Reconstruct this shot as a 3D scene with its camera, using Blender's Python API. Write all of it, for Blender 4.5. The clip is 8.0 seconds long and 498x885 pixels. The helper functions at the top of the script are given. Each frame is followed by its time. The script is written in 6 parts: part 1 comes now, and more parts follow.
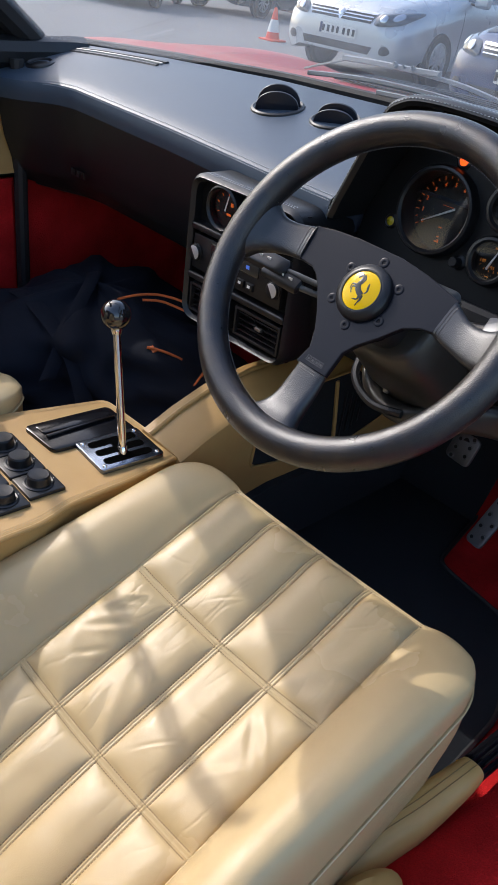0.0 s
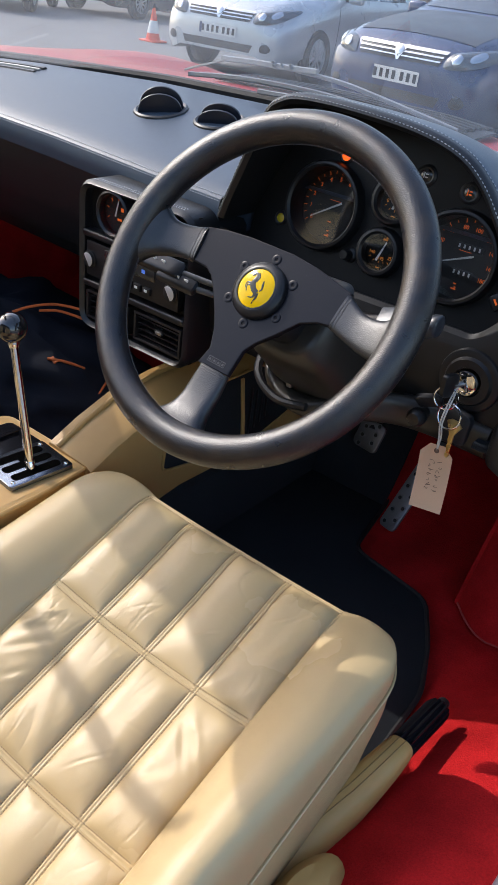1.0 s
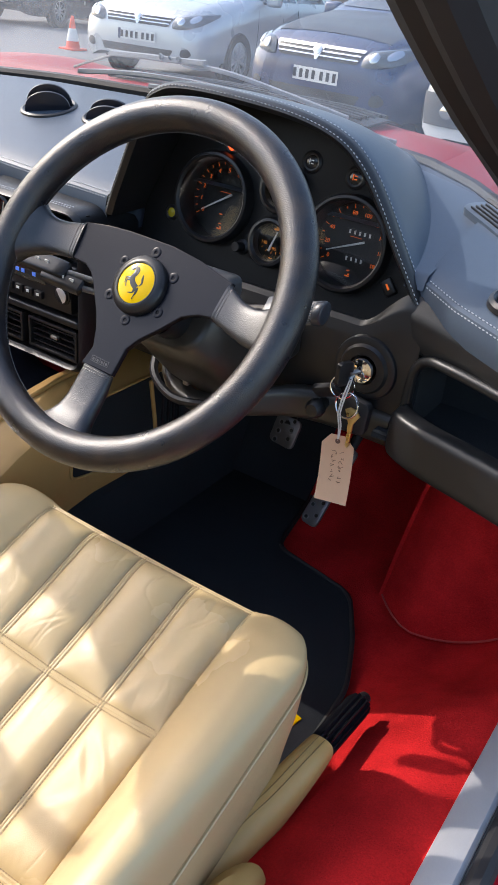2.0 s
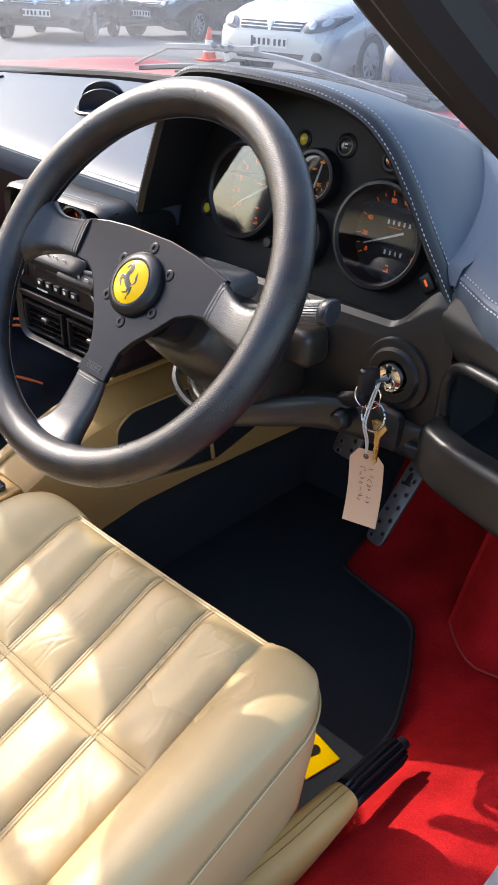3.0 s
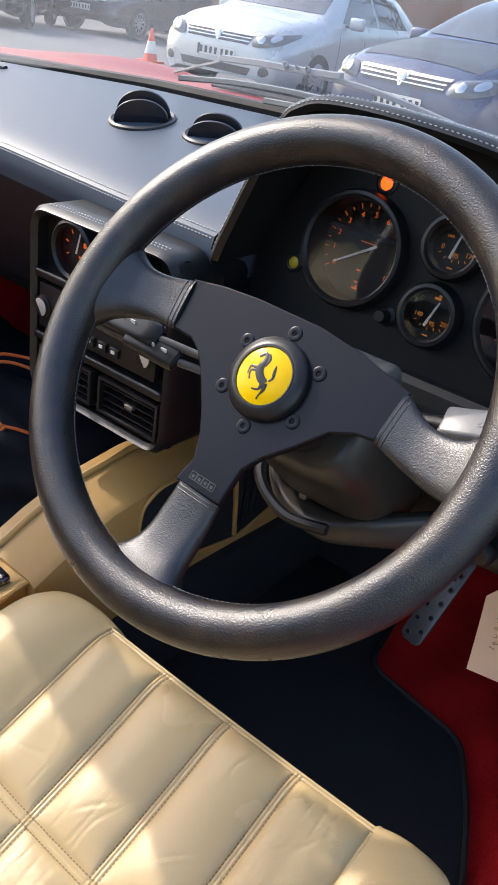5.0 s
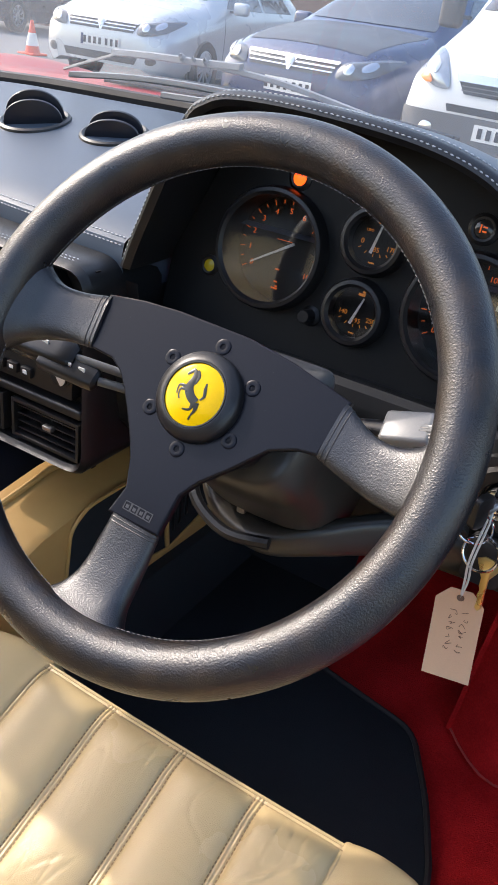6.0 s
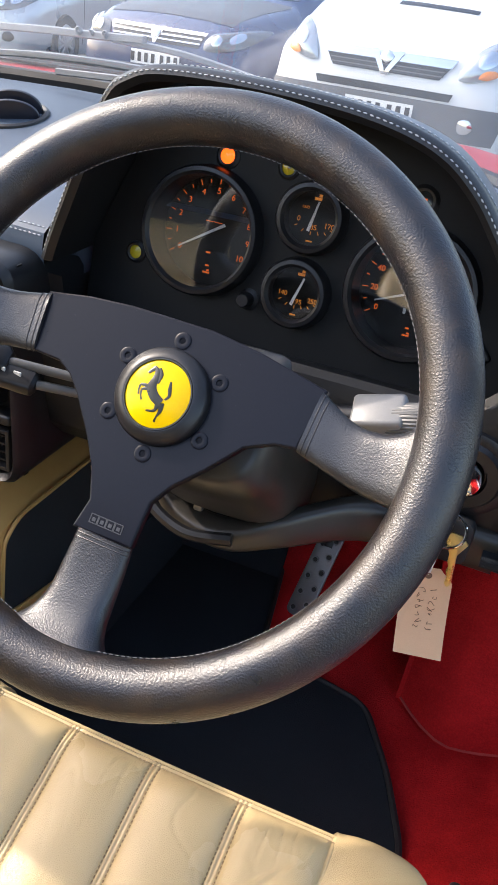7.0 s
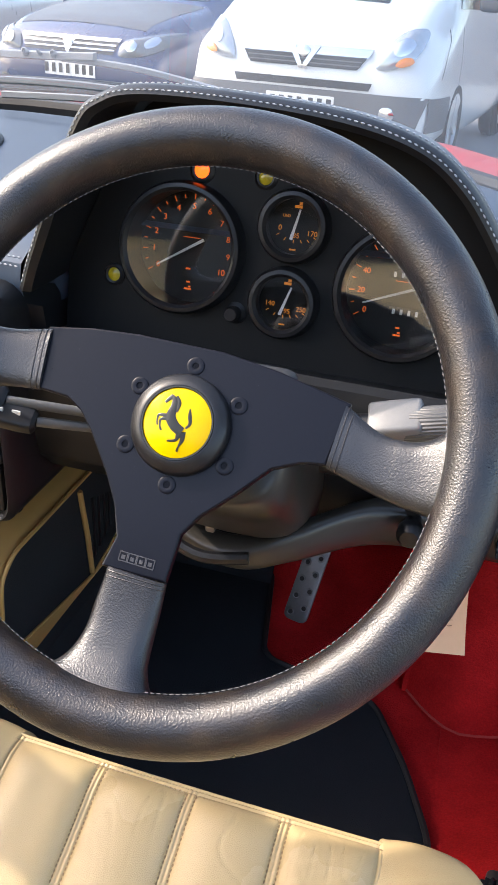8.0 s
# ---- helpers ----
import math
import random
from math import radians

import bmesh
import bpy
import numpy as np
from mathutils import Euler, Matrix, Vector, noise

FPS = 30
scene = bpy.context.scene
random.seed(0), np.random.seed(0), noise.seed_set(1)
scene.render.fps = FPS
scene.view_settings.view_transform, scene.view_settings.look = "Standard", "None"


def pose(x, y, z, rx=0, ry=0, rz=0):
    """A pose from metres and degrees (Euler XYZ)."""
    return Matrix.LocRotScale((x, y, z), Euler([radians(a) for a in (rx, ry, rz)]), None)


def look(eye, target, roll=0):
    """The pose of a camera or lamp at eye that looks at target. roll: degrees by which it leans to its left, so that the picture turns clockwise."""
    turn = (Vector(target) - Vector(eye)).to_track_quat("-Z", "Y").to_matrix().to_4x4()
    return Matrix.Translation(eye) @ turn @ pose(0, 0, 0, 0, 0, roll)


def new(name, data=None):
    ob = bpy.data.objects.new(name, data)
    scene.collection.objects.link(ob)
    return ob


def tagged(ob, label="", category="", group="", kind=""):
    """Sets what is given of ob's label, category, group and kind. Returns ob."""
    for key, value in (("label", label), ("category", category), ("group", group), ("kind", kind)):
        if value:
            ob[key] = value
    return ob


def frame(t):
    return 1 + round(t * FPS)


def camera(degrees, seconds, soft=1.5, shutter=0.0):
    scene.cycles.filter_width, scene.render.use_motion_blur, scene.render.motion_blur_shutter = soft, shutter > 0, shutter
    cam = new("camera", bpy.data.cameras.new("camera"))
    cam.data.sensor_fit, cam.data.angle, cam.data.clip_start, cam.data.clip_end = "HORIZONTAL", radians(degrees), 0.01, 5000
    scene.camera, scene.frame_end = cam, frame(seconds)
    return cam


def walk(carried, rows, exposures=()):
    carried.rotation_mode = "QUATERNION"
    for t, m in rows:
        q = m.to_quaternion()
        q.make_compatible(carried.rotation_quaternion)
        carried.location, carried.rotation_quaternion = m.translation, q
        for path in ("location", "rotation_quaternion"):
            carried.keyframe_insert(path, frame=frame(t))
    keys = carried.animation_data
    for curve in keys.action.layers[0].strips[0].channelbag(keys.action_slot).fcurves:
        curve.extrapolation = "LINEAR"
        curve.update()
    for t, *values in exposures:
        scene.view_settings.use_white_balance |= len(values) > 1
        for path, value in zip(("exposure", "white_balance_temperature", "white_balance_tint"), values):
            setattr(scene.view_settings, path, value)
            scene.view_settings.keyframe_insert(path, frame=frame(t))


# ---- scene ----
cam = camera(34.0, 8.0)
PATH = [
    (0, (0.441, -0.609, 0.974), (-0.712, 0.646, -0.072), 8.3),
    (0.5, (0.444, -0.605, 0.975), (-0.638, 0.72, -0.061), 7.6),
    (1, (0.446, -0.607, 0.977), (-0.554, 0.792, -0.045), 7.3),
    (1.5, (0.46, -0.601, 0.975), (-0.441, 0.878, -0.025), 6.9),
    (1.7, (0.462, -0.593, 0.972), (-0.432, 0.891, -0.026), 6.3),
    (2.8, (0.534, -0.434, 0.939), (-0.542, 0.914, -0.074), 2.8),
    (3, (0.529, -0.427, 0.938), (-0.635, 0.85, -0.07), 1.6),
    (3.5, (0.468, -0.431, 0.928), (-0.757, 0.786, -0.081), 2.6),
    (4, (0.371, -0.42, 0.922), (-0.813, 0.837, -0.087), 5.1),
    (4.5, (0.306, -0.418, 0.93), (-0.777, 0.937, -0.066), 8.0),
    (4.7, (0.291, -0.407, 0.927), (-0.744, 0.992, -0.058), 8.9),
    (5.8, (0.244, -0.392, 0.917), (-0.659, 1.107, -0.051), 7.2),
    (6, (0.242, -0.378, 0.923), (-0.584, 1.162, -0.049), 7.5),
    (6.5, (0.224, -0.364, 0.915), (-0.463, 1.242, -0.06), 7.0),
    (7, (0.188, -0.374, 0.915), (-0.39, 1.264, -0.076), 7.1),
    (7.5, (0.164, -0.384, 0.916), (-0.339, 1.275, -0.083), 6.2),
    (8, (0.143, -0.377, 0.919), (-0.317, 1.303, -0.064), 3.5),
]
walk(cam, [(t, look(eye, target, roll)) for t, eye, target, roll in PATH],
     [(0.0, 1.08, 6150, 12), (1.0, 1.18, 6250, 12), (1.5, 1.33, 6350, 12), (3.0, 1.76, 6600, 13), (3.5, 1.58, 6600, 13), (4.5, 1.5, 6500, 12), (6.0, 1.66, 6600, 13), (8.0, 2.08, 6800, 13)])

# ---------------------------------------------------------------- light
SUN_FROM = Vector((-0.79, -0.03, 0.61)).normalized()
world = bpy.data.worlds.new("sky")
scene.world = world
world.use_nodes = True
wn = world.node_tree.nodes
sky = wn.new("ShaderNodeTexSky")
sky.sky_type, sky.sun_disc = "NISHITA", False
sky.sun_elevation = math.asin(SUN_FROM.z)
sky.sun_rotation = math.atan2(SUN_FROM.x, SUN_FROM.y)
sky.air_density, sky.dust_density = 1.2, 2.8
world.node_tree.links.new(sky.outputs[0], wn["Background"].inputs[0])
wn["Background"].inputs[1].default_value = 0.15
sun = new("sun", bpy.data.lights.new("sun", "SUN"))
sun.data.energy, sun.data.angle, sun.data.color = 1.27, radians(0.45), (1.0, 0.94, 0.86)
sun.matrix_world = look(SUN_FROM * 30, (0, 0, 0))


# ---------------------------------------------------------------- materials
def material(name, col, rough=0.5, metal=0.0, var=0.12, big=9.0, fine=120.0, bump=0.0, bscale=600.0, cells=False, rvar=0.1,
             second=None, mix_at=0.5, coat=0.0, sheen=0.0, ior=1.5, random_tone=0.0, crease=0.0, stretch=None, bdist=0.001):
    """A surface with tone that varies at two scales, uneven gloss and fine relief."""
    m = bpy.data.materials.new(name)
    m.use_nodes = True
    nt = m.node_tree
    n, link = nt.nodes, nt.links.new
    b = n["Principled BSDF"]
    co = n.new("ShaderNodeTexCoord").outputs["Object"]
    if stretch:
        mp = n.new("ShaderNodeMapping")
        mp.inputs["Scale"].default_value = stretch
        link(co, mp.inputs[0])
        co = mp.outputs[0]

    def noise_tex(scale, detail=4.0):
        t = n.new("ShaderNodeTexNoise")
        t.inputs["Scale"].default_value, t.inputs["Detail"].default_value = scale, detail
        link(co, t.inputs["Vector"])
        return t.outputs["Fac"]

    def math_node(op, a, c):
        q = n.new("ShaderNodeMath")
        q.operation = op
        for k, v in enumerate((a, c)):
            if isinstance(v, (int, float)):
                q.inputs[k].default_value = v
            else:
                link(v, q.inputs[k])
        return q.outputs[0]

    n1, n2 = noise_tex(big, 5.0), noise_tex(fine, 3.0)
    tone = math_node("ADD", math_node("MULTIPLY", math_node("SUBTRACT", n1, 0.5), 2.2 * var), math_node("MULTIPLY", math_node("SUBTRACT", n2, 0.5), 1.2 * var))
    if random_tone:
        info = n.new("ShaderNodeObjectInfo")
        tone = math_node("ADD", tone, math_node("MULTIPLY", math_node("SUBTRACT", info.outputs["Random"], 0.5), random_tone))
    tone = math_node("ADD", tone, 1.0)
    base = n.new("ShaderNodeMix")
    base.data_type = "RGBA"
    base.inputs[6].default_value, base.inputs[7].default_value = (*col, 1), (*(second or col), 1)
    ramp = n.new("ShaderNodeMapRange")
    ramp.inputs[1].default_value, ramp.inputs[2].default_value = mix_at - 0.08, mix_at + 0.14
    link(n1, ramp.inputs[0])
    link(ramp.outputs[0], base.inputs[0])
    sc = n.new("ShaderNodeVectorMath")
    sc.operation = "SCALE"
    link(base.outputs[2], sc.inputs[0])
    link(tone, sc.inputs["Scale"])
    link(sc.outputs[0], b.inputs["Base Color"])
    link(math_node("ADD", math_node("MULTIPLY", math_node("SUBTRACT", n1, 0.5), 2 * rvar), rough), b.inputs["Roughness"])
    b.inputs["Metallic"].default_value, b.inputs["IOR"].default_value = metal, ior
    b.inputs["Coat Weight"].default_value, b.inputs["Coat Roughness"].default_value = coat, 0.06
    b.inputs["Sheen Weight"].default_value = sheen
    if bump:
        if cells:
            v = n.new("ShaderNodeTexVoronoi")
            v.feature, v.inputs["Scale"].default_value = "DISTANCE_TO_EDGE", bscale
            link(co, v.inputs["Vector"])
            h = math_node("MINIMUM", v.outputs["Distance"], 0.25)
        else:
            h = noise_tex(bscale, 3.0)
        if crease:
            v2 = n.new("ShaderNodeTexVoronoi")
            v2.feature, v2.inputs["Scale"].default_value = "DISTANCE_TO_EDGE", 38.0
            warp = n.new("ShaderNodeTexNoise")
            warp.inputs["Scale"].default_value = 22.0
            link(co, warp.inputs["Vector"])
            add = n.new("ShaderNodeVectorMath")
            add.operation = "MULTIPLY_ADD"
            link(warp.outputs["Color"], add.inputs[0])
            add.inputs[1].default_value = (0.022, 0.022, 0.022)
            link(co, add.inputs[2])
            link(add.outputs[0], v2.inputs["Vector"])
            line = math_node("MINIMUM", math_node("MULTIPLY", v2.outputs["Distance"], 20.0), 1.0)
            gate = n.new("ShaderNodeMapRange")
            gate.inputs[1].default_value, gate.inputs[2].default_value = 0.50, 0.66
            link(noise_tex(7.0, 2.0), gate.inputs[0])
            h = math_node("ADD", h, math_node("MULTIPLY", math_node("MULTIPLY", math_node("SUBTRACT", line, 1.0), gate.outputs[0]), crease))
        bp = n.new("ShaderNodeBump")
        bp.inputs["Strength"].default_value, bp.inputs["Distance"].default_value = bump, bdist
        link(h, bp.inputs["Height"])
        link(bp.outputs[0], b.inputs["Normal"])
    return m


def glass(name, tint=(1, 1, 1), gloss=0.06, floor=0.06, dust_haze=0.0, edge=0.9):
    """Thin clear pane: see-through, with mirror gloss that grows at glancing angles."""
    m = bpy.data.materials.new(name)
    m.use_nodes = True
    nt = m.node_tree
    n, link = nt.nodes, nt.links.new
    n.remove(n["Principled BSDF"])
    tr, gl, mx, fr = n.new("ShaderNodeBsdfTransparent"), n.new("ShaderNodeBsdfGlossy"), n.new("ShaderNodeMixShader"), n.new("ShaderNodeLayerWeight")
    tr.inputs[0].default_value = (*tint, 1)
    gl.inputs["Roughness"].default_value = gloss
    fr.inputs["Blend"].default_value = 0.5
    power, scale = n.new("ShaderNodeMath"), n.new("ShaderNodeMath")
    power.operation, scale.operation = "POWER", "MULTIPLY_ADD"
    power.inputs[1].default_value = 4.0
    scale.inputs[1].default_value, scale.inputs[2].default_value = edge, floor
    link(fr.outputs["Facing"], power.inputs[0])
    link(power.outputs[0], scale.inputs[0])
    link(scale.outputs[0], mx.inputs[0])
    link(tr.outputs[0], mx.inputs[1])
    link(gl.outputs[0], mx.inputs[2])
    if dust_haze:
        # a thin, uneven dust film, made thicker to paint in haze reflected by the glass
        near, far, film, over, spots, tex = n.new("ShaderNodeBsdfDiffuse"), n.new("ShaderNodeBsdfTranslucent"), n.new("ShaderNodeMixShader"), n.new("ShaderNodeMixShader"), n.new("ShaderNodeMapRange"), n.new("ShaderNodeTexNoise")
        near.inputs[0].default_value = far.inputs[0].default_value = (0.80, 0.82, 0.85, 1)
        film.inputs[0].default_value = 0.7
        link(near.outputs[0], film.inputs[1])
        link(far.outputs[0], film.inputs[2])
        tex.inputs["Scale"].default_value, tex.inputs["Detail"].default_value = 5.0, 6.0
        link(n.new("ShaderNodeTexCoord").outputs["Object"], tex.inputs["Vector"])
        link(tex.outputs["Fac"], spots.inputs[0])
        spots.inputs[1].default_value, spots.inputs[2].default_value, spots.inputs[3].default_value, spots.inputs[4].default_value = 0.3, 0.7, dust_haze * 0.6, dust_haze * 1.4
        link(spots.outputs[0], over.inputs[0])
        link(mx.outputs[0], over.inputs[1])
        link(film.outputs[0], over.inputs[2])
        mx = over
    link(mx.outputs[0], n["Material Output"].inputs[0])
    return m


def glow(name, col, power):
    m = bpy.data.materials.new(name)
    m.use_nodes = True
    b = m.node_tree.nodes["Principled BSDF"]
    b.inputs["Base Color"].default_value = (*col, 1)
    b.inputs["Roughness"].default_value = 0.2
    b.inputs["Emission Color"].default_value, b.inputs["Emission Strength"].default_value = (*col, 1), power
    return m


M_CREAM = material("cream_leather", (0.560, 0.420, 0.220), 0.27, var=0.03, big=6, fine=60, bump=0.42, bscale=900, cells=True, second=(0.55, 0.405, 0.205), crease=0.12, rvar=0.02, bdist=0.0007, ior=1.48)
M_SLEEVE = material("sleeve_leather", (0.66, 0.405, 0.135), 0.45, var=0.06, big=9, fine=90, bump=0.35, bscale=900, cells=True, second=(0.60, 0.36, 0.115), rvar=0.1, bdist=0.0005)
M_TAN = material("tan_leather", (0.50, 0.305, 0.108), 0.42, var=0.06, big=7, fine=70, bump=0.3, bscale=900, cells=True, second=(0.46, 0.270, 0.092), rvar=0.1, bdist=0.0005)
M_SEAT_THREAD = material("tan_thread", (0.30, 0.205, 0.10), 0.75, var=0.1, fine=900)
M_CREAM_THREAD = material("cream_thread", (0.47, 0.345, 0.165), 0.75, var=0.1, fine=900)
# Black leather with the sky's bluish sheen mixed into the base colour.
M_DASH = material("sky_sheen_dash_leather", (0.056, 0.078, 0.110), 0.42, var=0.10, big=5, fine=80, bump=0.2, bscale=1100, cells=True, rvar=0.04, ior=1.5, bdist=0.0003)
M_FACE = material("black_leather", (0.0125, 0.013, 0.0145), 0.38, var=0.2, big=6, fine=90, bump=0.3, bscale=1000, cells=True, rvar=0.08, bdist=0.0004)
M_RIM = material("worn_black_leather", (0.0105, 0.0110, 0.0145), 0.30, var=0.40, big=45, fine=320, bump=0.36, bscale=860, second=(0.026, 0.0190, 0.0150), mix_at=0.50, rvar=0.08, bdist=0.0012, ior=1.62)
# Black wheel leather, lightened: sun on the spokes is part of this grey.
M_SPOKE = material("sunlit_spoke_leather", (0.013, 0.0135, 0.0170), 0.31, var=0.35, big=45, fine=320, bump=0.32, bscale=980, second=(0.021, 0.0205, 0.0215), mix_at=0.50, rvar=0.06, bdist=0.0012, ior=1.66)
M_STAMP = material("stamped_grey", (0.05, 0.05, 0.055), 0.5, var=0.1)
M_ANOD = material("black_anodised", (0.0045, 0.0048, 0.0090), 0.30, var=0.2, big=420, fine=900, bump=0.02, bscale=900, rvar=0.05, second=(0.10, 0.10, 0.11), mix_at=0.80, ior=1.32)
M_PLASTIC = material("black_plastic", (0.011, 0.011, 0.0125), 0.36, var=0.2, big=30, fine=300, bump=0.15, bscale=1500, rvar=0.08, bdist=0.0003)
M_PANEL = material("matt_black_panel", (0.0070, 0.0068, 0.0068), 0.50, var=0.15, big=30, fine=500, bump=0.2, bscale=2200, rvar=0.06, bdist=0.0002, ior=1.36)
M_DIAL = material("black_dial", (0.010, 0.010, 0.010), 0.6, var=0.1, big=30, fine=300)
M_WHITE_THREAD = material("pale_thread", (0.40, 0.42, 0.45), 0.7, var=0.1, fine=900)
M_CARPET = material("red_carpet", (0.52, 0.0175, 0.0185), 0.98, var=0.60, big=14, fine=420, bump=0.5, bscale=520, rvar=0.02, bdist=0.005, ior=1.15)
M_MAT = material("black_rubber_mat", (0.022, 0.026, 0.031), 0.85, var=0.25, big=12, fine=500, bump=0.8, bscale=1200, bdist=0.002, rvar=0.05, ior=1.3)
M_SEAM = material("faded_carpet_seam", (0.48, 0.055, 0.05), 0.9, var=0.2, big=20, fine=400)
M_CHROME = material("chrome", (0.75, 0.75, 0.76), 0.07, metal=1.0, var=0.03, big=20, fine=200, rvar=0.04)
M_STEEL = material("brushed_steel", (0.42, 0.42, 0.43), 0.34, metal=1.0, var=0.1, big=20, fine=600, rvar=0.1, bump=0.1, bscale=900)
M_ALU = material("drilled_aluminium", (0.25, 0.25, 0.265), 0.42, metal=0.9, var=0.15, big=25, fine=500, rvar=0.1, bump=0.15, bscale=1200)
M_BRASS = material("brass", (0.62, 0.46, 0.20), 0.3, metal=1.0, var=0.1, big=40, fine=300)
M_YELLOW = material("yellow_enamel", (0.78, 0.49, 0.0), 0.22, var=0.03, big=30, fine=300, ior=1.32)
M_BLACK_ENAMEL = material("black_enamel", (0.02, 0.018, 0.012), 0.3, var=0.1, big=60, fine=300)
# Printed marks, no lamps: a faint glow of their own is added.
M_ORANGE = glow("glowing_orange_marking", (0.85, 0.16, 0.03), 0.16)
M_AMBER_MARK = glow("glowing_amber_marking", (0.85, 0.30, 0.05), 0.10)
M_RIM_THREAD = material("grey_thread", (0.15, 0.15, 0.155), 0.7, var=0.2, fine=900)
M_MARK_WHITE = material("white_marking", (0.75, 0.75, 0.72), 0.6, var=0.03)
M_LAMP_RED = glow("lit_orange_lens", (1.0, 0.10, 0.01), 0.75)
M_LAMP_YELLOW = material("yellow_lens", (0.55, 0.42, 0.02), 0.2, var=0.1, big=80, fine=300, coat=0.5)
M_LENS_DARK = material("dark_lens", (0.03, 0.03, 0.03), 0.2, var=0.1, coat=0.5)
M_PAPER = material("buff_card", (0.68, 0.43, 0.275), 0.85, var=0.05, big=30, fine=500, bump=0.15, bscale=900)
M_INK = material("dark_ink", (0.16, 0.09, 0.06), 0.8, var=0.1)
M_STRING = material("white_string", (0.62, 0.60, 0.57), 0.85, var=0.15, fine=1500)
M_RED = material("red_paint", (0.36, 0.002, 0.012), 0.34, var=0.03, big=2, fine=30, rvar=0.03, ior=1.16)
M_RUBBER = material("black_rubber", (0.016, 0.016, 0.018), 0.6, var=0.2, big=15, fine=200, rvar=0.08)
M_CLOTH = material("navy_nylon", (0.005, 0.007, 0.014), 0.85, var=0.3, big=10, fine=700, bump=0.5, bscale=1400, bdist=0.0012, ior=1.3)
M_CORD = material("orange_cord", (0.55, 0.13, 0.03), 0.8, var=0.2, fine=900)
M_GLASS = glass("windscreen_glass", (0.83, 0.855, 0.875), 0.015, 0.045, 0.100, 0.6)
M_DIALGLASS = glass("dial_glass", (0.97, 0.97, 0.97), 0.03, 0.105)
M_STACKGLASS = glass("stack_dial_glass", (0.97, 0.97, 0.97), 0.03, 0.012, 0.0, 0.25)
M_DISPLAY = glow("blue_display", (0.10, 0.22, 0.75), 0.12)
M_VOID = material("dark_opening", (0.002, 0.002, 0.002), 1.0, var=0.1, ior=1.05)
M_STALK = material("stalk_plastic", (0.105, 0.105, 0.104), 0.34, var=0.12, big=30, fine=300)
M_CAP = material("blue_grey_plastic", (0.030, 0.034, 0.042), 0.34, var=0.1, big=40, fine=300)
# Pale grey is painted glare; the stalk's plastic is black.
M_GLARE_STALK = material("glare_grey_plastic", (0.20, 0.20, 0.198), 0.36, var=0.10, big=30, fine=400, bump=0.1, bscale=900)
# Black plastic; its brown tint paints in light bounced off the cream seat.
M_SHROUD = material("shroud_plastic", (0.034, 0.030, 0.025), 0.32, var=0.2, big=20, fine=400, bump=0.15, bscale=1500, rvar=0.08, bdist=0.0003)
M_GLOSS = material("gloss_black", (0.008, 0.008, 0.010), 0.16, var=0.1, big=30, fine=300, ior=1.4)
M_SILL = material("sill_aluminium", (0.72, 0.72, 0.73), 0.32, metal=0.55, var=0.06, big=20, fine=500, rvar=0.08, bump=0.08, bscale=900)
M_BROWN_THREAD = material("brown_thread", (0.20, 0.125, 0.05), 0.8, var=0.1)
M_GATE = material("blued_steel", (0.20, 0.23, 0.29), 0.22, metal=1.0, var=0.15, big=25, fine=400, rvar=0.1)
M_BAKELITE = material("black_bakelite", (0.012, 0.012, 0.013), 0.10, var=0.05, coat=1.0)
M_VANE = material("vent_plastic", (0.010, 0.012, 0.020), 0.32, var=0.15, big=30, fine=300)
M_ASPHALT = material("asphalt", (0.175, 0.174, 0.172), 0.85, var=0.18, big=1.2, fine=60, bump=0.5, bscale=140, rvar=0.08, bdist=0.006)


# ---------------------------------------------------------------- shapes
def thing(name, at, label, category, group="", kind="", m=None):
    ob = new(name)
    ob.empty_display_size = 0.05
    ob.matrix_basis = m if m is not None else Matrix.Translation(at)
    return tagged(ob, label, category, group, kind)


def placed(ob):
    m = ob.matrix_basis.copy()
    while ob.parent:
        ob = ob.parent
        m = ob.matrix_basis @ m
    return m


def part(name, bm, mat, parent=None, label="", local=False, sharp=35, kind=""):
    """Links a bmesh, given in the world's metres (local: in the parent's), as one mesh under a thing or a part."""
    if parent is not None and not local:
        bm.transform(placed(parent).inverted())
    bmesh.ops.recalc_face_normals(bm, faces=bm.faces)
    me = bpy.data.meshes.new(name)
    bm.to_mesh(me)
    bm.free()
    me.polygons.foreach_set("use_smooth", [True] * len(me.polygons))
    me.set_sharp_from_angle(angle=radians(sharp))
    me.materials.append(mat)
    ob = new(name, me)
    ob.parent = parent
    return tagged(ob, label, kind=kind)


def join(*bms):
    out = bmesh.new()
    for b in bms:
        me = bpy.data.meshes.new("tmp")
        b.to_mesh(me)
        b.free()
        out.from_mesh(me)
        bpy.data.meshes.remove(me)
    return out


def box(c, s, bev=0.0, seg=2, m=None):
    bm = bmesh.new()
    bmesh.ops.create_cube(bm, size=1.0, matrix=Matrix.Translation(c) @ Matrix.Diagonal((*s, 1)))
    if bev:
        bmesh.ops.bevel(bm, geom=bm.edges[:], offset=bev, segments=seg, affect="EDGES", profile=0.5)
    if m is not None:
        bm.transform(m)
    return bm


def loft(rings, closed=True, caps=True):
    bm = bmesh.new()
    vs = [[bm.verts.new(p) for p in r] for r in rings]
    k = len(rings[0])
    for a, b in zip(vs, vs[1:]):
        for i in range(k if closed else k - 1):
            bm.faces.new((a[i], a[(i + 1) % k], b[(i + 1) % k], b[i]))
    if caps and closed:
        bm.faces.new(vs[0])
        bm.faces.new(vs[-1][::-1])
    return bm


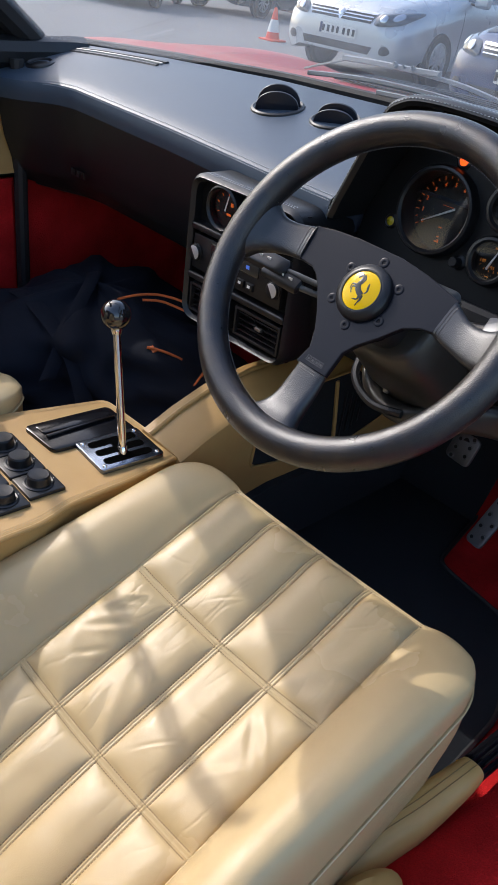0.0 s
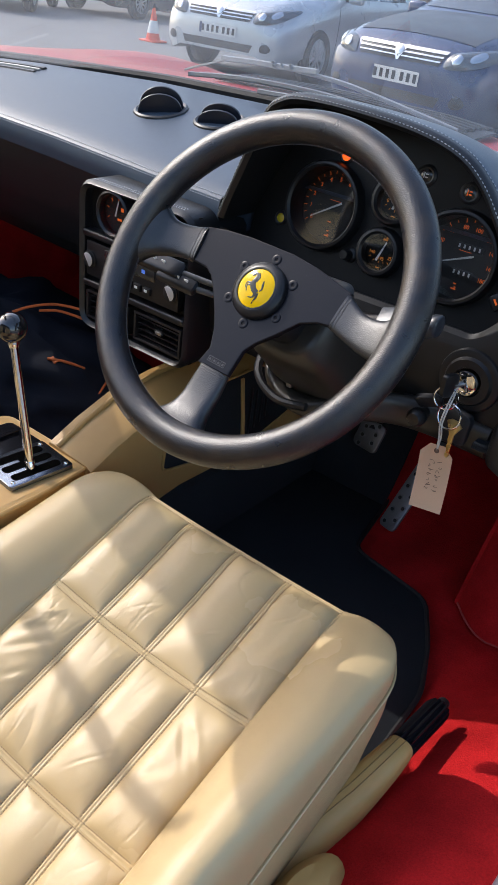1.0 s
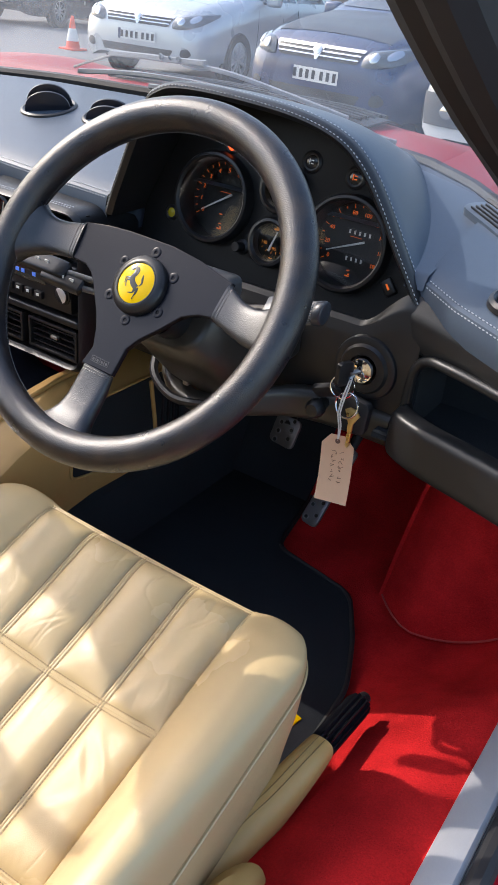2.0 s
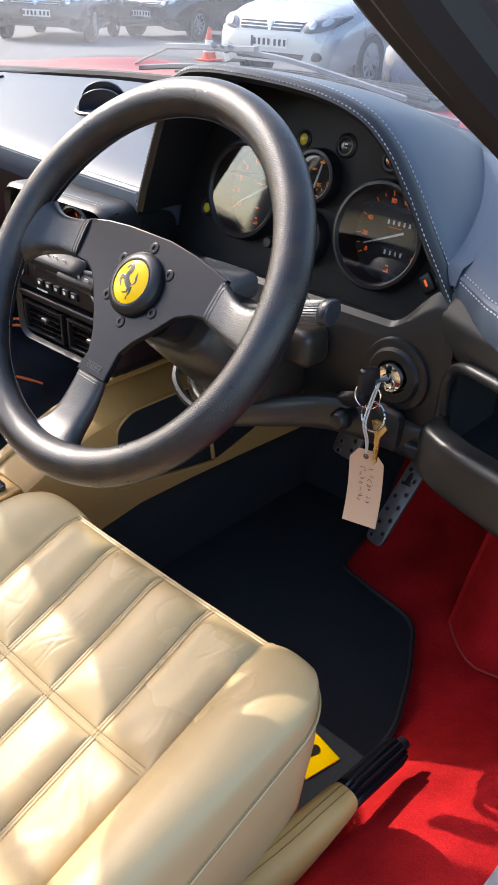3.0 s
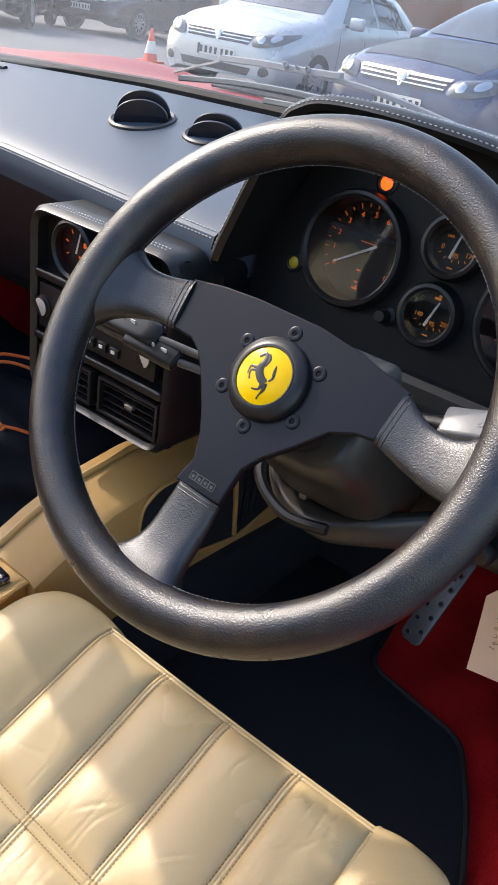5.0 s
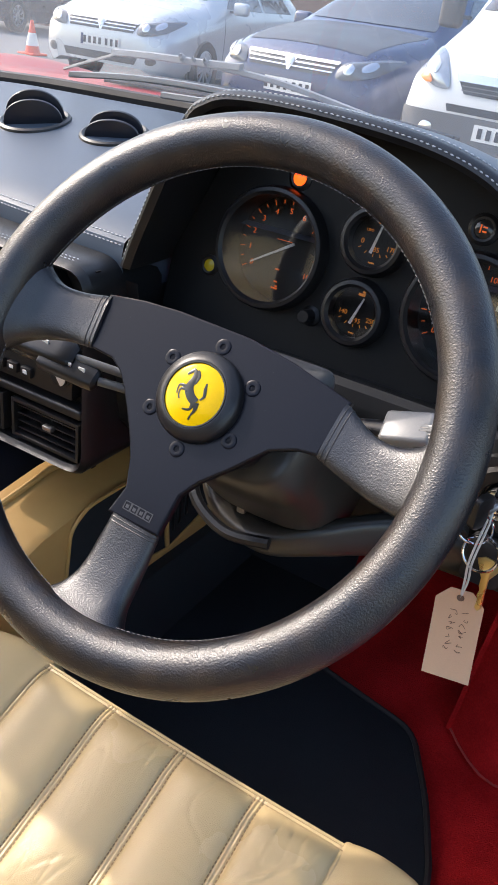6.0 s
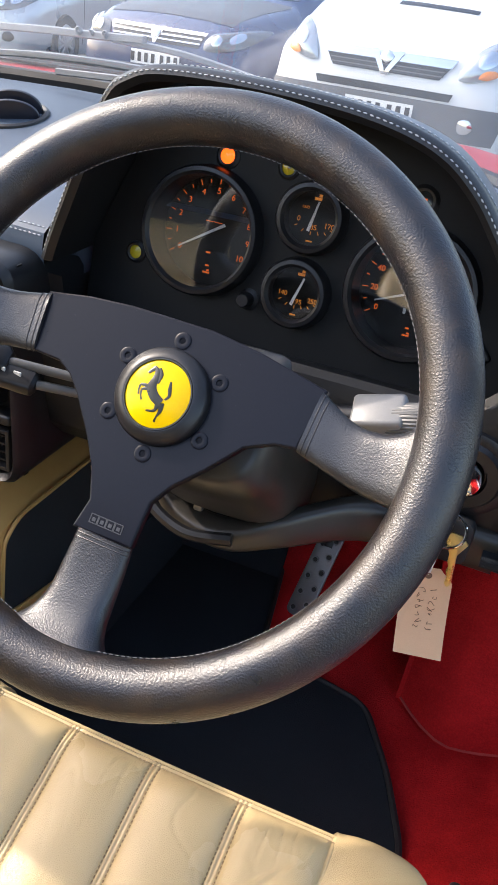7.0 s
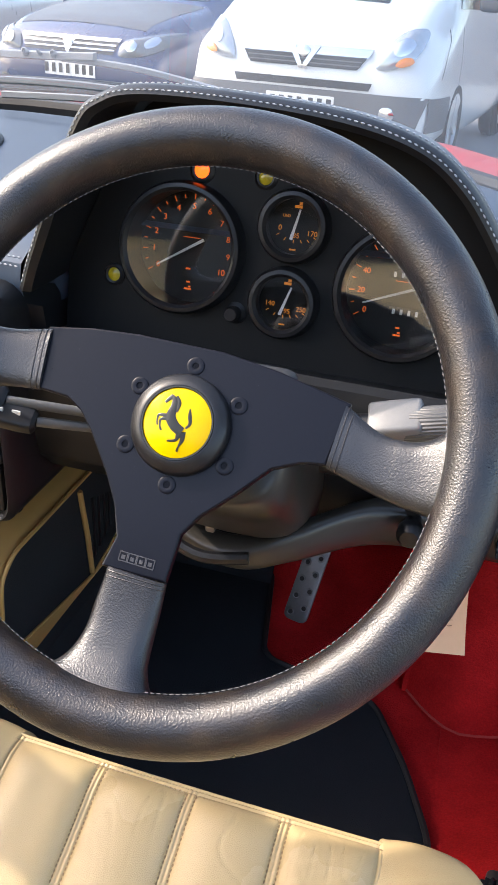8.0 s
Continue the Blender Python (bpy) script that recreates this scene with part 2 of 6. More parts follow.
def axes(p0, p1):
    d = (Vector(p1) - Vector(p0)).normalized()
    return d.to_track_quat("Z", "Y").to_matrix().to_4x4()


def lathe(profile, n=32, m=None, close=False):
    """Turns (radius, height) pairs round local z."""
    rings = [[(r * math.cos(6.283185 * i / n), r * math.sin(6.283185 * i / n), z) for i in range(n)] for r, z in profile]
    bm = loft(rings, True, not close)
    if close:
        bmesh.ops.remove_doubles(bm, verts=bm.verts, dist=1e-6)
    if m is not None:
        bm.transform(m)
    return bm


def rod(p0, p1, r0, r1=None, n=20, bev=0.0):
    r1 = r0 if r1 is None else r1
    h = (Vector(p1) - Vector(p0)).length
    prof = [(r0, 0), (r1, h)] if not bev else [(max(r0 - bev, 1e-4), 0), (r0 - 0.3 * bev, 0.3 * bev), (r0, bev), (r1, h - bev), (r1 - 0.3 * bev, h - 0.3 * bev), (max(r1 - bev, 1e-4), h)]
    return lathe(prof, n, Matrix.Translation(p0) @ axes(p0, p1))


def smooth_path(pts, per=8, closed=False):
    """Catmull-Rom through the points."""
    p = [Vector(q) for q in pts]
    out, k = [], len(p)
    for i in range(k if closed else k - 1):
        if closed:
            a, b, c, d = p[(i - 1) % k], p[i], p[(i + 1) % k], p[(i + 2) % k]
        else:
            a, b, c, d = p[max(i - 1, 0)], p[i], p[i + 1], p[min(i + 2, k - 1)]
        for j in range(per):
            t = j / per
            out.append(0.5 * (2 * b + (c - a) * t + (2 * a - 5 * b + 4 * c - d) * t * t + (3 * b - a - 3 * c + d) * t ** 3))
    if not closed:
        out.append(p[-1])
    return out


def tube(pts, r, n=8, closed=False, radii=None):
    p = [Vector(q) for q in pts]
    k, rings, up = len(p), [], Vector((0.13, 0.21, 0.97))
    for i in range(k):
        a, b = (p[(i - 1) % k], p[(i + 1) % k]) if closed else (p[max(i - 1, 0)], p[min(i + 1, k - 1)])
        d = (b - a).normalized()
        s = up - d * up.dot(d)
        if s.length < 0.05:
            s = Vector((1, 0, 0)) - d * d.x
        s.normalize()
        up = s
        t = d.cross(s)
        rr = float(radii[i]) if radii else r
        rings.append([p[i] + rr * (math.cos(6.283185 * j / n) * s + math.sin(6.283185 * j / n) * t) for j in range(n)])
    if closed:
        rings.append(rings[0])
    bm = loft(rings, True, not closed)
    if closed:
        bmesh.ops.remove_doubles(bm, verts=bm.verts, dist=1e-6)
    return bm


def plate(poly, t0, t1, bev=0.0, m=None, seg=2):
    """A flat outline in local x, y, thick from z = t0 to t1."""
    bm = bmesh.new()
    f = bm.faces.new([bm.verts.new((x, y, t0)) for x, y in poly])
    r = bmesh.ops.extrude_face_region(bm, geom=[f])
    bmesh.ops.translate(bm, verts=[v for v in r["geom"] if isinstance(v, bmesh.types.BMVert)], vec=(0, 0, t1 - t0))
    if bev:
        bmesh.ops.recalc_face_normals(bm, faces=bm.faces)
        rim = [e for e in bm.edges if abs(e.verts[0].co.z - t1) < 1e-7 and abs(e.verts[1].co.z - t1) < 1e-7]
        bmesh.ops.bevel(bm, geom=rim, offset=bev, segments=seg, affect="EDGES", profile=0.5)
    if m is not None:
        bm.transform(m)
    return bm


def rounded(poly, r, n=5):
    """The outline with rounded corners."""
    out, k = [], len(poly)
    for i in range(k):
        a, b, c = Vector(poly[i - 1]), Vector(poly[i]), Vector(poly[(i + 1) % k])
        u, v = (a - b), (c - b)
        d = min(r, 0.45 * u.length, 0.45 * v.length)
        p, q = b + u.normalized() * d, b + v.normalized() * d
        for j in range(n + 1):
            t = j / n
            out.append(tuple((1 - t) ** 2 * p + 2 * t * (1 - t) * b + t * t * q))
    return out


def sheet(fn, nu, nv, thick=0.0):
    """A surface fn(u, v) for u, v in 0..1; thick: how far its back lies along its normals."""
    bm = bmesh.new()
    g = [[bm.verts.new(fn(i / nu, j / nv)) for j in range(nv + 1)] for i in range(nu + 1)]
    for i in range(nu):
        for j in range(nv):
            bm.faces.new((g[i][j], g[i + 1][j], g[i + 1][j + 1], g[i][j + 1]))
    if thick:
        bm.normal_update()
        bmesh.ops.solidify(bm, geom=bm.faces[:], thickness=thick)
    return bm


def stitches(pts, step=0.005, fill=0.66, r=0.0006, lift=0.0):
    """Short threads along a line: one joined bmesh of little spindles."""
    p = [Vector(q) for q in pts]
    verts, faces, left, i0 = [], [], 0.0, 0
    for a, b in zip(p, p[1:]):
        d = b - a
        L = d.length
        if L < 1e-9:
            continue
        d.normalize()
        s = d.cross(Vector((0.31, 0.17, 0.94))).normalized()
        t = d.cross(s)
        pos = left
        while pos < L:
            c = a + d * pos + Vector((0, 0, lift))
            e = c + d * step * fill
            for q, rr in ((c, 0.35), ((c + e) / 2, 1.0), (e, 0.35)):
                verts += [q + rr * r * s, q + rr * r * t, q - rr * r * s, q - rr * r * t]
            for k in (0, 4):
                faces += [tuple(i0 + k + w for w in (j, (j + 1) % 4, 4 + (j + 1) % 4, 4 + j)) for j in range(4)]
            faces += [(i0 + 3, i0 + 2, i0 + 1, i0), (i0 + 8, i0 + 9, i0 + 10, i0 + 11)]
            i0 += 12
            pos += step
        left = pos - L
    me = bpy.data.meshes.new("tmp")
    me.from_pydata([tuple(v) for v in verts], [], faces)
    bm = bmesh.new()
    bm.from_mesh(me)
    bpy.data.meshes.remove(me)
    return bm


def lettering(text, size, m, depth=0.0003):
    cu = bpy.data.curves.new("tmp", "FONT")
    cu.body, cu.size, cu.extrude, cu.align_x, cu.align_y = text, size, depth, "CENTER", "CENTER"
    ob = bpy.data.objects.new("tmp", cu)
    me = bpy.data.meshes.new_from_object(ob)
    bm = bmesh.new()
    bm.from_mesh(me)
    bpy.data.meshes.remove(me)
    bpy.data.objects.remove(ob)
    bpy.data.curves.remove(cu)
    bm.transform(m)
    return bm


def curve_at(table, x):
    """Piecewise-linear table of (x, value)."""
    return float(np.interp(x, [a for a, _ in table], [b for _, b in table]))


# ---------------------------------------------------------------- ground and floor
def ground_z(y):
    return -0.06 - 0.030 * y


ground = part("ground", sheet(lambda u, v: (-150 + 300 * u, -120 + 320 * v, ground_z(-120 + 320 * v)), 4, 4), M_ASPHALT)
tagged(ground, "worn grey asphalt of an open car park", "ground", kind="structure")

floor = part("floor", sheet(lambda u, v: (-1.0 + 1.22 * u, -0.75 + 1.6 * v, 0.125 + (0.25 * max(0.0, (v - 0.82) / 0.18))), 20, 24, 0.012), M_CARPET)
tagged(floor, "red carpeted floor pan of the sports car", "floor", kind="structure")


def sill_ramp(u, v):
    y = -0.75 + 1.15 * v
    x = 0.205 + 0.2 * u
    k = max(0.0, min(1.0, (y - 0.12) / 0.20))
    k = k * k * (3 - 2 * k)
    return (x, y, 0.128 + 0.124 * (k * u ** 2.3 + (1 - k) * (1 - (1 - u) ** 1.8)) + 0.0015 * math.sin(40 * y + 9 * u))


wall_right = part("wall_right", sheet(sill_ramp, 24, 60, 0.01), M_CARPET)
tagged(wall_right, "red carpet rising from the floor to the door sill", "carpet", kind="structure")


def kick(u, v):
    x = 0.155 + 0.285 * u
    y = 0.366 + 0.056 * max(0.0, 1 - u / 0.25) ** 1.6 + 0.02 * u
    z = 0.130 + 0.122 * max(0.0, (x - 0.205) / 0.2) ** 2.3
    return (x + 0.02 * v * (1 - u), y + 0.15 * v + 0.05 * v * v * (1 - u) ** 2, z + 0.44 * v * (1 - 0.35 * v))


kick_panel = part("wall_front_right", sheet(kick, 24, 24, 0.01), M_CARPET)
tagged(kick_panel, "red carpeted kick panel with a stitched lower seam", "carpet", kind="structure")
part("return_face", sheet(lambda u, v: (kick(0, v)[0] + 0.002, kick(0, v)[1] + u * (0.80 - kick(0, v)[1]), kick(0, v)[2]), 8, 16, 0.008), M_CARPET, kick_panel)
part("seam", tube([Vector(kick(i / 16, 0.012)) + Vector((0, -0.004, 0)) for i in range(17)], 0.0016, 6), M_SEAM, kick_panel, "faded pink seam of the carpet")
firewall = part("wall_front", box((-0.33, 0.83, 0.42), (1.4, 0.03, 0.6), 0.008), M_MAT)
tagged(firewall, "dark bulkhead beyond the pedals", "wall", kind="structure")
hinge_side = part("wall_footwell", box((0.462, 0.585, 0.45), (0.02, 0.53, 0.56), 0.006), M_MAT)
tagged(hinge_side, "dark inner side of the driver's footwell", "wall", kind="structure")
toe_board = part("wall_toe", sheet(lambda u, v: (-0.30 + (0.235 - 0.02 * v) * u, 0.552 + 0.25 * v, 0.145 + 0.38 * v ** 1.15), 8, 10, 0.006), M_MAT)
tagged(toe_board, "black rubber toe board beyond the pedals", "toe board", kind="structure")
wall_left = part("wall_left", sheet(lambda u, v: (-1.0 - 0.04 * v, 0.85 - 1.0 * u, 0.12 + 0.40 * v), 8, 8, 0.012), M_CARPET)
tagged(wall_left, "red carpeted side of the passenger footwell", "carpet", kind="structure")
rear_wall = part("wall_rear", box((-0.32, -1.02, 0.56), (1.5, 0.04, 0.98), 0.015), M_FACE)
tagged(rear_wall, "black trimmed bulkhead behind the seats", "wall", kind="structure")

mat_poly = rounded([(-0.235, -0.12), (0.17, -0.12), (0.215, 0.06), (0.207, 0.205), (0.169, 0.295), (0.118, 0.382), (-0.035, 0.410), (-0.075, 0.61), (-0.235, 0.61)], 0.025)
floor_mat = thing("floor_mat", (0, 0.2, 0.127), "black carpet floor mat with a yellow badge patch", "floor mat")
part("mat", plate(mat_poly, 0.1272, 0.139, 0.004), M_MAT, floor_mat)
part("edging", tube([(x, y, 0.139) for x, y in mat_poly], 0.004, 6, True), M_RUBBER, floor_mat)
patch_m = Matrix.Translation((0.148, 0.106, 0.1392)) @ Matrix.Rotation(radians(-12), 4, "Z")
part("heel_pad", plate(rounded([(-0.14, -0.10), (0.0, -0.12), (0.02, 0.06), (-0.14, 0.06)], 0.02), 0.1392, 0.1425, 0.002), M_RUBBER, floor_mat)
patch = part("badge_patch", plate([(-0.033, -0.025), (0.033, -0.025), (0.033, 0.025), (-0.033, 0.025)], 0, 0.0018, 0.0006, patch_m), M_YELLOW, floor_mat, "bright yellow woven patch")
part("emblem", plate(rounded([(-0.012, -0.014), (0.002, -0.016), (0.012, -0.004), (0.014, 0.012), (0.004, 0.016), (-0.006, 0.004)], 0.006), 0.0019, 0.0026, 0, patch_m), M_BLACK_ENAMEL, patch)

# door sill
sill = thing("door_sill", (0.43, 0, 0.25), "bright aluminium door sill strip over a black rubber seal", "door sill")
part("strip", loft([[(0.403, y, 0.246), (0.405, y, 0.258), (0.412, y, 0.261), (0.436, y, 0.262), (0.441, y, 0.257), (0.441, y, 0.246)] for y in np.linspace(-0.75, 0.42, 12)]), M_SILL, sill, "brushed aluminium tread strip")
part("seal", tube([(0.455, y, 0.256) for y in np.linspace(-0.75, 0.36, 20)] + [(0.45, 0.40, 0.30), (0.44, 0.43, 0.36)], 0.012, 10), M_RUBBER, sill)
part("outer_panel", loft([[(0.466, y, 0.25), (0.50, y, 0.235), (0.52, y, 0.17), (0.50, y, 0.08), (0.45, y, 0.08), (0.45, y, 0.23)] for y in np.linspace(-0.75, 0.45, 8)]), M_RED, sill)

# ---------------------------------------------------------------- car body seen past the dashboard
E_Y = [(-1.02, 0.150), (-0.94, 0.175), (-0.88, 0.203), (-0.83, 0.211), (-0.55, 0.200), (-0.33, 0.184), (-0.19, 0.177), (0.205, 0.184), (0.25, 0.155), (0.308, 0.128), (0.38, 0.092)]
B_Y = [(-1.12, 0.35), (-0.98, 0.39), (-0.84, 0.423), (-0.59, 0.469), (-0.37, 0.486), (-0.15, 0.482), (0.08, 0.44), (0.157, 0.402), (0.25, 0.33), (0.38, 0.20)]


def dash_z(y):
    return 0.72 + 0.21 * (y - 0.175)


body = thing("sports_car", (-0.32, 0.9, 0.1), "red bodywork of a low two-seat sports car, roof panel off", "sports car")


def bonnet(u, v):
    x = -1.27 + 1.90 * u
    c = (x + 0.32) / 0.95
    b = curve_at(B_Y, max(-1.1, min(0.36, x)))
    d = 1.35 * v
    y = b + 0.022 + d
    z = dash_z(b) + 0.004 - 0.02 * d - 0.16 * max(0.0, d - 0.15) - 0.02 * c * c
    bulge = math.exp(-((abs(c) - 0.80) / 0.20) ** 2) * (0.075 * math.exp(-((v - 0.45) / 0.28) ** 2))
    return (x, y, z + bulge - 0.25 * max(0.0, abs(c) - 0.93))


part("bonnet", sheet(bonnet, 60, 40, 0.004), M_RED, body, "glossy red front lid and wings")
grille = part("cowl_grille", sheet(lambda u, v: Vector(bonnet((-0.56 + 0.50 * u + 1.27) / 1.90, 0.050 + 0.09 * v)) + Vector((0, 0, 0.005 + 0.004 * math.sin(3.14159 * v))), 30, 8, 0.003), M_RUBBER, body, "black plastic cowl grille below the windscreen")
for k in range(5):
    part("slat", tube([Vector(bonnet((-0.54 + 0.46 * u + 1.27) / 1.90, 0.060 + 0.016 * k)) + Vector((0, 0, 0.0105)) for u in np.linspace(0, 1, 14)], 0.003, 6), M_PLASTIC, grille)
part("scuttle", tube([(x, curve_at(B_Y, x) + 0.012, dash_z(curve_at(B_Y, x)) - 0.001) for x in np.linspace(-1.10, 0.36, 60)], 0.009, 8), M_RUBBER, body, "black rubber seal along the base of the windscreen")


def screen(u, v):
    """The raked, slightly bowed windscreen."""
    x0 = -1.04 + 1.40 * u
    c = (x0 + 0.34) / 0.70
    base_y = 0.525 - 0.375 * abs(c) ** 2.6 + (0.10 * abs(c) ** 3 if c < 0 else 0.0)
    x = -0.34 + (x0 + 0.34) * (1 - 0.21 * v)
    g = v - 0.72 * max(0.0, v - 0.35) ** 2 / 0.65
    y = base_y - 0.70 * g * (1 - 0.18 * abs(c) ** 2)
    z = 0.772 + 0.33 * v + 0.03 * math.sin(3.14159 * v) + 0.06 * max(0.0, v - 0.35)
    # the upper corners are rounded; the unseen top edge is raised to keep its shadow off the carpet
    z += 0.095 * min(1.0, min(u, 1 - u) / 0.04) ** 0.5 * max(0.0, (v - 0.75) / 0.25) ** 1.5
    return (x, y, z)


pane = part("windscreen", sheet(screen, 48, 24), M_GLASS, body, "raked clear windscreen")
pane.visible_shadow = False
for side in (0.0, 1.0):
    path = [Vector(screen(side, v)) for v in np.linspace(-0.02, 1.0, 18)]
    part("pillar", tube(path, 0.022, 10, radii=[0.026] * 18), M_RUBBER, body, "black trimmed windscreen pillar")
    off = 0.030 if side else -0.030
    part("pillar_seal", tube([p + Vector((off * 0.75, -0.022, -0.006)) for p in path], 0.019, 10), M_RUBBER, body)
    part("pillar_skin", tube([p + Vector((off * 1.9, 0.008, 0.012)) for p in path], 0.016, 10), M_RED, body)
part("header", tube([Vector(screen(u, 1.0)) + Vector((0, 0.0, 0.0)) for u in np.concatenate([np.linspace(0, 0.05, 8), np.linspace(0.08, 0.92, 20), np.linspace(0.95, 1, 8)])], 0.018, 10), M_RUBBER, body)
# Added out of view, turned so that its shadow bands the driver's cushion.
shade_plate = part("sun_visor", plate(rounded([(-0.20, -0.064), (0.30, -0.064), (0.30, 0.064), (-0.20, 0.064)], 0.03), -0.006, 0.006, 0.003, Matrix.Translation((-0.76, -0.131, 1.05)) @ Matrix.Rotation(radians(-33), 4, "Z")), M_FACE, body, "unseen black plate added to cast the wide shadow band on the seat")

# outer skin of the car, front and rear
def skirt(top, low, lean):
    """Skin from an upper edge down to the sill line."""
    return sheet(lambda u, v: (Vector(top(u)) * (1 - v) + Vector((top(u)[0], top(u)[1], low)) * v) + Vector(lean) * math.sin(3.14159 * v), 24, 8, 0.006)


part("wing_skin", skirt(lambda u: bonnet(0, u), 0.06, (-0.03, 0, 0)), M_RED, body)
part("wing_skin", skirt(lambda u: bonnet(1, u), 0.06, (0.03, 0, 0)), M_RED, body)
part("nose_skin", skirt(lambda u: bonnet(u, 1), 0.10, (0, 0.06, 0)), M_RED, body)


def rear_deck(u, v):
    c = 2 * u - 1
    return (-0.32 + 0.95 * c * (1 - 0.06 * v), -1.04 - 1.15 * v, 0.80 - 0.05 * v * v - 0.05 * c * c)


part("rear_deck", sheet(rear_deck, 24, 14, 0.006), M_RED, body, "red engine cover and rear wings")
for side in (0, 1):
    part("rear_wing_skin", skirt(lambda u: rear_deck(side, u), 0.06, (0.03 * (2 * side - 1), 0, 0)), M_RED, body)
part("tail_skin", skirt(lambda u: rear_deck(u, 1), 0.10, (0, -0.04, 0)), M_RED, body)
part("door_skin", sheet(lambda u, v: (-1.20 - 0.06 * math.sin(3.14159 * v), 0.45 - 1.50 * u, 0.06 + 0.68 * v), 8, 10, 0.01), M_RED, body)
for wx, wy in ((-1.17, 1.22), (0.53, 1.22), (-1.17, -1.55), (0.53, -1.55)):
    s = -1 if wx < -0.3 else 1
    hub = Matrix.Translation((wx + 0.035 * s, wy, ground_z(wy) + 0.31)) @ Matrix.Rotation(radians(90 * s), 4, "Y")
    tyre = part("wheel", lathe([(0.19, -0.10), (0.28, -0.11), (0.31, -0.08), (0.31, 0.06), (0.29, 0.085), (0.20, 0.08)], 36, hub, True), M_RUBBER, body)
    part("wheel_rim", lathe([(0.0003, 0.05), (0.05, 0.055), (0.13, 0.03), (0.19, 0.07), (0.205, 0.082)], 32, hub), M_STEEL, tyre)

# roof hoop behind the seats
hoop_pts = [(-1.06, -0.98, 0.70), (-1.02, -0.96, 0.92), (-0.90, -0.95, 1.04), (-0.32, -0.95, 1.08), (0.26, -0.95, 1.04), (0.38, -0.96, 0.92), (0.42, -0.98, 0.70)]
part("roof_hoop", tube(smooth_path(hoop_pts, 6), 0.05, 12), M_FACE, body)

# passenger door, closed
door = thing("passenger_door", (-1.03, -0.2, 0.3), "closed door trimmed in black and tan leather", "car door")
part("panel", sheet(lambda u, v: (-1.035 - 0.03 * math.sin(3.14 * v), 0.42 - 1.25 * u, 0.20 + 0.56 * v), 10, 12, 0.02), M_FACE, door)
# added bar, out of view, bent to throw the narrow stripe across the cushion
bar = smooth_path([(-1.03, -0.160, 0.75), (-1.0, -0.208, 0.952), (-0.97, -0.240, 1.015), (-0.94, -0.263, 1.043), (-0.90, -0.286, 1.067), (-0.87, -0.303, 1.154)], 5)
part("quarter_light_bar", loft([[p + Vector((0.006 * a, 0.010 * b, 0)) for a, b in ((-1, -1), (1, -1), (1, 1), (-1, 1))] for p in bar]), M_RUBBER, door, "unseen upright bar added to cast the thin shadow on the seat")
part("tan_insert", sheet(lambda u, v: (-1.010 - 0.012 * math.sin(3.14 * v), 0.190 - 0.95 * u, 0.535 + 0.13 * v), 10, 8, 0.012), M_TAN, door, "tan leather door card")
part("lower_carpet", sheet(lambda u, v: (-1.012 - 0.01 * v, 0.190 - 0.95 * u, 0.22 + 0.305 * v), 8, 8, 0.012), M_CARPET, door)
part("door_seal", tube([(-0.996, 0.206 - 0.0006 * k, 0.10 + 0.064 * k) for k in range(11)], 0.013, 10), M_RUBBER, door, "black rubber seal on the door edge")
part("top_rail", tube([(-1.03, y, 0.745) for y in np.linspace(0.36, -0.82, 14)], 0.03, 10), M_FACE, door)

# ---------------------------------------------------------------- dashboard
dash = thing("dashboard", (-0.32, 0.30, 0.55), "black leather dashboard with pale double stitching", "dashboard")
ROLL = [(0.0035, -0.040), (0.0005, -0.029), (-0.001, -0.018), (0.002, -0.0065), (0.012, -0.0005)]


def pad(x0, x1, yfront=None):
    def fn(u, v):
        x = x0 + (x1 - x0) * u
        e = curve_at(E_Y, x) if yfront is None else yfront
        b = curve_at(B_Y, x)
        k = v * 22
        if k < 5:
            i = min(int(k), 4)
            nxt = ROLL[i + 1] if i < 4 else (0.03, 0.0)
            t = k - i
            dy, dz = (ROLL[i][0] * (1 - t) + nxt[0] * t, ROLL[i][1] * (1 - t) + nxt[1] * t)
            return (x, e + dy, dash_z(e) + dz)
        s = (k - 5) / 17
        y = e + 0.03 + (b - e - 0.03) * s
        return (x, y, dash_z(y) + 0.004 * math.sin(3.14159 * s) - 0.02 * max(0.0, (s - 0.93) / 0.07) ** 2)
    return fn


part("top_pad_left", sheet(pad(-1.02, -0.2065), 60, 22), M_DASH, dash, "black leather top pad with the sky's blue sheen in its colour")
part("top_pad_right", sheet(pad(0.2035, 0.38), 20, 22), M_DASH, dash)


def pad_infill(u, v):
    y = 0.180 + 0.107 * v
    s = max(0.0, (y - 0.190) / 0.27)
    x0 = (0.181 - 0.683 * (dash_z(y) - 0.738)) * (1 - 0.05 * s - 0.56 * s * s) - 0.0055 - 0.034 * max(0.0, min(1.0, (y - 0.243) / 0.010))
    return (x0 + (0.2075 - x0) * u, y, dash_z(y) - 0.0008 - 0.012 * max(0.0, (0.190 - y) / 0.010) ** 2)


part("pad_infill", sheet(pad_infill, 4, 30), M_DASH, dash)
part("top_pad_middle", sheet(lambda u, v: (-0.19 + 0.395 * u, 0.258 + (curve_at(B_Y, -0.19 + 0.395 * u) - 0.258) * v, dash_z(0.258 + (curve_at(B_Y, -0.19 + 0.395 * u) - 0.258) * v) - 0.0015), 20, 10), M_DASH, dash)
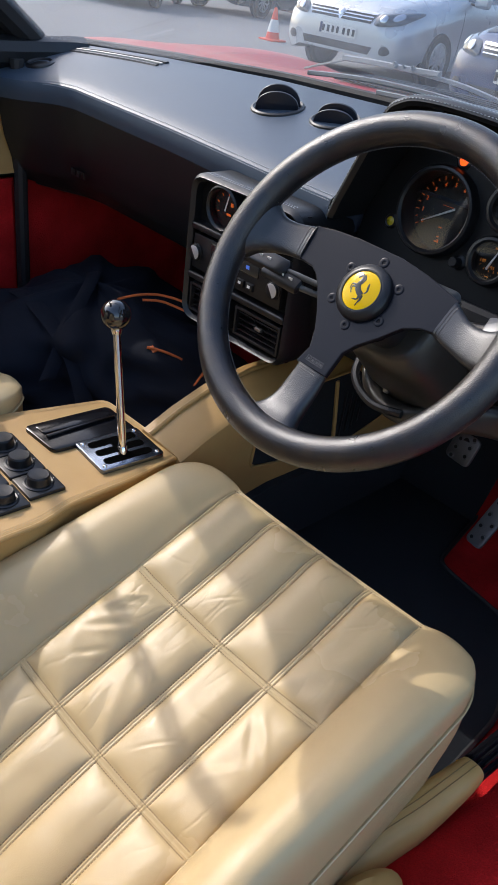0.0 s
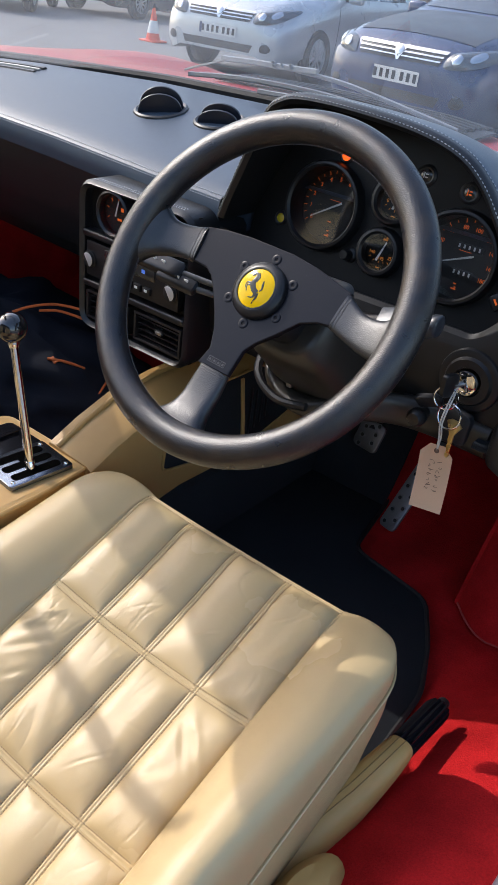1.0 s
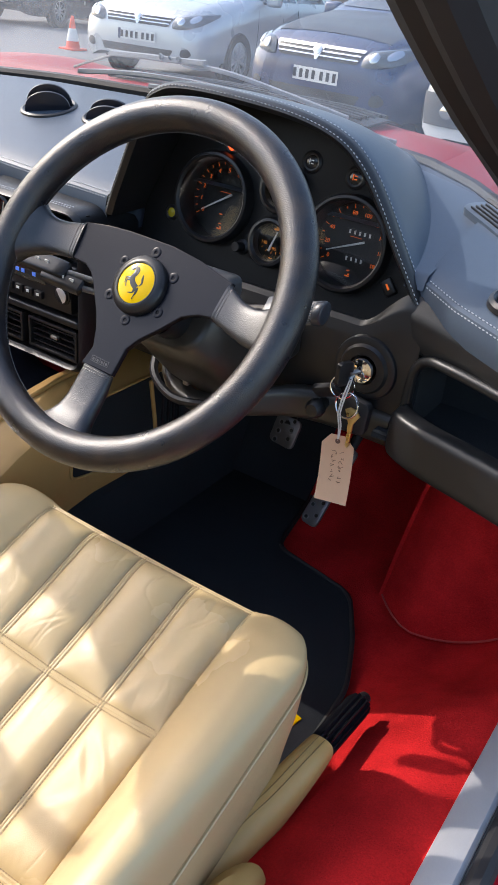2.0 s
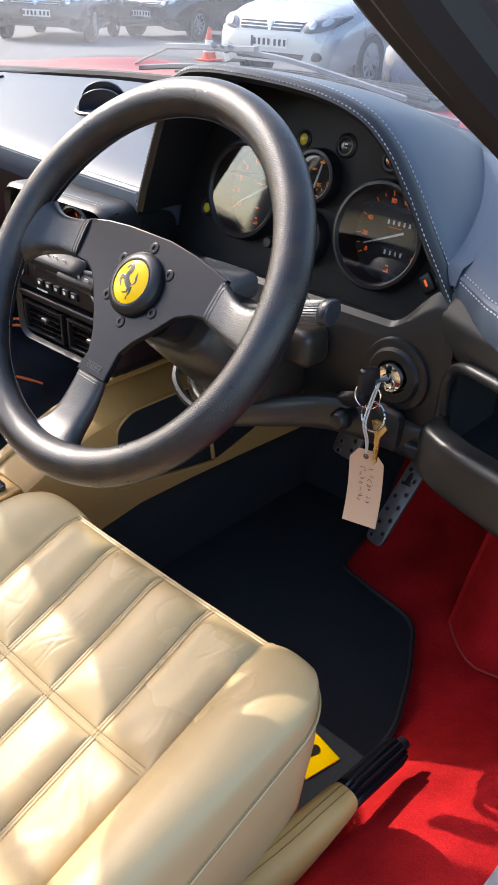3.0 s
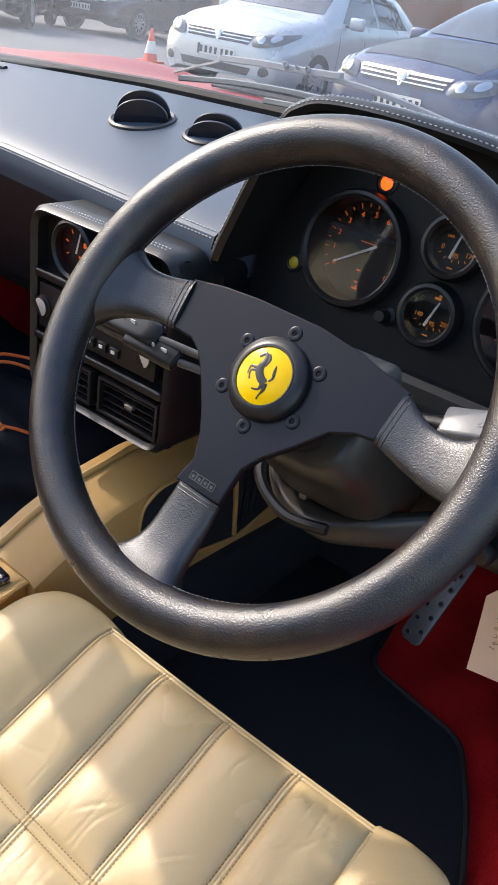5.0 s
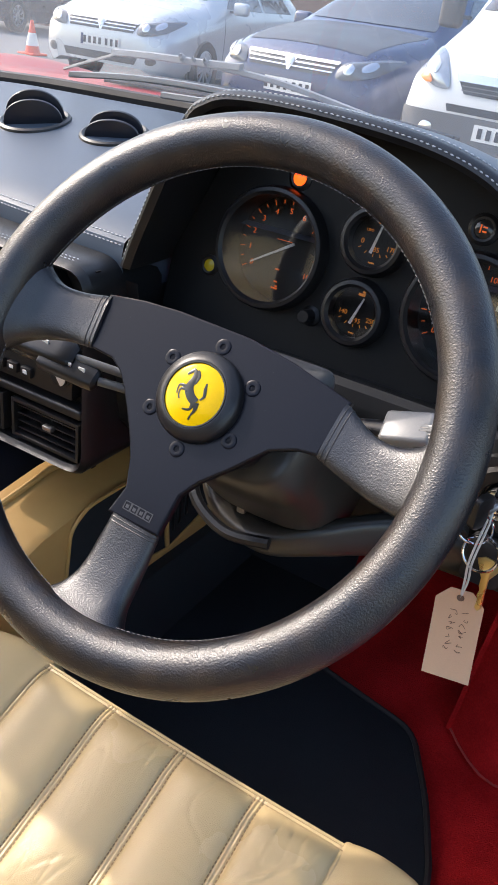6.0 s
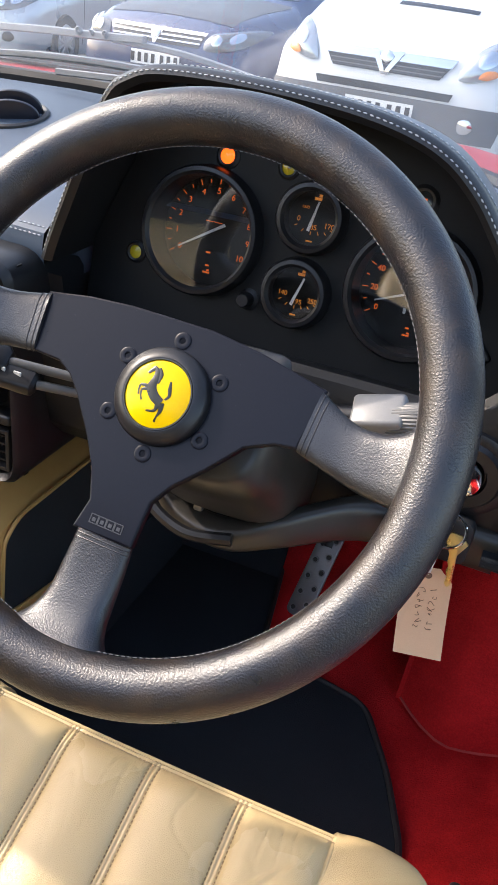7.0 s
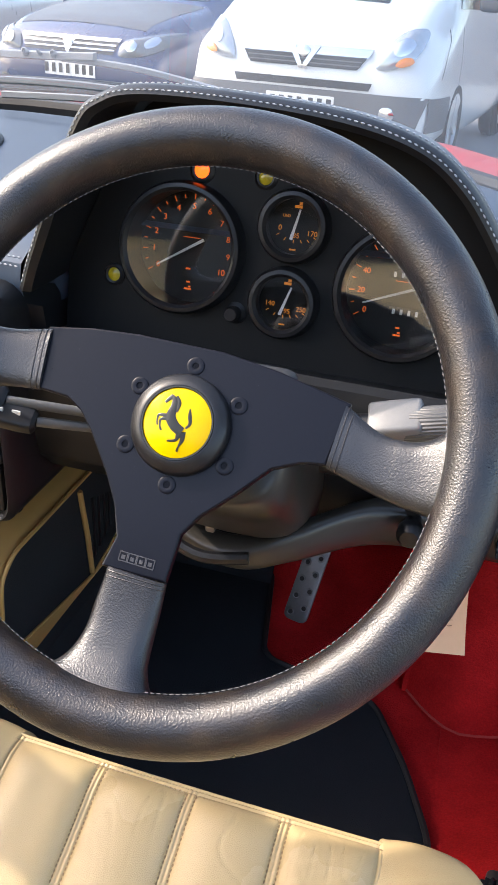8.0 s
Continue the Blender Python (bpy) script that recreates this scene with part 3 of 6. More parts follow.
for dy, dz in ((0.0010, -0.0088), (0.0068, -0.0032)):
    for x0, x1 in ((-0.90, -0.209), (0.210, 0.37)):
        part("stitching", stitches([(x, curve_at(E_Y, x) + dy, dash_z(curve_at(E_Y, x)) + dz) for x in np.linspace(x0, x1, 60)], 0.0048, 0.62, 0.0008), M_WHITE_THREAD, dash, kind="stuff")


def left_face(u, v):
    x = -1.0 + 0.81 * u
    e = curve_at(E_Y, x)
    prof = [(e + 0.0033, dash_z(e) - 0.0395), (e + 0.007, 0.660), (e + 0.016, 0.61), (e + 0.035, 0.555), (e + 0.060, 0.525), (e + 0.12, 0.512), (0.50, 0.520)]
    k = v * 6
    i = min(int(k), 5)
    t = k - i
    return (x, prof[i][0] * (1 - t) + prof[i + 1][0] * t, prof[i][1] * (1 - t) + prof[i + 1][1] * t)


part("passenger_face", sheet(left_face, 40, 24), M_FACE, dash, "dark padded fascia over the passenger footwell")
part("face_bead", tube([Vector(left_face(u, 0.70)) + Vector((0, -0.003, 0)) for u in np.linspace(0.02, 0.75, 40)], 0.004, 8), M_FACE, dash)
for i, (dx, w) in enumerate(((-0.016, 0.013), (0.0, 0.012), (0.015, 0.012))):
    part("badge_bar", box((-0.84 + dx, curve_at(E_Y, -0.84) + 0.020, 0.575), (w, 0.002, 0.012), 0.0006), M_PLASTIC, dash)

# binnacle hood
ARCH = smooth_path([(-0.209, 0, 0.695), (-0.197, 0, 0.728), (-0.156, 0, 0.822), (-0.132, 0, 0.846), (-0.098, 0, 0.854), (-0.03, 0, 0.854), (0.045, 0, 0.848), (0.095, 0, 0.835), (0.126, 0, 0.814), (0.151, 0, 0.784), (0.181, 0, 0.738), (0.209, 0, 0.697)], 6)


def arch_ring(y, inset=0.0, fall=0.0, squeeze=1.0):
    out = []
    for i, p in enumerate(ARCH):
        a, b = ARCH[max(i - 1, 0)], ARCH[min(i + 1, len(ARCH) - 1)]
        d = (b - a).normalized()
        q = Vector((p.x + d.z * inset, 0, p.z - d.x * inset))
        z = q.z * (1 - fall) + (dash_z(y) - 0.006 + 0.06 * (q.z - 0.70)) * fall
        out.append((q.x * squeeze, y, z))
    return out


part("hood_lip", loft([arch_ring(0.262, 0.010), arch_ring(0.200, 0.011), arch_ring(0.180, 0.010), arch_ring(0.175, 0.005), arch_ring(0.1765, 0.0015), arch_ring(0.180, -0.0006), arch_ring(0.188, -0.0008), arch_ring(0.1915, 0.0006)], closed=False, caps=False), M_FACE, dash, "dark rolled lip of the hood")
def footed(ring):
    """The hood's section with both feet carried down into the pad."""
    a, b = ring[0], ring[-1]
    return [(a[0], a[1], a[2] - 0.03)] + ring + [(b[0], b[1], b[2] - 0.03)]


hood = loft([arch_ring(0.190, 0.0008)[:1] + arch_ring(0.190, 0.0008) + arch_ring(0.190, 0.0008)[-1:]] + [footed(arch_ring(0.190 + 0.27 * s, 0.0, 0.97 * (0.08 * s + 0.92 * s * s), 1 - 0.05 * s - 0.56 * s * s)) for s in np.linspace(0.01, 1.0, 20)], closed=False, caps=False)
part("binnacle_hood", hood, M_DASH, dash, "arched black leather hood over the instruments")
for yy, ins in ((0.1758, 0.0022), (0.1895, -0.0010)):
    part("hood_stitching", stitches([Vector(p) for p in arch_ring(yy, ins)][2:], 0.0046, 0.60, 0.00065), M_WHITE_THREAD, dash, kind="stuff")


# driver's lower fascia with the lip below the dials
def knee(u, v):
    x = -0.215 + 0.437 * u
    s = max(0.0, min(1.0, (x - 0.148) / 0.054))
    dip = 0.042 * s * s * (3 - 2 * s)
    prof = [(0.245, 0.640), (0.215, 0.646), (0.192, 0.655), (0.180, 0.661), (0.173, 0.657), (0.170, 0.645), (0.170, 0.615), (0.173, 0.572), (0.180, 0.540), (0.200, 0.518), (0.25, 0.508), (0.34, 0.515)]
    k = v * 11
    i = min(int(k), 10)
    t = k - i
    y, z = prof[i][0] * (1 - t) + prof[i + 1][0] * t, prof[i][1] * (1 - t) + prof[i + 1][1] * t
    y -= 7.0 * max(0.0, x - 0.197) ** 2 * max(0.0, min(1.0, (k - 4) / 2, (10 - k) / 3))
    return (x, y, z + dip * max(0.0, 1 - abs(i + t - 3) / 4))


part("knee_panel", sheet(knee, 130, 66), M_FACE, dash, "black padded panel below the dials")


def right_face(u, v):
    x = 0.204 + 0.181 * u
    s = max(0.0, min(1.0, (x - 0.20) / 0.07))
    e = curve_at(E_Y, x) - 0.015 * (1 - s * s * (3 - 2 * s))
    prof = [(e + 0.012, dash_z(e) - 0.018), (e + 0.0025, dash_z(e) - 0.034), (e + 0.003, 0.665), (e + 0.008, 0.650), (e + 0.020, 0.642), (e + 0.07, 0.640)]
    k = v * 5
    i = min(int(k), 4)
    t = k - i
    return (x, prof[i][0] * (1 - t) + prof[i + 1][0] * t, prof[i][1] * (1 - t) + prof[i + 1][1] * t)


part("right_face", sheet(right_face, 16, 15), M_FACE, dash)
part("end_panel", box((0.372, 0.10, 0.665), (0.075, 0.03, 0.05), 0.008, 3), M_FACE, dash)
lip = smooth_path([(0.216, 0.20, 0.560), (0.218, 0.170, 0.566), (0.226, 0.148, 0.571), (0.26, 0.127, 0.573), (0.32, 0.107, 0.575), (0.42, 0.072, 0.578)], 8)
part("pocket_lip", loft([[(p.x + 0.006 * math.cos(a), p.y + 0.013 * math.copysign(abs(math.cos(a)) ** 0.40, math.cos(a)), p.z + 0.026 * math.copysign(abs(math.sin(a)) ** 0.40, math.sin(a))) for a in np.linspace(0, 6.283185, 33)[:-1]] for p in lip]), M_FACE, dash, "padded edge of the open stowage pocket", sharp=70)
part("pocket_side", tube(smooth_path([(0.40, 0.093, 0.652), (0.32, 0.128, 0.652), (0.26, 0.150, 0.652), (0.232, 0.164, 0.646), (0.219, 0.171, 0.625), (0.217, 0.172, 0.585), (0.219, 0.166, 0.562)], 6), 0.0055, 16), M_FACE, dash, sharp=80)
part("pocket_back", box((0.32, 0.27, 0.60), (0.25, 0.006, 0.10)), M_MAT, dash)
part("pocket_floor", box((0.32, 0.21, 0.556), (0.25, 0.12, 0.006)), M_MAT, dash)
part("pocket_end", box((0.221, 0.23, 0.60), (0.006, 0.10, 0.10)), M_MAT, dash)

# instrument panel, tilted a little to the driver
PAN = Matrix((( 1, 0, 0, 0), (0, 0.2148, -0.9767, 0.237), (0, 0.9767, 0.2148, 0.68), (0, 0, 0, 1)))
DEEP = {"tach": (-0.0935, 0.0460), "speedo": (0.0885, 0.0345)}
PANEL_EDGE = rounded([(-0.196, -0.045), (0.196, -0.045), (0.192, 0.018), (0.168, 0.058), (0.138, 0.103), (0.114, 0.134), (0.088, 0.150), (-0.10, 0.165), (-0.128, 0.158), (-0.148, 0.138), (-0.185, 0.048), (-0.196, 0.02)], 0.008)


def pierced(outline, holes, radius):
    """A thin flat panel with round openings."""
    bm = bmesh.new()
    for loop in [outline] + [[(cx + radius * math.cos(a), cy + radius * math.sin(a)) for a in np.linspace(0, 6.283185, 49)[:-1]] for cx, cy in holes]:
        vs = [bm.verts.new((x, y, 0)) for x, y in loop]
        for i in range(len(vs)):
            bm.edges.new((vs[i - 1], vs[i]))
    bmesh.ops.triangle_fill(bm, use_beauty=True, edges=bm.edges[:])
    bmesh.ops.solidify(bm, geom=bm.faces[:], thickness=0.002)
    bm.transform(PAN)
    return bm


part("instrument_panel", pierced(PANEL_EDGE, list(DEEP.values()), 0.0475), M_PANEL, dash, "matt black instrument panel")


def dial(cx, cy, r, names, start, sweep, needle, size, ticks, colour, deep=0.0, places=None, title=None):
    """A round gauge; deep: how far its face lies behind the panel; places: numerals set by fractions of the radius."""
    at = PAN @ Matrix.Translation((cx, cy, 0))
    g = part("gauge", lathe([(r - 0.004, -deep), (r - 0.0042, 0.0), (r - 0.0045, 0.013), (r - 0.002, 0.016), (r + 0.001, 0.0155), (r + 0.003, 0.012), (r + 0.004, 0.0)], 48, at, True), M_PLASTIC, dash, "round dial in a black bezel")
    low = at @ Matrix.Translation((0, 0, -deep))
    part("face", lathe([(0.0003, 0.0018), (r - 0.0042, 0.0018), (r - 0.0042, 0.0006), (0.0003, 0.0006)], 48, low, True), M_DIAL, g)
    marks = []
    if places:
        for text, (fx, fy) in zip(names, places):
            marks.append(lettering(text, size, low @ Matrix.Translation((fx * r, fy * r, 0.0022))))
        for fx, fy, turn in ((-0.52, -0.28, 30), (-0.28, -0.40, 60), (0.0, -0.45, 90), (0.24, -0.42, 112), (0.46, -0.38, 135), (0.66, -0.28, 150)):
            marks.append(box((0, 0, 0.0022), (0.0026, 0.0006, 0.0004), m=low @ Matrix.Translation((fx * r, fy * r, 0)) @ Matrix.Rotation(radians(turn), 4, "Z")))
        marks.append(box((0.04 * r, 0.60 * r, 0.0022), (0.0060, 0.0022, 0.0004), m=low))
        marks.append(box((0.10 * r, 0.70 * r, 0.0022), (0.0026, 0.0022, 0.0004), m=low))
    else:
        for i in range(ticks + 1):
            a = radians(start - sweep * i / ticks)
            marks.append(box((r - 0.0085, 0, 0.0022), (0.0046 if i % 2 == 0 else 0.0028, 0.0007, 0.0005), 0, m=low @ Matrix.Rotation(a, 4, "Z")))
        for i, text in enumerate(names):
            a = radians(start - sweep * i / (len(names) - 1))
            rr = r - 0.0105 - size * 0.85
            marks.append(lettering(text, size, low @ Matrix.Translation((rr * math.cos(a), rr * math.sin(a), 0.0022))))
        marks.append(box((0, r * 0.16, 0.0022), (0.30 * r, 0.0006, 0.0004), m=low))
        for k, (fx, fy) in enumerate(((-0.02, -0.36), (0.0, -0.58), (0.03, -0.66))):
            marks.append(box((fx * r, fy * r, 0.0022), (0.0042 - 0.001 * k, 0.0014, 0.0004), m=low))
    if title:
        marks.append(lettering(title, size * 0.52, low @ Matrix.Translation((-0.30 * r if places else 0, r * 0.30, 0.0022))))
    marks.append(box((0, -r * 0.70, 0.0022), (size * 0.9, size * 0.22, 0.0004), 0, m=low))
    part("markings", join(*marks), colour, g, "orange numerals and ticks with a faint added glow", kind="stuff")
    nm = low @ Matrix.Translation((0, 0 if not places else -0.12 * r, 0.006)) @ Matrix.Rotation(radians(needle), 4, "Z")
    part("needle", plate([(-0.28 * r, -0.0012), (0.66 * r, -0.0006), (0.66 * r, 0.0006), (-0.28 * r, 0.0012)], -0.0006, 0.0006, 0, nm), M_MARK_WHITE, g, "pale needle")
    p = part("pane", lathe([(0.0003, 0.0130), (r * 0.5, 0.0133), (r - 0.0042, 0.0130)], 40, at), M_DIALGLASS, g)
    p.visible_shadow = False
    return g


SMALL = ((-0.47, -0.08), (0.06, -0.27), (0.56, -0.16))
tach = dial(*DEEP["tach"], 0.0500, [str(i) for i in range(11)], 212, 244, 212, 0.0070, 20, M_ORANGE, 0.019)
part("oil_lamp", box((0.026, -0.036, -0.0168), (0.0045, 0.0035, 0.0006), 0.0002, m=PAN @ Matrix.Translation((*DEEP["tach"], 0))), M_LAMP_RED, tach, "lit red lamp in the dial")
dial(-0.0020, 0.0745, 0.0255, ["0", "85", "170"], 205, -140, 78, 0.0058, 4, M_AMBER_MARK, 0.0, SMALL, "LB/D")
dial(-0.0030, 0.0145, 0.0255, ["140", "195", "250"], 205, -140, 72, 0.0055, 4, M_AMBER_MARK, 0.0, SMALL)
speedo = dial(*DEEP["speedo"], 0.0500, [str(20 * i) for i in range(10)], 212, 244, 202, 0.0064, 18, M_ORANGE, 0.019)
od = PAN @ Matrix.Translation((0.0885, 0.0345, -0.019))
for dy, n in ((0.013, 5), (-0.016, 4)):
    part("counter", box((0.004, dy, 0.0024), (0.0066 * n, 0.007, 0.001), 0.0003, m=od), M_PLASTIC, speedo, "row of counter drums")
    part("digits", join(*[box((0.004 + 0.0062 * (i - (n - 1) / 2), dy, 0.0031), (0.0022, 0.0042, 0.0003), m=od) for i in range(n)]), M_MARK_WHITE, speedo)


def warning_lamp(x, y, r, lens, label):
    at = PAN @ Matrix.Translation((x, y, 0))
    b = part("warning_lamp", lathe([(r * 0.80, 0.0), (r * 0.80, 0.004), (r, 0.0045), (r * 1.30, 0.003), (r * 1.35, 0.0)], 28, at, True), M_PLASTIC, dash, label)
    part("lens", lathe([(0.0002, 0.0048), (r * 0.4, 0.0044), (r * 0.8, 0.003), (r * 0.8, 0.0005)], 24, at), lens, b)
    return b


warning_lamp(-0.083, 0.1085, 0.0080, M_LAMP_RED, "lit orange warning lamp")
warning_lamp(-0.030, 0.1085, 0.0072, M_LAMP_YELLOW, "yellow warning lamp, unlit")
warning_lamp(-0.153, 0.0165, 0.0072, M_LAMP_YELLOW, "yellow warning lamp, unlit")
for x, y, glyph in ((0.024, 0.1095, M_MARK_WHITE), (0.080, 0.1035, M_ORANGE)):
    b = warning_lamp(x, y, 0.0095, M_LENS_DARK, "round dark switch lamp with a pale symbol")
    at = PAN @ Matrix.Translation((x, y, 0))
    part("symbol", join(box((-0.0018, 0, 0.0052), (0.0011, 0.0062, 0.0004), m=at), box((0.0016, 0.0016, 0.0052), (0.0034, 0.0012, 0.0004), m=at), box((0.0016, -0.0018, 0.0052), (0.0034, 0.0012, 0.0004), m=at)), glyph, b)
at = PAN @ Matrix.Translation((0.149, 0.003, 0))
bl = part("tell_tale", box((0, 0, 0.003), (0.020, 0.014, 0.006), 0.003, 3, at @ Matrix.Rotation(radians(-50), 4, "Z")), M_PLASTIC, dash)
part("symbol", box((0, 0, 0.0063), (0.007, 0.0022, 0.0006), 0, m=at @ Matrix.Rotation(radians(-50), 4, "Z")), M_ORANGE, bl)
at = PAN @ Matrix.Translation((-0.043, 0.0, 0))
part("trip_knob", lathe([(0.009, 0.0), (0.009, 0.003), (0.006, 0.005), (0.006, 0.016), (0.005, 0.018), (0.0004, 0.018)], 24, at), M_PLASTIC, dash)

# air outlets on the top pad
UP = Matrix.Rotation(math.atan(0.21), 4, "X")


def air_pod(x, y, r, raised, turn):
    at = Matrix.Translation((x, y, dash_z(y) + 0.003)) @ UP @ Matrix.Rotation(turn, 4, "Z")
    pod = part("air_outlet", lathe([(r * 0.86, -0.006), (r * 0.88, 0.003), (r * 0.96, 0.0045), (r * 1.04, 0.003), (r * 1.08, -0.002)], 40, at, True), M_PLASTIC, dash, "round swivelling air outlet in black plastic")
    part("well", lathe([(0.0003, -0.001), (r * 0.87, -0.001), (r * 0.87, -0.004), (0.0003, -0.004)], 36, at, True), M_PANEL, pod)
    for dy, hgt in ((-0.009, 0.027), (0.008, 0.033)):
        w = math.sqrt(max(0.0001, (r * 0.86) ** 2 - dy * dy))
        hgt *= raised
        arc = [(-w, 0.0)] + [(w * math.cos(a), hgt * math.sin(a) ** 0.8) for a in np.linspace(math.pi * 0.97, math.pi * 0.03, 20)] + [(w, 0.0)]
        stand = at @ Matrix.Translation((0, dy, 0)) @ Matrix.Rotation(radians(90), 4, "X")
        part("vane", plate(arc, -0.0022, 0.0022, 0.001, stand), M_VANE, pod)


air_pod(-0.480, 0.349, 0.040, 1.0, radians(36))
air_pod(-0.374, 0.363, 0.037, 0.72, radians(24))
slot = smooth_path([(-1.0, 0.327, 0), (-0.95, 0.343, 0), (-0.90, 0.355, 0), (-0.85, 0.366, 0), (-0.80, 0.374, 0)], 6)
demister = part("demister_slot", loft([[(p.x, p.y + w * 0.017, dash_z(p.y + w * 0.017) + h) for w, h in ((-1, 0.001), (-0.8, 0.006), (-0.45, 0.006), (-0.4, 0.002), (0.4, 0.002), (0.45, 0.006), (0.8, 0.006), (1, 0.001))] for p in slot]), M_PLASTIC, dash, "long curved demister slot")
part("slot_bar", tube([(p.x, p.y, dash_z(p.y) + 0.005) for p in slot], 0.002, 6), M_STEEL, demister)
for x, y, r in ((-0.977, 0.236, 0.026), (0.300, 0.178, 0.026)):
    at = Matrix.Translation((x, y, dash_z(y) + 0.0015)) @ UP
    sp = part("round_vent", lathe([(r * 0.7, -0.004), (r * 0.74, 0.003), (r * 0.85, 0.0055), (r, 0.003), (r * 1.05, -0.002)], 36, at, True), M_PLASTIC, dash)
    part("mesh_disc", lathe([(0.0003, 0.002), (r * 0.4, 0.0022), (r * 0.72, 0.0005)], 28, at), M_PANEL, sp)
at = Matrix.Translation((0.225, 0.318, dash_z(0.318) + 0.002)) @ UP @ Matrix.Rotation(radians(-38), 4, "Z")
vent_r = part("side_demister", plate(rounded([(-0.055, -0.016), (0.055, -0.016), (0.055, 0.016), (-0.055, 0.016)], 0.015), -0.004, 0.005, 0.002, at), M_DASH, dash)
for i in range(4):
    part("slat", box((0, -0.009 + 0.006 * i, 0.006), (0.085, 0.0028, 0.003), 0.0008, m=at), M_PLASTIC, vent_r)

# ---------------------------------------------------------------- centre stack
stack = thing("centre_stack", (-0.31, 0.16, 0.49), "black centre stack with gauges, radio slot and air vents", "console")
FX0, FX1, FZ0, FZ1, FY = -0.416, -0.204, 0.488, 0.700, 0.133
outer = rounded([(FX0, FZ0 + 0.0), (FX1, FZ0), (FX1, FZ1), (FX0, FZ1)], 0.026)
inner = rounded([(FX0 + 0.009, FZ0 + 0.009), (FX1 - 0.009, FZ0 + 0.009), (FX1 - 0.009, FZ1 - 0.009), (FX0 + 0.009, FZ1 - 0.009)], 0.020)
rings = [[(x, 0.30, z) for x, z in outer], [(x, 0.165, z) for x, z in outer], [(x, FY + 0.004, z) for x, z in outer],
         [(x * 0.5 + a * 0.5, FY - 0.003, z * 0.5 + b * 0.5) for (x, z), (a, b) in zip(outer, inner)], [(x, FY + 0.003, z) for x, z in inner], [(x, FY + 0.020, z) for x, z in inner]]
part("housing", loft(rings, True, False), M_FACE, stack, "leather-wrapped housing")
part("backplate", box((-0.31, FY + 0.018, 0.594), (0.20, 0.006, 0.20)), M_PANEL, stack)
roof_pts = [(x, FY + 0.006, FZ1 + 0.0012) for x in np.linspace(FX0 + 0.024, FX1 - 0.024, 20)]
for dy in (0.0, 0.006):
    part("stitching", stitches([(x, y + dy, z) for x, y, z in roof_pts], 0.0045, 0.6, 0.0006), M_WHITE_THREAD, stack, kind="stuff")
for z in (0.627, 0.556):
    part("cross_bar", box((-0.31, FY + 0.008, z), (0.196, 0.018, 0.010), 0.003, 3), M_PLASTIC, stack)
for x in (-0.352, -0.268):
    at = Matrix.Translation((x, FY + 0.014, 0.664)) @ Matrix.Rotation(radians(90), 4, "X")
    g = part("gauge", lathe([(0.026, 0), (0.0258, 0.012), (0.028, 0.015), (0.031, 0.013), (0.032, 0)], 36, at, True), M_PLASTIC, stack, "small round gauge")
    part("face", lathe([(0.0003, 0.002), (0.026, 0.002), (0.026, 0.0005), (0.0003, 0.0005)], 36, at, True), M_DIAL, g)
    mk = [box((0.019, 0, 0.0024), (0.004, 0.0012, 0.0004), m=at @ Matrix.Rotation(radians(205 - 40 * i), 4, "Z")) for i in range(6)]
    mk += [box((0.009, 0.006, 0.0024), (0.005, 0.005, 0.0004), m=at), box((0.004, -0.008, 0.0024), (0.008, 0.003, 0.0004), m=at)]
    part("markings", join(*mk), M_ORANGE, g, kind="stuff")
    part("needle", plate([(-0.004, -0.001), (0.018, -0.0005), (0.018, 0.0005), (-0.004, 0.001)], 0.005, 0.006, 0, at @ Matrix.Rotation(radians(75), 4, "Z")), M_MARK_WHITE, g)
    q = part("pane", lathe([(0.0003, 0.0115), (0.026, 0.0112)], 32, at), M_STACKGLASS, g)
    q.visible_shadow = False
for x0, x1 in ((-0.397, -0.315), (-0.300, -0.216)):
    v = part("air_vent", join(box(((x0 + x1) / 2, FY + 0.008, 0.5445), (x1 - x0, 0.018, 0.004), 0.001), box(((x0 + x1) / 2, FY + 0.008, 0.5065), (x1 - x0, 0.018, 0.004), 0.001),
                              box((x0, FY + 0.008, 0.5255), (0.004, 0.018, 0.042), 0.001), box((x1, FY + 0.008, 0.5255), (0.004, 0.018, 0.042), 0.001)), M_PLASTIC, stack, "slatted air vent")
    for i in range(4):
        part("slat", box(((x0 + x1) / 2, FY + 0.008, 0.513 + 0.0083 * i), (x1 - x0 - 0.006, 0.010, 0.0016), 0.0005, m=None), M_PLASTIC, v)
    for i in range(5):
        part("louvre", box((x0 + (x1 - x0) * (i + 1) / 6, FY + 0.014, 0.5255), (0.0014, 0.008, 0.036)), M_PLASTIC, v)
    part("lever", box(((x0 + x1) / 2 + 0.006, FY - 0.001, 0.5300), (0.012, 0.007, 0.005), 0.0015), M_STEEL, v)

radio = thing("car_radio", (-0.316, FY + 0.01, 0.566), "black car radio with two silver-faced knobs", "radio")
part("body", box((-0.314, FY + 0.012, 0.592), (0.178, 0.020, 0.050), 0.002), M_PLASTIC, radio)
part("display", box((-0.316, FY + 0.0015, 0.604), (0.096, 0.003, 0.018), 0.001), M_LENS_DARK, radio, "dark glossy display window")
for x in (-0.394, -0.238):
    at = Matrix.Translation((x, FY + 0.003, 0.591)) @ Matrix.Rotation(radians(90), 4, "X")
    part("knob", lathe([(0.0125, 0), (0.0125, 0.003), (0.0108, 0.0036), (0.0104, 0.0056), (0.0092, 0.0064), (0.0003, 0.0064)], 28, at), M_PLASTIC, radio, "black rotary knob")
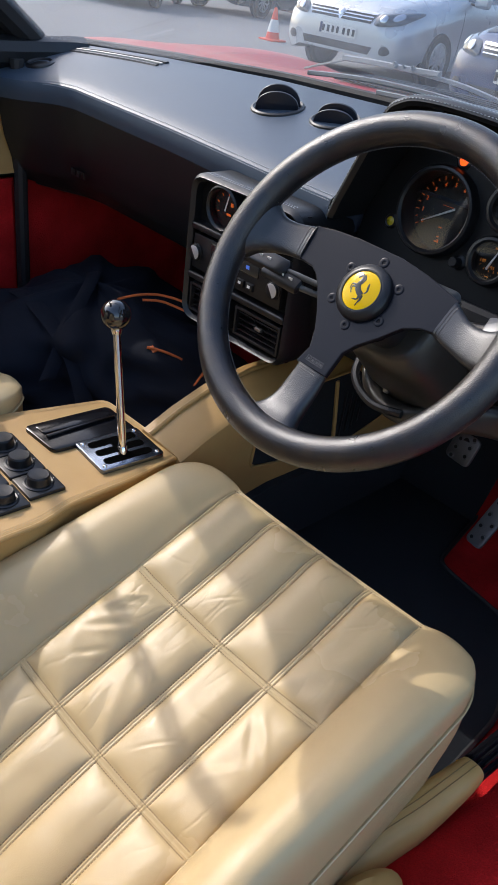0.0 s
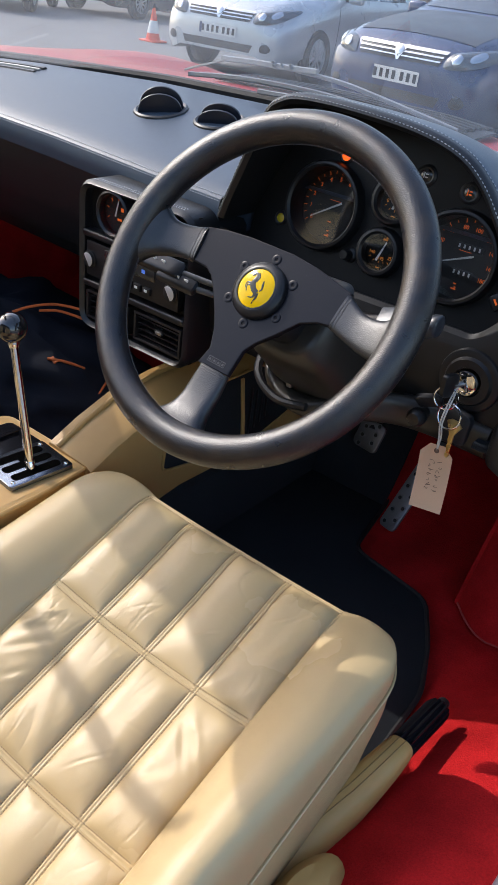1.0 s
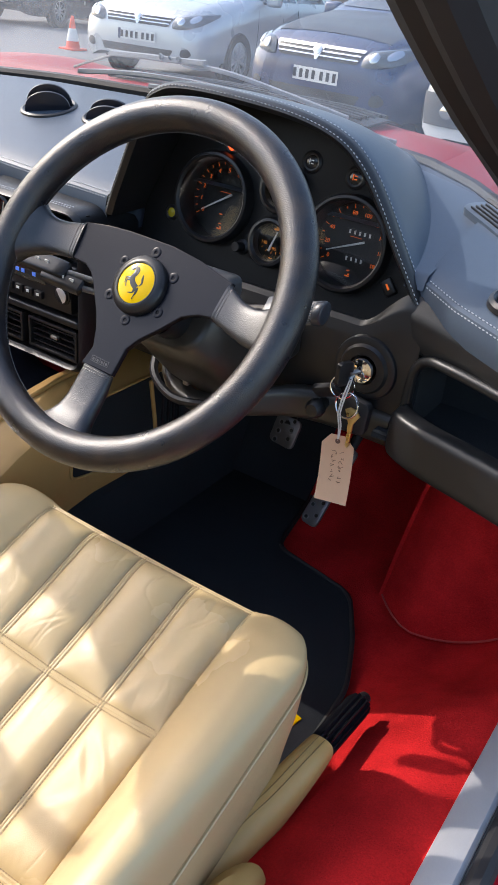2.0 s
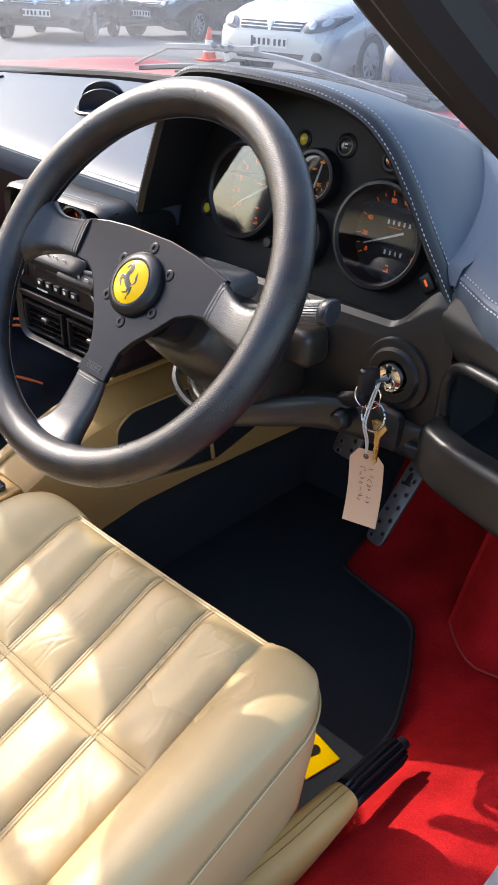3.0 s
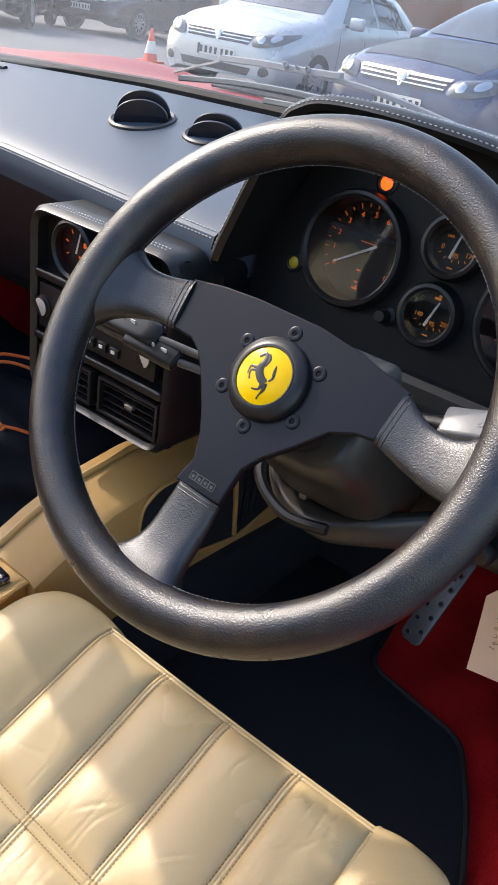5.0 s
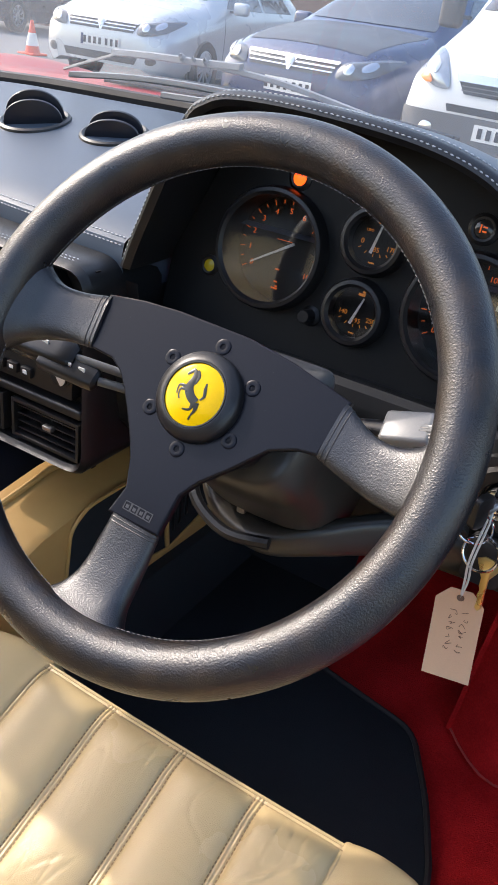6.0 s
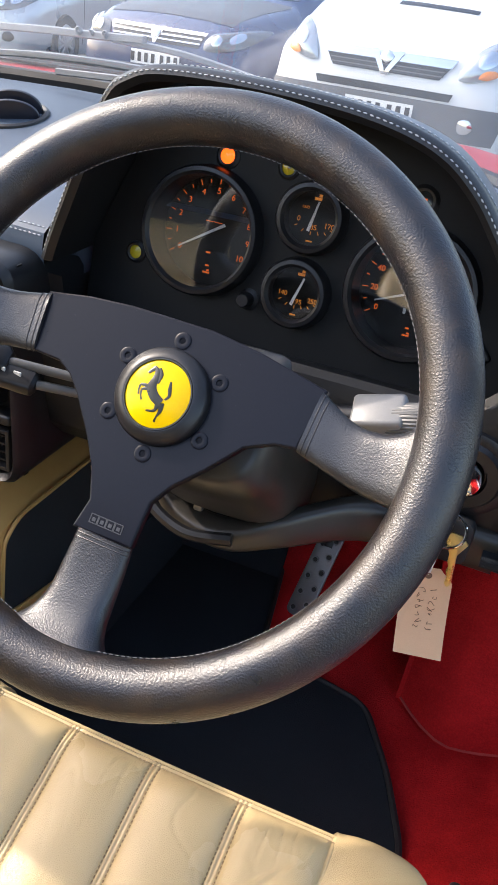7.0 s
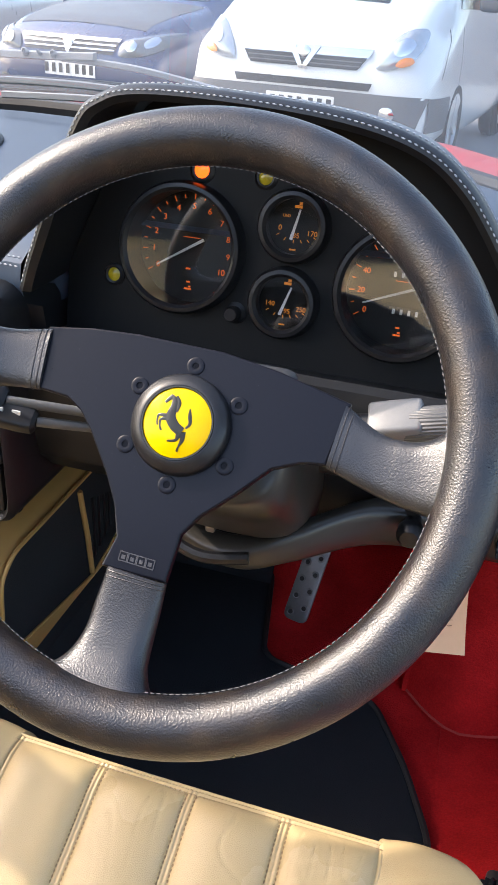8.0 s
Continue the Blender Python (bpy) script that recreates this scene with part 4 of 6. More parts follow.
for i in range(5):
    part("button", box((-0.352 + 0.018 * i, FY + 0.0005, 0.580), (0.013, 0.006, 0.010), 0.001), M_PLASTIC, radio)
    part("mark", box((-0.352 + 0.018 * i, FY - 0.003, 0.581), (0.005, 0.0006, 0.0035)), M_MARK_WHITE, radio)
for x in (-0.394, -0.238):
    part("knob_face", plate([(0.0098 * math.cos(a), 0.0098 * math.sin(a)) for a in np.linspace(-1.75, 1.75, 18)], 0.0066, 0.0073, 0.0002, Matrix.Translation((x, FY + 0.003, 0.591)) @ Matrix.Rotation(radians(90), 4, "X") @ Matrix.Rotation(radians(35), 4, "Z")), M_SILL, radio, "bright half-moon face of the knob")
for x in (-0.345, -0.335, -0.318, -0.308, -0.288):
    part("display_mark", box((x, FY - 0.0003, 0.605), (0.006, 0.0006, 0.005)), M_DISPLAY, radio)
part("maker_bar", box((-0.35, FY - 0.0004, 0.5705), (0.022, 0.0006, 0.0025)), M_MARK_WHITE, radio)

# ---------------------------------------------------------------- centre console
CZ = 0.362
console = thing("centre_console", (-0.36, -0.1, 0.13), "tan leather centre console with switches and an ashtray", "console")
top_poly = rounded([(-0.262, 0.022), (-0.440, 0.020), (-0.478, -0.13), (-0.480, -0.62), (-0.236, -0.62), (-0.236, -0.21), (-0.250, -0.16), (-0.252, -0.07)], 0.014)
rings = [[(-0.36 + (x + 0.36) * k, y, z) for x, y in top_poly] for k, z in ((0.93, 0.13), (0.96, 0.28), (0.985, 0.335), (1.0, CZ - 0.012), (0.995, CZ - 0.002), (0.975, CZ))]
part("body", loft(rings), M_TAN, console)
part("edge_bead", tube([(-0.36 + (x + 0.36) * 0.995, y, CZ - 0.003) for x, y in top_poly], 0.0035, 8, True), M_TAN, console)
for k in (0.955, 0.925):
    part("stitching", stitches([(-0.36 + (x + 0.36) * k, (y - 0.0) * 1.0 - (0.005 if y > 0 else 0), CZ + 0.0004) for x, y in top_poly + top_poly[:1]], 0.005, 0.6, 0.0005), M_CREAM_THREAD, console, kind="stuff")
# tunnel running forward under the stack, its side a tan frame round a dark pocket
TUN = ((0.012, 0.364, 0.215), (0.06, 0.386, 0.222), (0.12, 0.407, 0.236), (0.20, 0.418, 0.247), (0.30, 0.420, 0.245), (0.45, 0.420, 0.238), (0.75, 0.420, 0.220))
tun = [[(-0.262, y, 0.125), (-0.256, y, zb), (-0.248, y, zb + 0.02), (-0.246, y, zt - 0.02), (-0.250, y, zt - 0.006), (-0.258, y, zt), (-0.335, y, zt + 0.004), (-0.345, y, zt - 0.02), (-0.35, y, 0.125)] for y, zt, zb in TUN]
part("tunnel", loft(tun), M_TAN, console, "tan leather tunnel side")
part("tunnel_bead", tube([(-0.318, y, zt + 0.005) for y, zt, zb in TUN[:6]], 0.004, 8), M_TAN, console)
SIDE = Matrix(((0, 0, 1, -0.247), (1, 0, 0, 0), (0, 1, 0, 0), (0, 0, 0, 1)))
# black plate for the pocket, its upper part painting shade on the tan
recess = part("side_pocket", plate(rounded([(0.150, 0.306), (0.160, 0.395), (0.185, 0.411), (0.375, 0.411), (0.470, 0.300), (0.345, 0.270)], 0.010), 0.0, 0.0025, 0.001, SIDE), M_MAT, console, "black pocket on the tunnel side, enlarged to take in the shade above")
part("pocket_rim", tube([SIDE @ Vector((a, b, 0.0022)) for a, b in rounded([(0.147, 0.303), (0.157, 0.397), (0.183, 0.414), (0.377, 0.414), (0.475, 0.299), (0.345, 0.267)], 0.012)], 0.0022, 6, True), M_TAN, recess)
part("strut", tube([SIDE @ Vector(q) for q in ((0.338, 0.276, 0.004), (0.328, 0.335, 0.006), (0.318, 0.406, 0.004))], 0.0035, 8), M_TAN, recess, "thin tan strut across the pocket")
for i in range(4):
    part("rib", box((-0.2435, 0.350 + 0.014 * i, 0.335), (0.002, 0.005, 0.085 - 0.012 * i), 0.0008), M_PLASTIC, recess)
part("carpet_strip", loft([[(-0.262, y, 0.125), (-0.226, y, 0.127), (-0.243, y, zb), (-0.258, y, zb + 0.008)] for y, zt, zb in TUN]), M_MAT, console)

ash_m = Matrix.Translation((0, 0, CZ))
ash = part("ashtray", plate(rounded([(-0.427, -0.124), (-0.354, -0.122), (-0.340, 0.006), (-0.415, 0.007)], 0.010), -0.004, 0.006, 0.0025, ash_m), M_GLOSS, console, "glossy black ashtray lid")
part("lid_rib", box((-0.3845, -0.058, CZ + 0.008), (0.006, 0.110, 0.005), 0.0015), M_GLOSS, ash)
part("lid_well", plate(rounded([(-0.418, -0.112), (-0.393, -0.112), (-0.385, -0.004), (-0.408, -0.003)], 0.006), 0.0062, 0.0085, 0.001, ash_m), M_GLOSS, ash)
for x, y in ((-0.351, -0.173), (-0.301, -0.175), (-0.400, -0.170), (-0.294, -0.228), (-0.345, -0.228), (-0.395, -0.228)):
    at = Matrix.Translation((x, y, CZ)) @ Matrix.Rotation(radians(-3), 4, "Z")
    sw = part("rotary_switch", box((0, 0, 0.002), (0.0475, 0.0495, 0.006), 0.0015, 2, at), M_PLASTIC, console, "square black switch with a round knob")
    part("knob", lathe([(0.0195, 0.004), (0.0195, 0.0062), (0.0175, 0.0072), (0.0152, 0.0066), (0.0146, 0.0085), (0.0142, 0.0165), (0.0126, 0.0185), (0.0095, 0.0180), (0.0003, 0.0178)], 28, at), M_PLASTIC, sw)
    part("pointer", box((0, 0.018, 0.0055), (0.0015, 0.005, 0.0006), m=at), M_MARK_WHITE, sw)

# gear lever in its open steel gate
gear = thing("gear_lever", (-0.310, -0.045, CZ), "chrome gear lever with a black ball knob in a slotted gate", "gear lever")
gate_m = Matrix.Translation((-0.311, -0.045, CZ + 0.0005)) @ Matrix.Rotation(radians(-5), 4, "Z")
gate = part("gate", plate(rounded([(-0.038, -0.048), (0.038, -0.048), (0.038, 0.048), (-0.038, 0.048)], 0.006), 0, 0.0065, 0.0012, gate_m), M_GATE, gear, "blued steel shift gate")
for i in (-1, 0, 1):
    part("slot", plate(rounded([(i * 0.0215 - 0.0068, -0.036), (i * 0.0215 + 0.0068, -0.036), (i * 0.0215 + 0.0068, 0.036), (i * 0.0215 - 0.0068, 0.036)], 0.0066), 0.0066, 0.0072, 0, gate_m), M_VOID, gate, "dark open slot")
part("cross_slot", plate([(-0.024, -0.006), (0.024, -0.006), (0.024, 0.006), (-0.024, 0.006)], 0.0066, 0.00715, 0, gate_m), M_VOID, gate)
for x, y in ((-0.030, -0.040), (0.030, 0.040), (-0.030, 0.040), (0.030, -0.040)):
    part("screw", rod(gate_m @ Vector((x, y, 0.006)), gate_m @ Vector((x, y, 0.0085)), 0.0032, 0.0026, 14, 0.0006), M_CHROME, gate)
lever0, lever1 = Vector((-0.297, -0.049, CZ - 0.005)), Vector((-0.333, -0.043, 0.540))
part("rod", rod(lever0, lever1, 0.0058, 0.0050, 20), M_CHROME, gear, "bright chrome rod")
part("collar", rod(lever0, lever0 + (lever1 - lever0) * 0.12, 0.0085, 0.0065, 20, 0.001), M_CHROME, gear)
part("knob", lathe([(0.0003 + 0.0190 * math.sin(a), -0.0190 * math.cos(a)) for a in np.linspace(0.0, 3.14159, 20)], 32, Matrix.Translation(lever1 + Vector((-0.002, 0, 0.014)))), M_BAKELITE, gear, "glossy black ball")
part("knob_ferrule", rod(lever1 + (lever0 - lever1) * 0.06, lever1, 0.0065, 0.0082, 18, 0.001), M_CHROME, gear)

# ---------------------------------------------------------------- seats
PITCH_X, ROWS_Y = 0.0745, (0.018, -0.137, -0.294, -0.455, -0.60)


def seat_plane(y):
    return 0.375 + 0.37 * (y - 0.018) - 0.02 * max(0.0, (-y - 0.25) / 0.2) ** 2


def seat_bow(x, y, cx):
    """How far the cushion sags between its bolsters; less towards the front edge."""
    s = max(0.0, min(1.0, (y + 0.13) / 0.15))
    return -0.010 * (1 - ((x - cx) / 0.15) ** 2) * (1 - 0.75 * s * s)


def puffed(u, v, mu=0.055, mv=0.026):
    """Padding height, 0..1: flat along the stitched margins, full in the middle."""
    a = min(1.0, max(0.0, (min(u, 1 - u) - mu) / (0.5 - mu)))
    b = min(1.0, max(0.0, (min(v, 1 - v) - mv) / (0.5 - mv)))
    return (1 - (1 - a) ** 2.6) ** 0.72 * (1 - (1 - b) ** 4.6) ** 0.72


def seam_dip(d):
    """Relief of a felled seam at d metres from its middle: a fine slit, a flat strip, then the stitched groove."""
    return -0.0006 * math.exp(-(d / 0.0008) ** 2) + 0.0003 * math.exp(-((d - 0.0019) / 0.0010) ** 2) - 0.0007 * math.exp(-((d - 0.0038) / 0.0010) ** 2)


# creases of the cushion, by panel: place, half width and length, lean, height
FOLDS = {(1, 3): ((0.36, 0.70, 0.09, 0.15, -1.9, -0.0020), (0.60, 0.66, 0.07, 0.13, -2.2, -0.0016), (0.30, 0.40, 0.10, 0.10, 1.6, -0.0010)),
         (1, 0): ((0.30, 0.66, 0.09, 0.10, 1.6, 0.0022), (0.55, 0.55, 0.08, 0.12, 1.9, -0.0022), (0.45, 0.80, 0.07, 0.09, 2.2, 0.0016), (0.72, 0.36, 0.06, 0.10, 1.5, -0.0014)),
         (0, 3): ((0.40, 0.66, 0.03, 0.08, 2.0, -0.0008), (0.60, 0.72, 0.03, 0.07, 1.4, -0.0008)),
         (0, 2): ((0.55, 0.30, 0.03, 0.06, 2.2, -0.0007),), (1, 2): ((0.5, 0.25, 0.03, 0.08, 1.8, -0.0008),), (0, 1): ((0.5, 0.22, 0.03, 0.07, 2.0, -0.0007),)}


def make_seat(name, label, cx, back=0.0):
    seat = thing(name, (cx, -0.25, 0.127), label, "car seat", "seats of the sports car")
    rnd = random.Random(11)
    # stitched panels of the cushion
    for r in range(4):
        y1, y0 = ROWS_Y[r], ROWS_Y[r + 1]
        for c in range(4):
            x0 = cx - 0.147 + PITCH_X * c
            x1 = x0 + PITCH_X
            k1, k2, k3 = rnd.uniform(0.6, 1.3), rnd.uniform(-0.4, 0.4), rnd.uniform(0, 6)

            def fn(u, v, x0=x0, x1=x1, y0=y0, y1=y1, k1=k1, k2=k2, k3=k3, r=r, c=c):
                x, y = x0 + (x1 - x0) * u, y0 + (y1 - y0) * v
                u = 0.35 * u + 0.65 * (0.5 - 0.5 * math.cos(math.pi * u))
                x = x0 + (x1 - x0) * u
                h = 0.0105 * puffed(u, v) + seam_dip(min(u, 1 - u) * PITCH_X) + seam_dip(min(v, 1 - v) * (y1 - y0)) + 0.0007 * k1 * math.sin(9 * u + 5 * k2 * v + k3) * puffed(u, v) * (0.4 + v)
                h += 0.0011 * math.sin(38 * u * k2 + 21 * v + k3) * (1 - v) ** 2 * puffed(u, v)
                q = puffed(u, v)
                near = 1 - min(1.0, min(v, 1 - v) / 0.32)
                ridge = 1 - abs(noise.noise(Vector((x * 62, y * 17, k3))))
                h -= 0.0016 * q * max(0.0, (ridge - 0.90) / 0.10) ** 1.5 * (0.15 + near) * max(0.0, min(1.0, 0.5 + 1.6 * noise.noise(Vector((x * 11 + k3, y * 9, 2.7)))))
                fold = 1 - abs(noise.noise(Vector((x * 20 + 3 * k2, y * 34, k3 + 5))))
                h -= 0.0010 * q * max(0.0, (fold - 0.93) / 0.07) ** 1.5 * max(0.0, noise.noise(Vector((x * 13, y * 7 + k3, 8.1))) * 2.2)
                h += 0.0005 * q * noise.noise(Vector((x * 40, y * 24, k3)))
                for at_u, at_v, long_u, long_v, lean_u, deep in FOLDS.get((r, c), ()):
                    du, dv = u - at_u - lean_u * (v - at_v), v - at_v
                    h += deep * q * (math.exp(-(du / long_u) ** 2) - 0.6 * math.exp(-((du - 2 * long_u) / long_u) ** 2)) * math.exp(-(dv / long_v) ** 2)
                drop = 0.0
                if r == 0:
                    f = max(0.0, (v - 0.80) / 0.20)
                    drop = 0.0100 * f * f
                bow = seat_bow(x, y, cx)
                return (x, y, seat_plane(y) + h + bow - drop + 0.010)
            part("cushion_panel", sheet(fn, 64, 84), M_CREAM, seat)
    # front roll below the stitched edge
    def front(u, v):
        x = cx - 0.152 + 0.306 * u
        bow = seat_bow(x, 0.018, cx)
        prof = [(0.0108, -0.0012), (0.0130, -0.0022), (0.0146, -0.0065), (0.014, -0.05), (0.004, -0.14), (-0.01, -0.22)]
        k = v * 5
        i = min(int(k), 4)
        t = k - i
        return (x, 0.006 + prof[i][0] * (1 - t) + prof[i + 1][0] * t, 0.375 + bow * (1 - v) + prof[i][1] * (1 - t) + prof[i + 1][1] * t)
    part("front_roll", sheet(front, 24, 20), M_CREAM, seat)
    part("front_piping", tube([Vector(front(u, 0.14)) + Vector((0, 0.0008, 0.0004)) for u in np.linspace(0, 1, 30)], 0.0015, 8), M_CREAM, seat)
    part("front_stitching", stitches([Vector(front(u, 0.0)) + Vector((0, -0.0045, 0.0030)) for u in np.linspace(0.01, 0.99, 50)], 0.0040, 0.66, 0.0008), M_SEAT_THREAD, seat, kind="stuff")

    def surf(x, y):
        return Vector((x, y, seat_plane(y) + 0.0105 + seat_bow(x, y, cx)))
    # double-stitched seams between the panels
    lines = []
    for c in (1, 2, 3):
        for off in (-0.0038, 0.0038):
            x = cx - 0.147 + PITCH_X * c + off
            for y0, y1 in zip(ROWS_Y[1:], ROWS_Y):
                lines.append([surf(x, y) - Vector((0, 0, 0.0009 + 0.0100 * max(0.0, (y + 0.013) / 0.031) ** 2)) for y in np.linspace(y0 + 0.006, y1 - 0.006, 40)])
    for yy in ROWS_Y[1:4]:
        for off in (-0.0038, 0.0038):
            lines.append([surf(x, yy + off) - Vector((0, 0, 0.0009)) for x in np.linspace(cx - 0.14, cx + 0.142, 60)])
    part("seam_stitching", join(*[stitches(l, 0.0036, 0.70, 0.0009) for l in lines]), M_SEAT_THREAD, seat, kind="stuff")
    # side bolsters
    for s in (-1, 1):
        rings = []
        for k, y in enumerate(np.concatenate([np.linspace(-0.60, -0.12, 30), 0.0375 - 0.1475 * (1 - np.sin(np.linspace(0.0, 1.5708, 22)))])):
            q = min(1.0, max(0.0, (y + 0.115) / 0.1525))
            end = max(0.0, 1 - q ** 2.6) ** 0.5
            qr = min(1.0, max(0.0, (y + 0.06) / 0.0975))
            qw = min(1.0, max(0.0, (y + 0.035) / 0.0725))
            wend = max(0.0, 1 - qw ** 2.15) ** 0.5
            fade = max(0.0, 1 - qr ** 2.2) ** 0.5
            base = seat_plane(min(y, 0.018)) - 0.006 * max(0.0, min(1.0, (y + 0.02) / 0.038)) ** 2 - 0.020 * max(0.0, (y - 0.012) / 0.0255) ** 2.5
            rise = (0.022 + (0.24 if s > 0 else 0.14) * min(0.30, max(0.0, -y))) * fade
            wide = (0.090 + (0.005 if s > 0 else 0.07) * min(0.35, max(0.0, -y))) * (0.06 + 0.94 * wend)
            xi = 0.1465
            low = 0.15 + (0.09 * (1 - end))
            lift = 0.008 * end
            prof = [(xi - 0.006, base - 0.02), (xi, base + lift), (xi + 0.12 * wide, base + lift + 0.30 * rise), (xi + 0.32 * wide, base + lift + 0.64 * rise), (xi + 0.55 * wide, base + 0.7 * lift + 0.91 * rise), (xi + 0.76 * wide, base + 0.3 * lift + rise),
                    (xi + 0.91 * wide, base + 0.93 * rise), (xi + 0.985 * wide, base + 0.66 * rise), (xi + wide, base - 0.012 + 0.20 * rise), (xi + 0.99 * wide, base - 0.05), (xi + 0.90 * wide, base - 0.11), (xi + 0.8 * wide, low)]
            rings.append(smooth_path([(cx + s * a, y, max(z, 0.13)) for a, z in prof], 4))
        part("bolster", loft(rings), M_CREAM, seat, "rounded side bolster", sharp=60)
        seam = [Vector(r[32]) + Vector((s * 0.0012, 0.0005, 0.001)) for r in rings]
        part("bolster_seam", tube(seam, 0.0016, 6), M_CREAM, seat)
        part("bolster_stitching", stitches([p + Vector((s * -0.001, 0, 0.0045)) for p in seam], 0.0038, 0.72, 0.0008), M_SEAT_THREAD, seat, kind="stuff")
    part("base", box((cx, -0.30, 0.165), (0.30, 0.50, 0.07), 0.02, 3), M_FACE, seat, "dark seat base")
    # backrest
    lean = Matrix.Translation((cx, -0.60, 0.24)) @ Matrix.Rotation(radians(24), 4, "X")
    for r in range(4):
        for c in range(4):
            x0, z0 = -0.147 + PITCH_X * c, 0.03 + 0.12 * r
            part("back_panel", _lean(sheet(lambda u, v, x0=x0, z0=z0: (x0 + PITCH_X * u, 0.0125 * puffed(u, v), z0 + 0.12 * v), 8, 8), lean), M_CREAM, seat)
    shell = _lean(box((0, -0.055, 0.28), (0.40, 0.10, 0.58), 0.045, 5), lean)
    part("back_shell", shell, M_CREAM, seat)
    for s in (-1, 1):
        part("back_bolster", _lean(loft([[(s * (0.145 + 0.045 + 0.045 * math.cos(a)), -0.03 + (0.065 if 0.05 < z < 0.45 else 0.045) * math.sin(a), z) for a in np.linspace(0, 6.283, 17)[:-1]] for z in np.linspace(0.0, 0.50, 12)]), lean), M_CREAM, seat)
    for s in (-1, 1):
        part("headrest_post", _lean(rod((s * 0.05, -0.05, 0.54), (s * 0.05, -0.05, 0.60), 0.006), lean), M_CHROME, seat)
    part("headrest", _lean(box((0, -0.045, 0.655), (0.34, 0.090, 0.19), 0.040, 5), lean), M_CREAM, seat)
    seat.location.y -= back
    return seat


def _lean(bm, m):
    bm.transform(m)
    return bm


driver_seat = make_seat("driver_seat", "cream leather driver's seat with quilted, creased cushion", 0.006)
passenger_seat = make_seat("passenger_seat", "cream leather passenger seat with quilted cushion", -0.715, 0.10)

# ---------------------------------------------------------------- steering wheel
TILT = radians(35.7)
WH = Matrix(((1, 0, 0, 0), (0, math.sin(TILT), -math.cos(TILT), 0), (0, math.cos(TILT), math.sin(TILT), 0.70), (0, 0, 0, 1)))
wheel = thing("steering_wheel", (0, 0, 0.70), "three-spoke steering wheel in worn black leather, yellow badge", "steering wheel", m=WH)
RC, RR, RT = Vector((-0.0055, 0.0031, 0.0058)), 0.1663, 0.0165


def rim_point(a, r=RR, z=0.0):
    return Vector((RC.x + r * math.cos(a), RC.y + r * math.sin(a), RC.z + z))


part("rim", tube([rim_point(a) for a in np.linspace(0, 2 * math.pi, 161)[:-1]], RT, 24, True), M_RIM, wheel, "leather-wrapped rim, worn shiny", local=True, sharp=80)
part("rim_stitching", stitches([rim_point(a, RR - RT - 0.0002, -0.004) for a in np.linspace(0, 2 * math.pi, 400)], 0.0036, 0.7, 0.00045), M_RIM_THREAD, wheel, local=True, kind="stuff")
PZ = -0.007
plate_poly = [(-0.098, 0.045), (-0.070, 0.0485), (-0.041, 0.0495), (0.013, 0.0475), (0.047, 0.042), (0.090, 0.031), (0.083, -0.005), (0.070, -0.0065), (0.054, -0.013), (0.037, -0.031), (0.020, -0.047), (0.0115, -0.059), (0.0085, -0.087),
              (-0.031, -0.086), (-0.026, -0.068), (-0.032, -0.050), (-0.041, -0.034), (-0.057, -0.011), (-0.066, -0.001), (-0.076, 0.005), (-0.096, 0.007)]
part("hub_plate", plate(plate_poly, PZ - 0.005, PZ, 0.0012), M_ANOD, wheel, "black anodised three-armed plate", local=True, sharp=15)


def spoke(one, two):
    """A padded arm between two edge lines drawn in the wheel's plane, from the plate out into the rim."""
    e1, e2 = smooth_path([(x, y, 0) for x, y in one], 6), smooth_path([(x, y, 0) for x, y in two], 6)
    rings = []
    for i, (p, q) in enumerate(zip(e1, e2)):
        t = i / (len(e1) - 1)
        c, side = (p + q) / 2, (p - q) / 2
        zc = PZ - 0.002 - 0.003 * math.sin(3.14159 * min(1.0, 1.3 * t)) + 0.009 * t * t
        h = 0.0046 + 0.0030 * min(1.0, 2.5 * t) + 0.0060 * t * t
        rings.append([c + side * math.copysign(abs(math.cos(a)) ** 0.50, math.cos(a)) + Vector((0, 0, zc + h * math.copysign(abs(math.sin(a)) ** 0.75, math.sin(a)))) for a in np.linspace(0, 6.283185, 33)[:-1]])
    return rings


SPOKES = ((((-0.0950, 0.0443), (-0.120, 0.0405), (-0.138, 0.0410), (-0.149, 0.0470), (-0.160, 0.058)), ((-0.0940, 0.0064), (-0.118, 0.0050), (-0.137, 0.0000), (-0.149, -0.0075), (-0.160, -0.020))),
          (((0.0878, 0.0302), (0.106, 0.0195), (0.1215, 0.0165), (0.137, 0.0200), (0.150, 0.0330), (0.158, 0.045)), ((0.0832, -0.0064), (0.104, -0.0132), (0.1215, -0.0182), (0.136, -0.0206), (0.148, -0.0235), (0.158, -0.034))),
          (((-0.0270, -0.0852), (-0.0300, -0.104), (-0.0325, -0.1235), (-0.0395, -0.1385), (-0.0520, -0.1485), (-0.066, -0.153)), ((0.0088, -0.0876), (0.0085, -0.104), (0.0080, -0.1225), (0.0092, -0.1360), (0.0150, -0.1465), (0.026, -0.156))))
for one, two in SPOKES:
    sp = part("spoke", loft(spoke(one, two)), M_SPOKE, wheel, "grained black leather spoke", local=True, sharp=70)
    for k in (1, 2):
        part("cuff", tube([Vector(q) for q in spoke(one, two)[k]], 0.0004, 6, True), M_RIM, sp, local=True)
HC = Vector((-0.0025, 0.0015, 0))
HC.z = 0.0035
ring_m = Matrix.Translation(HC)
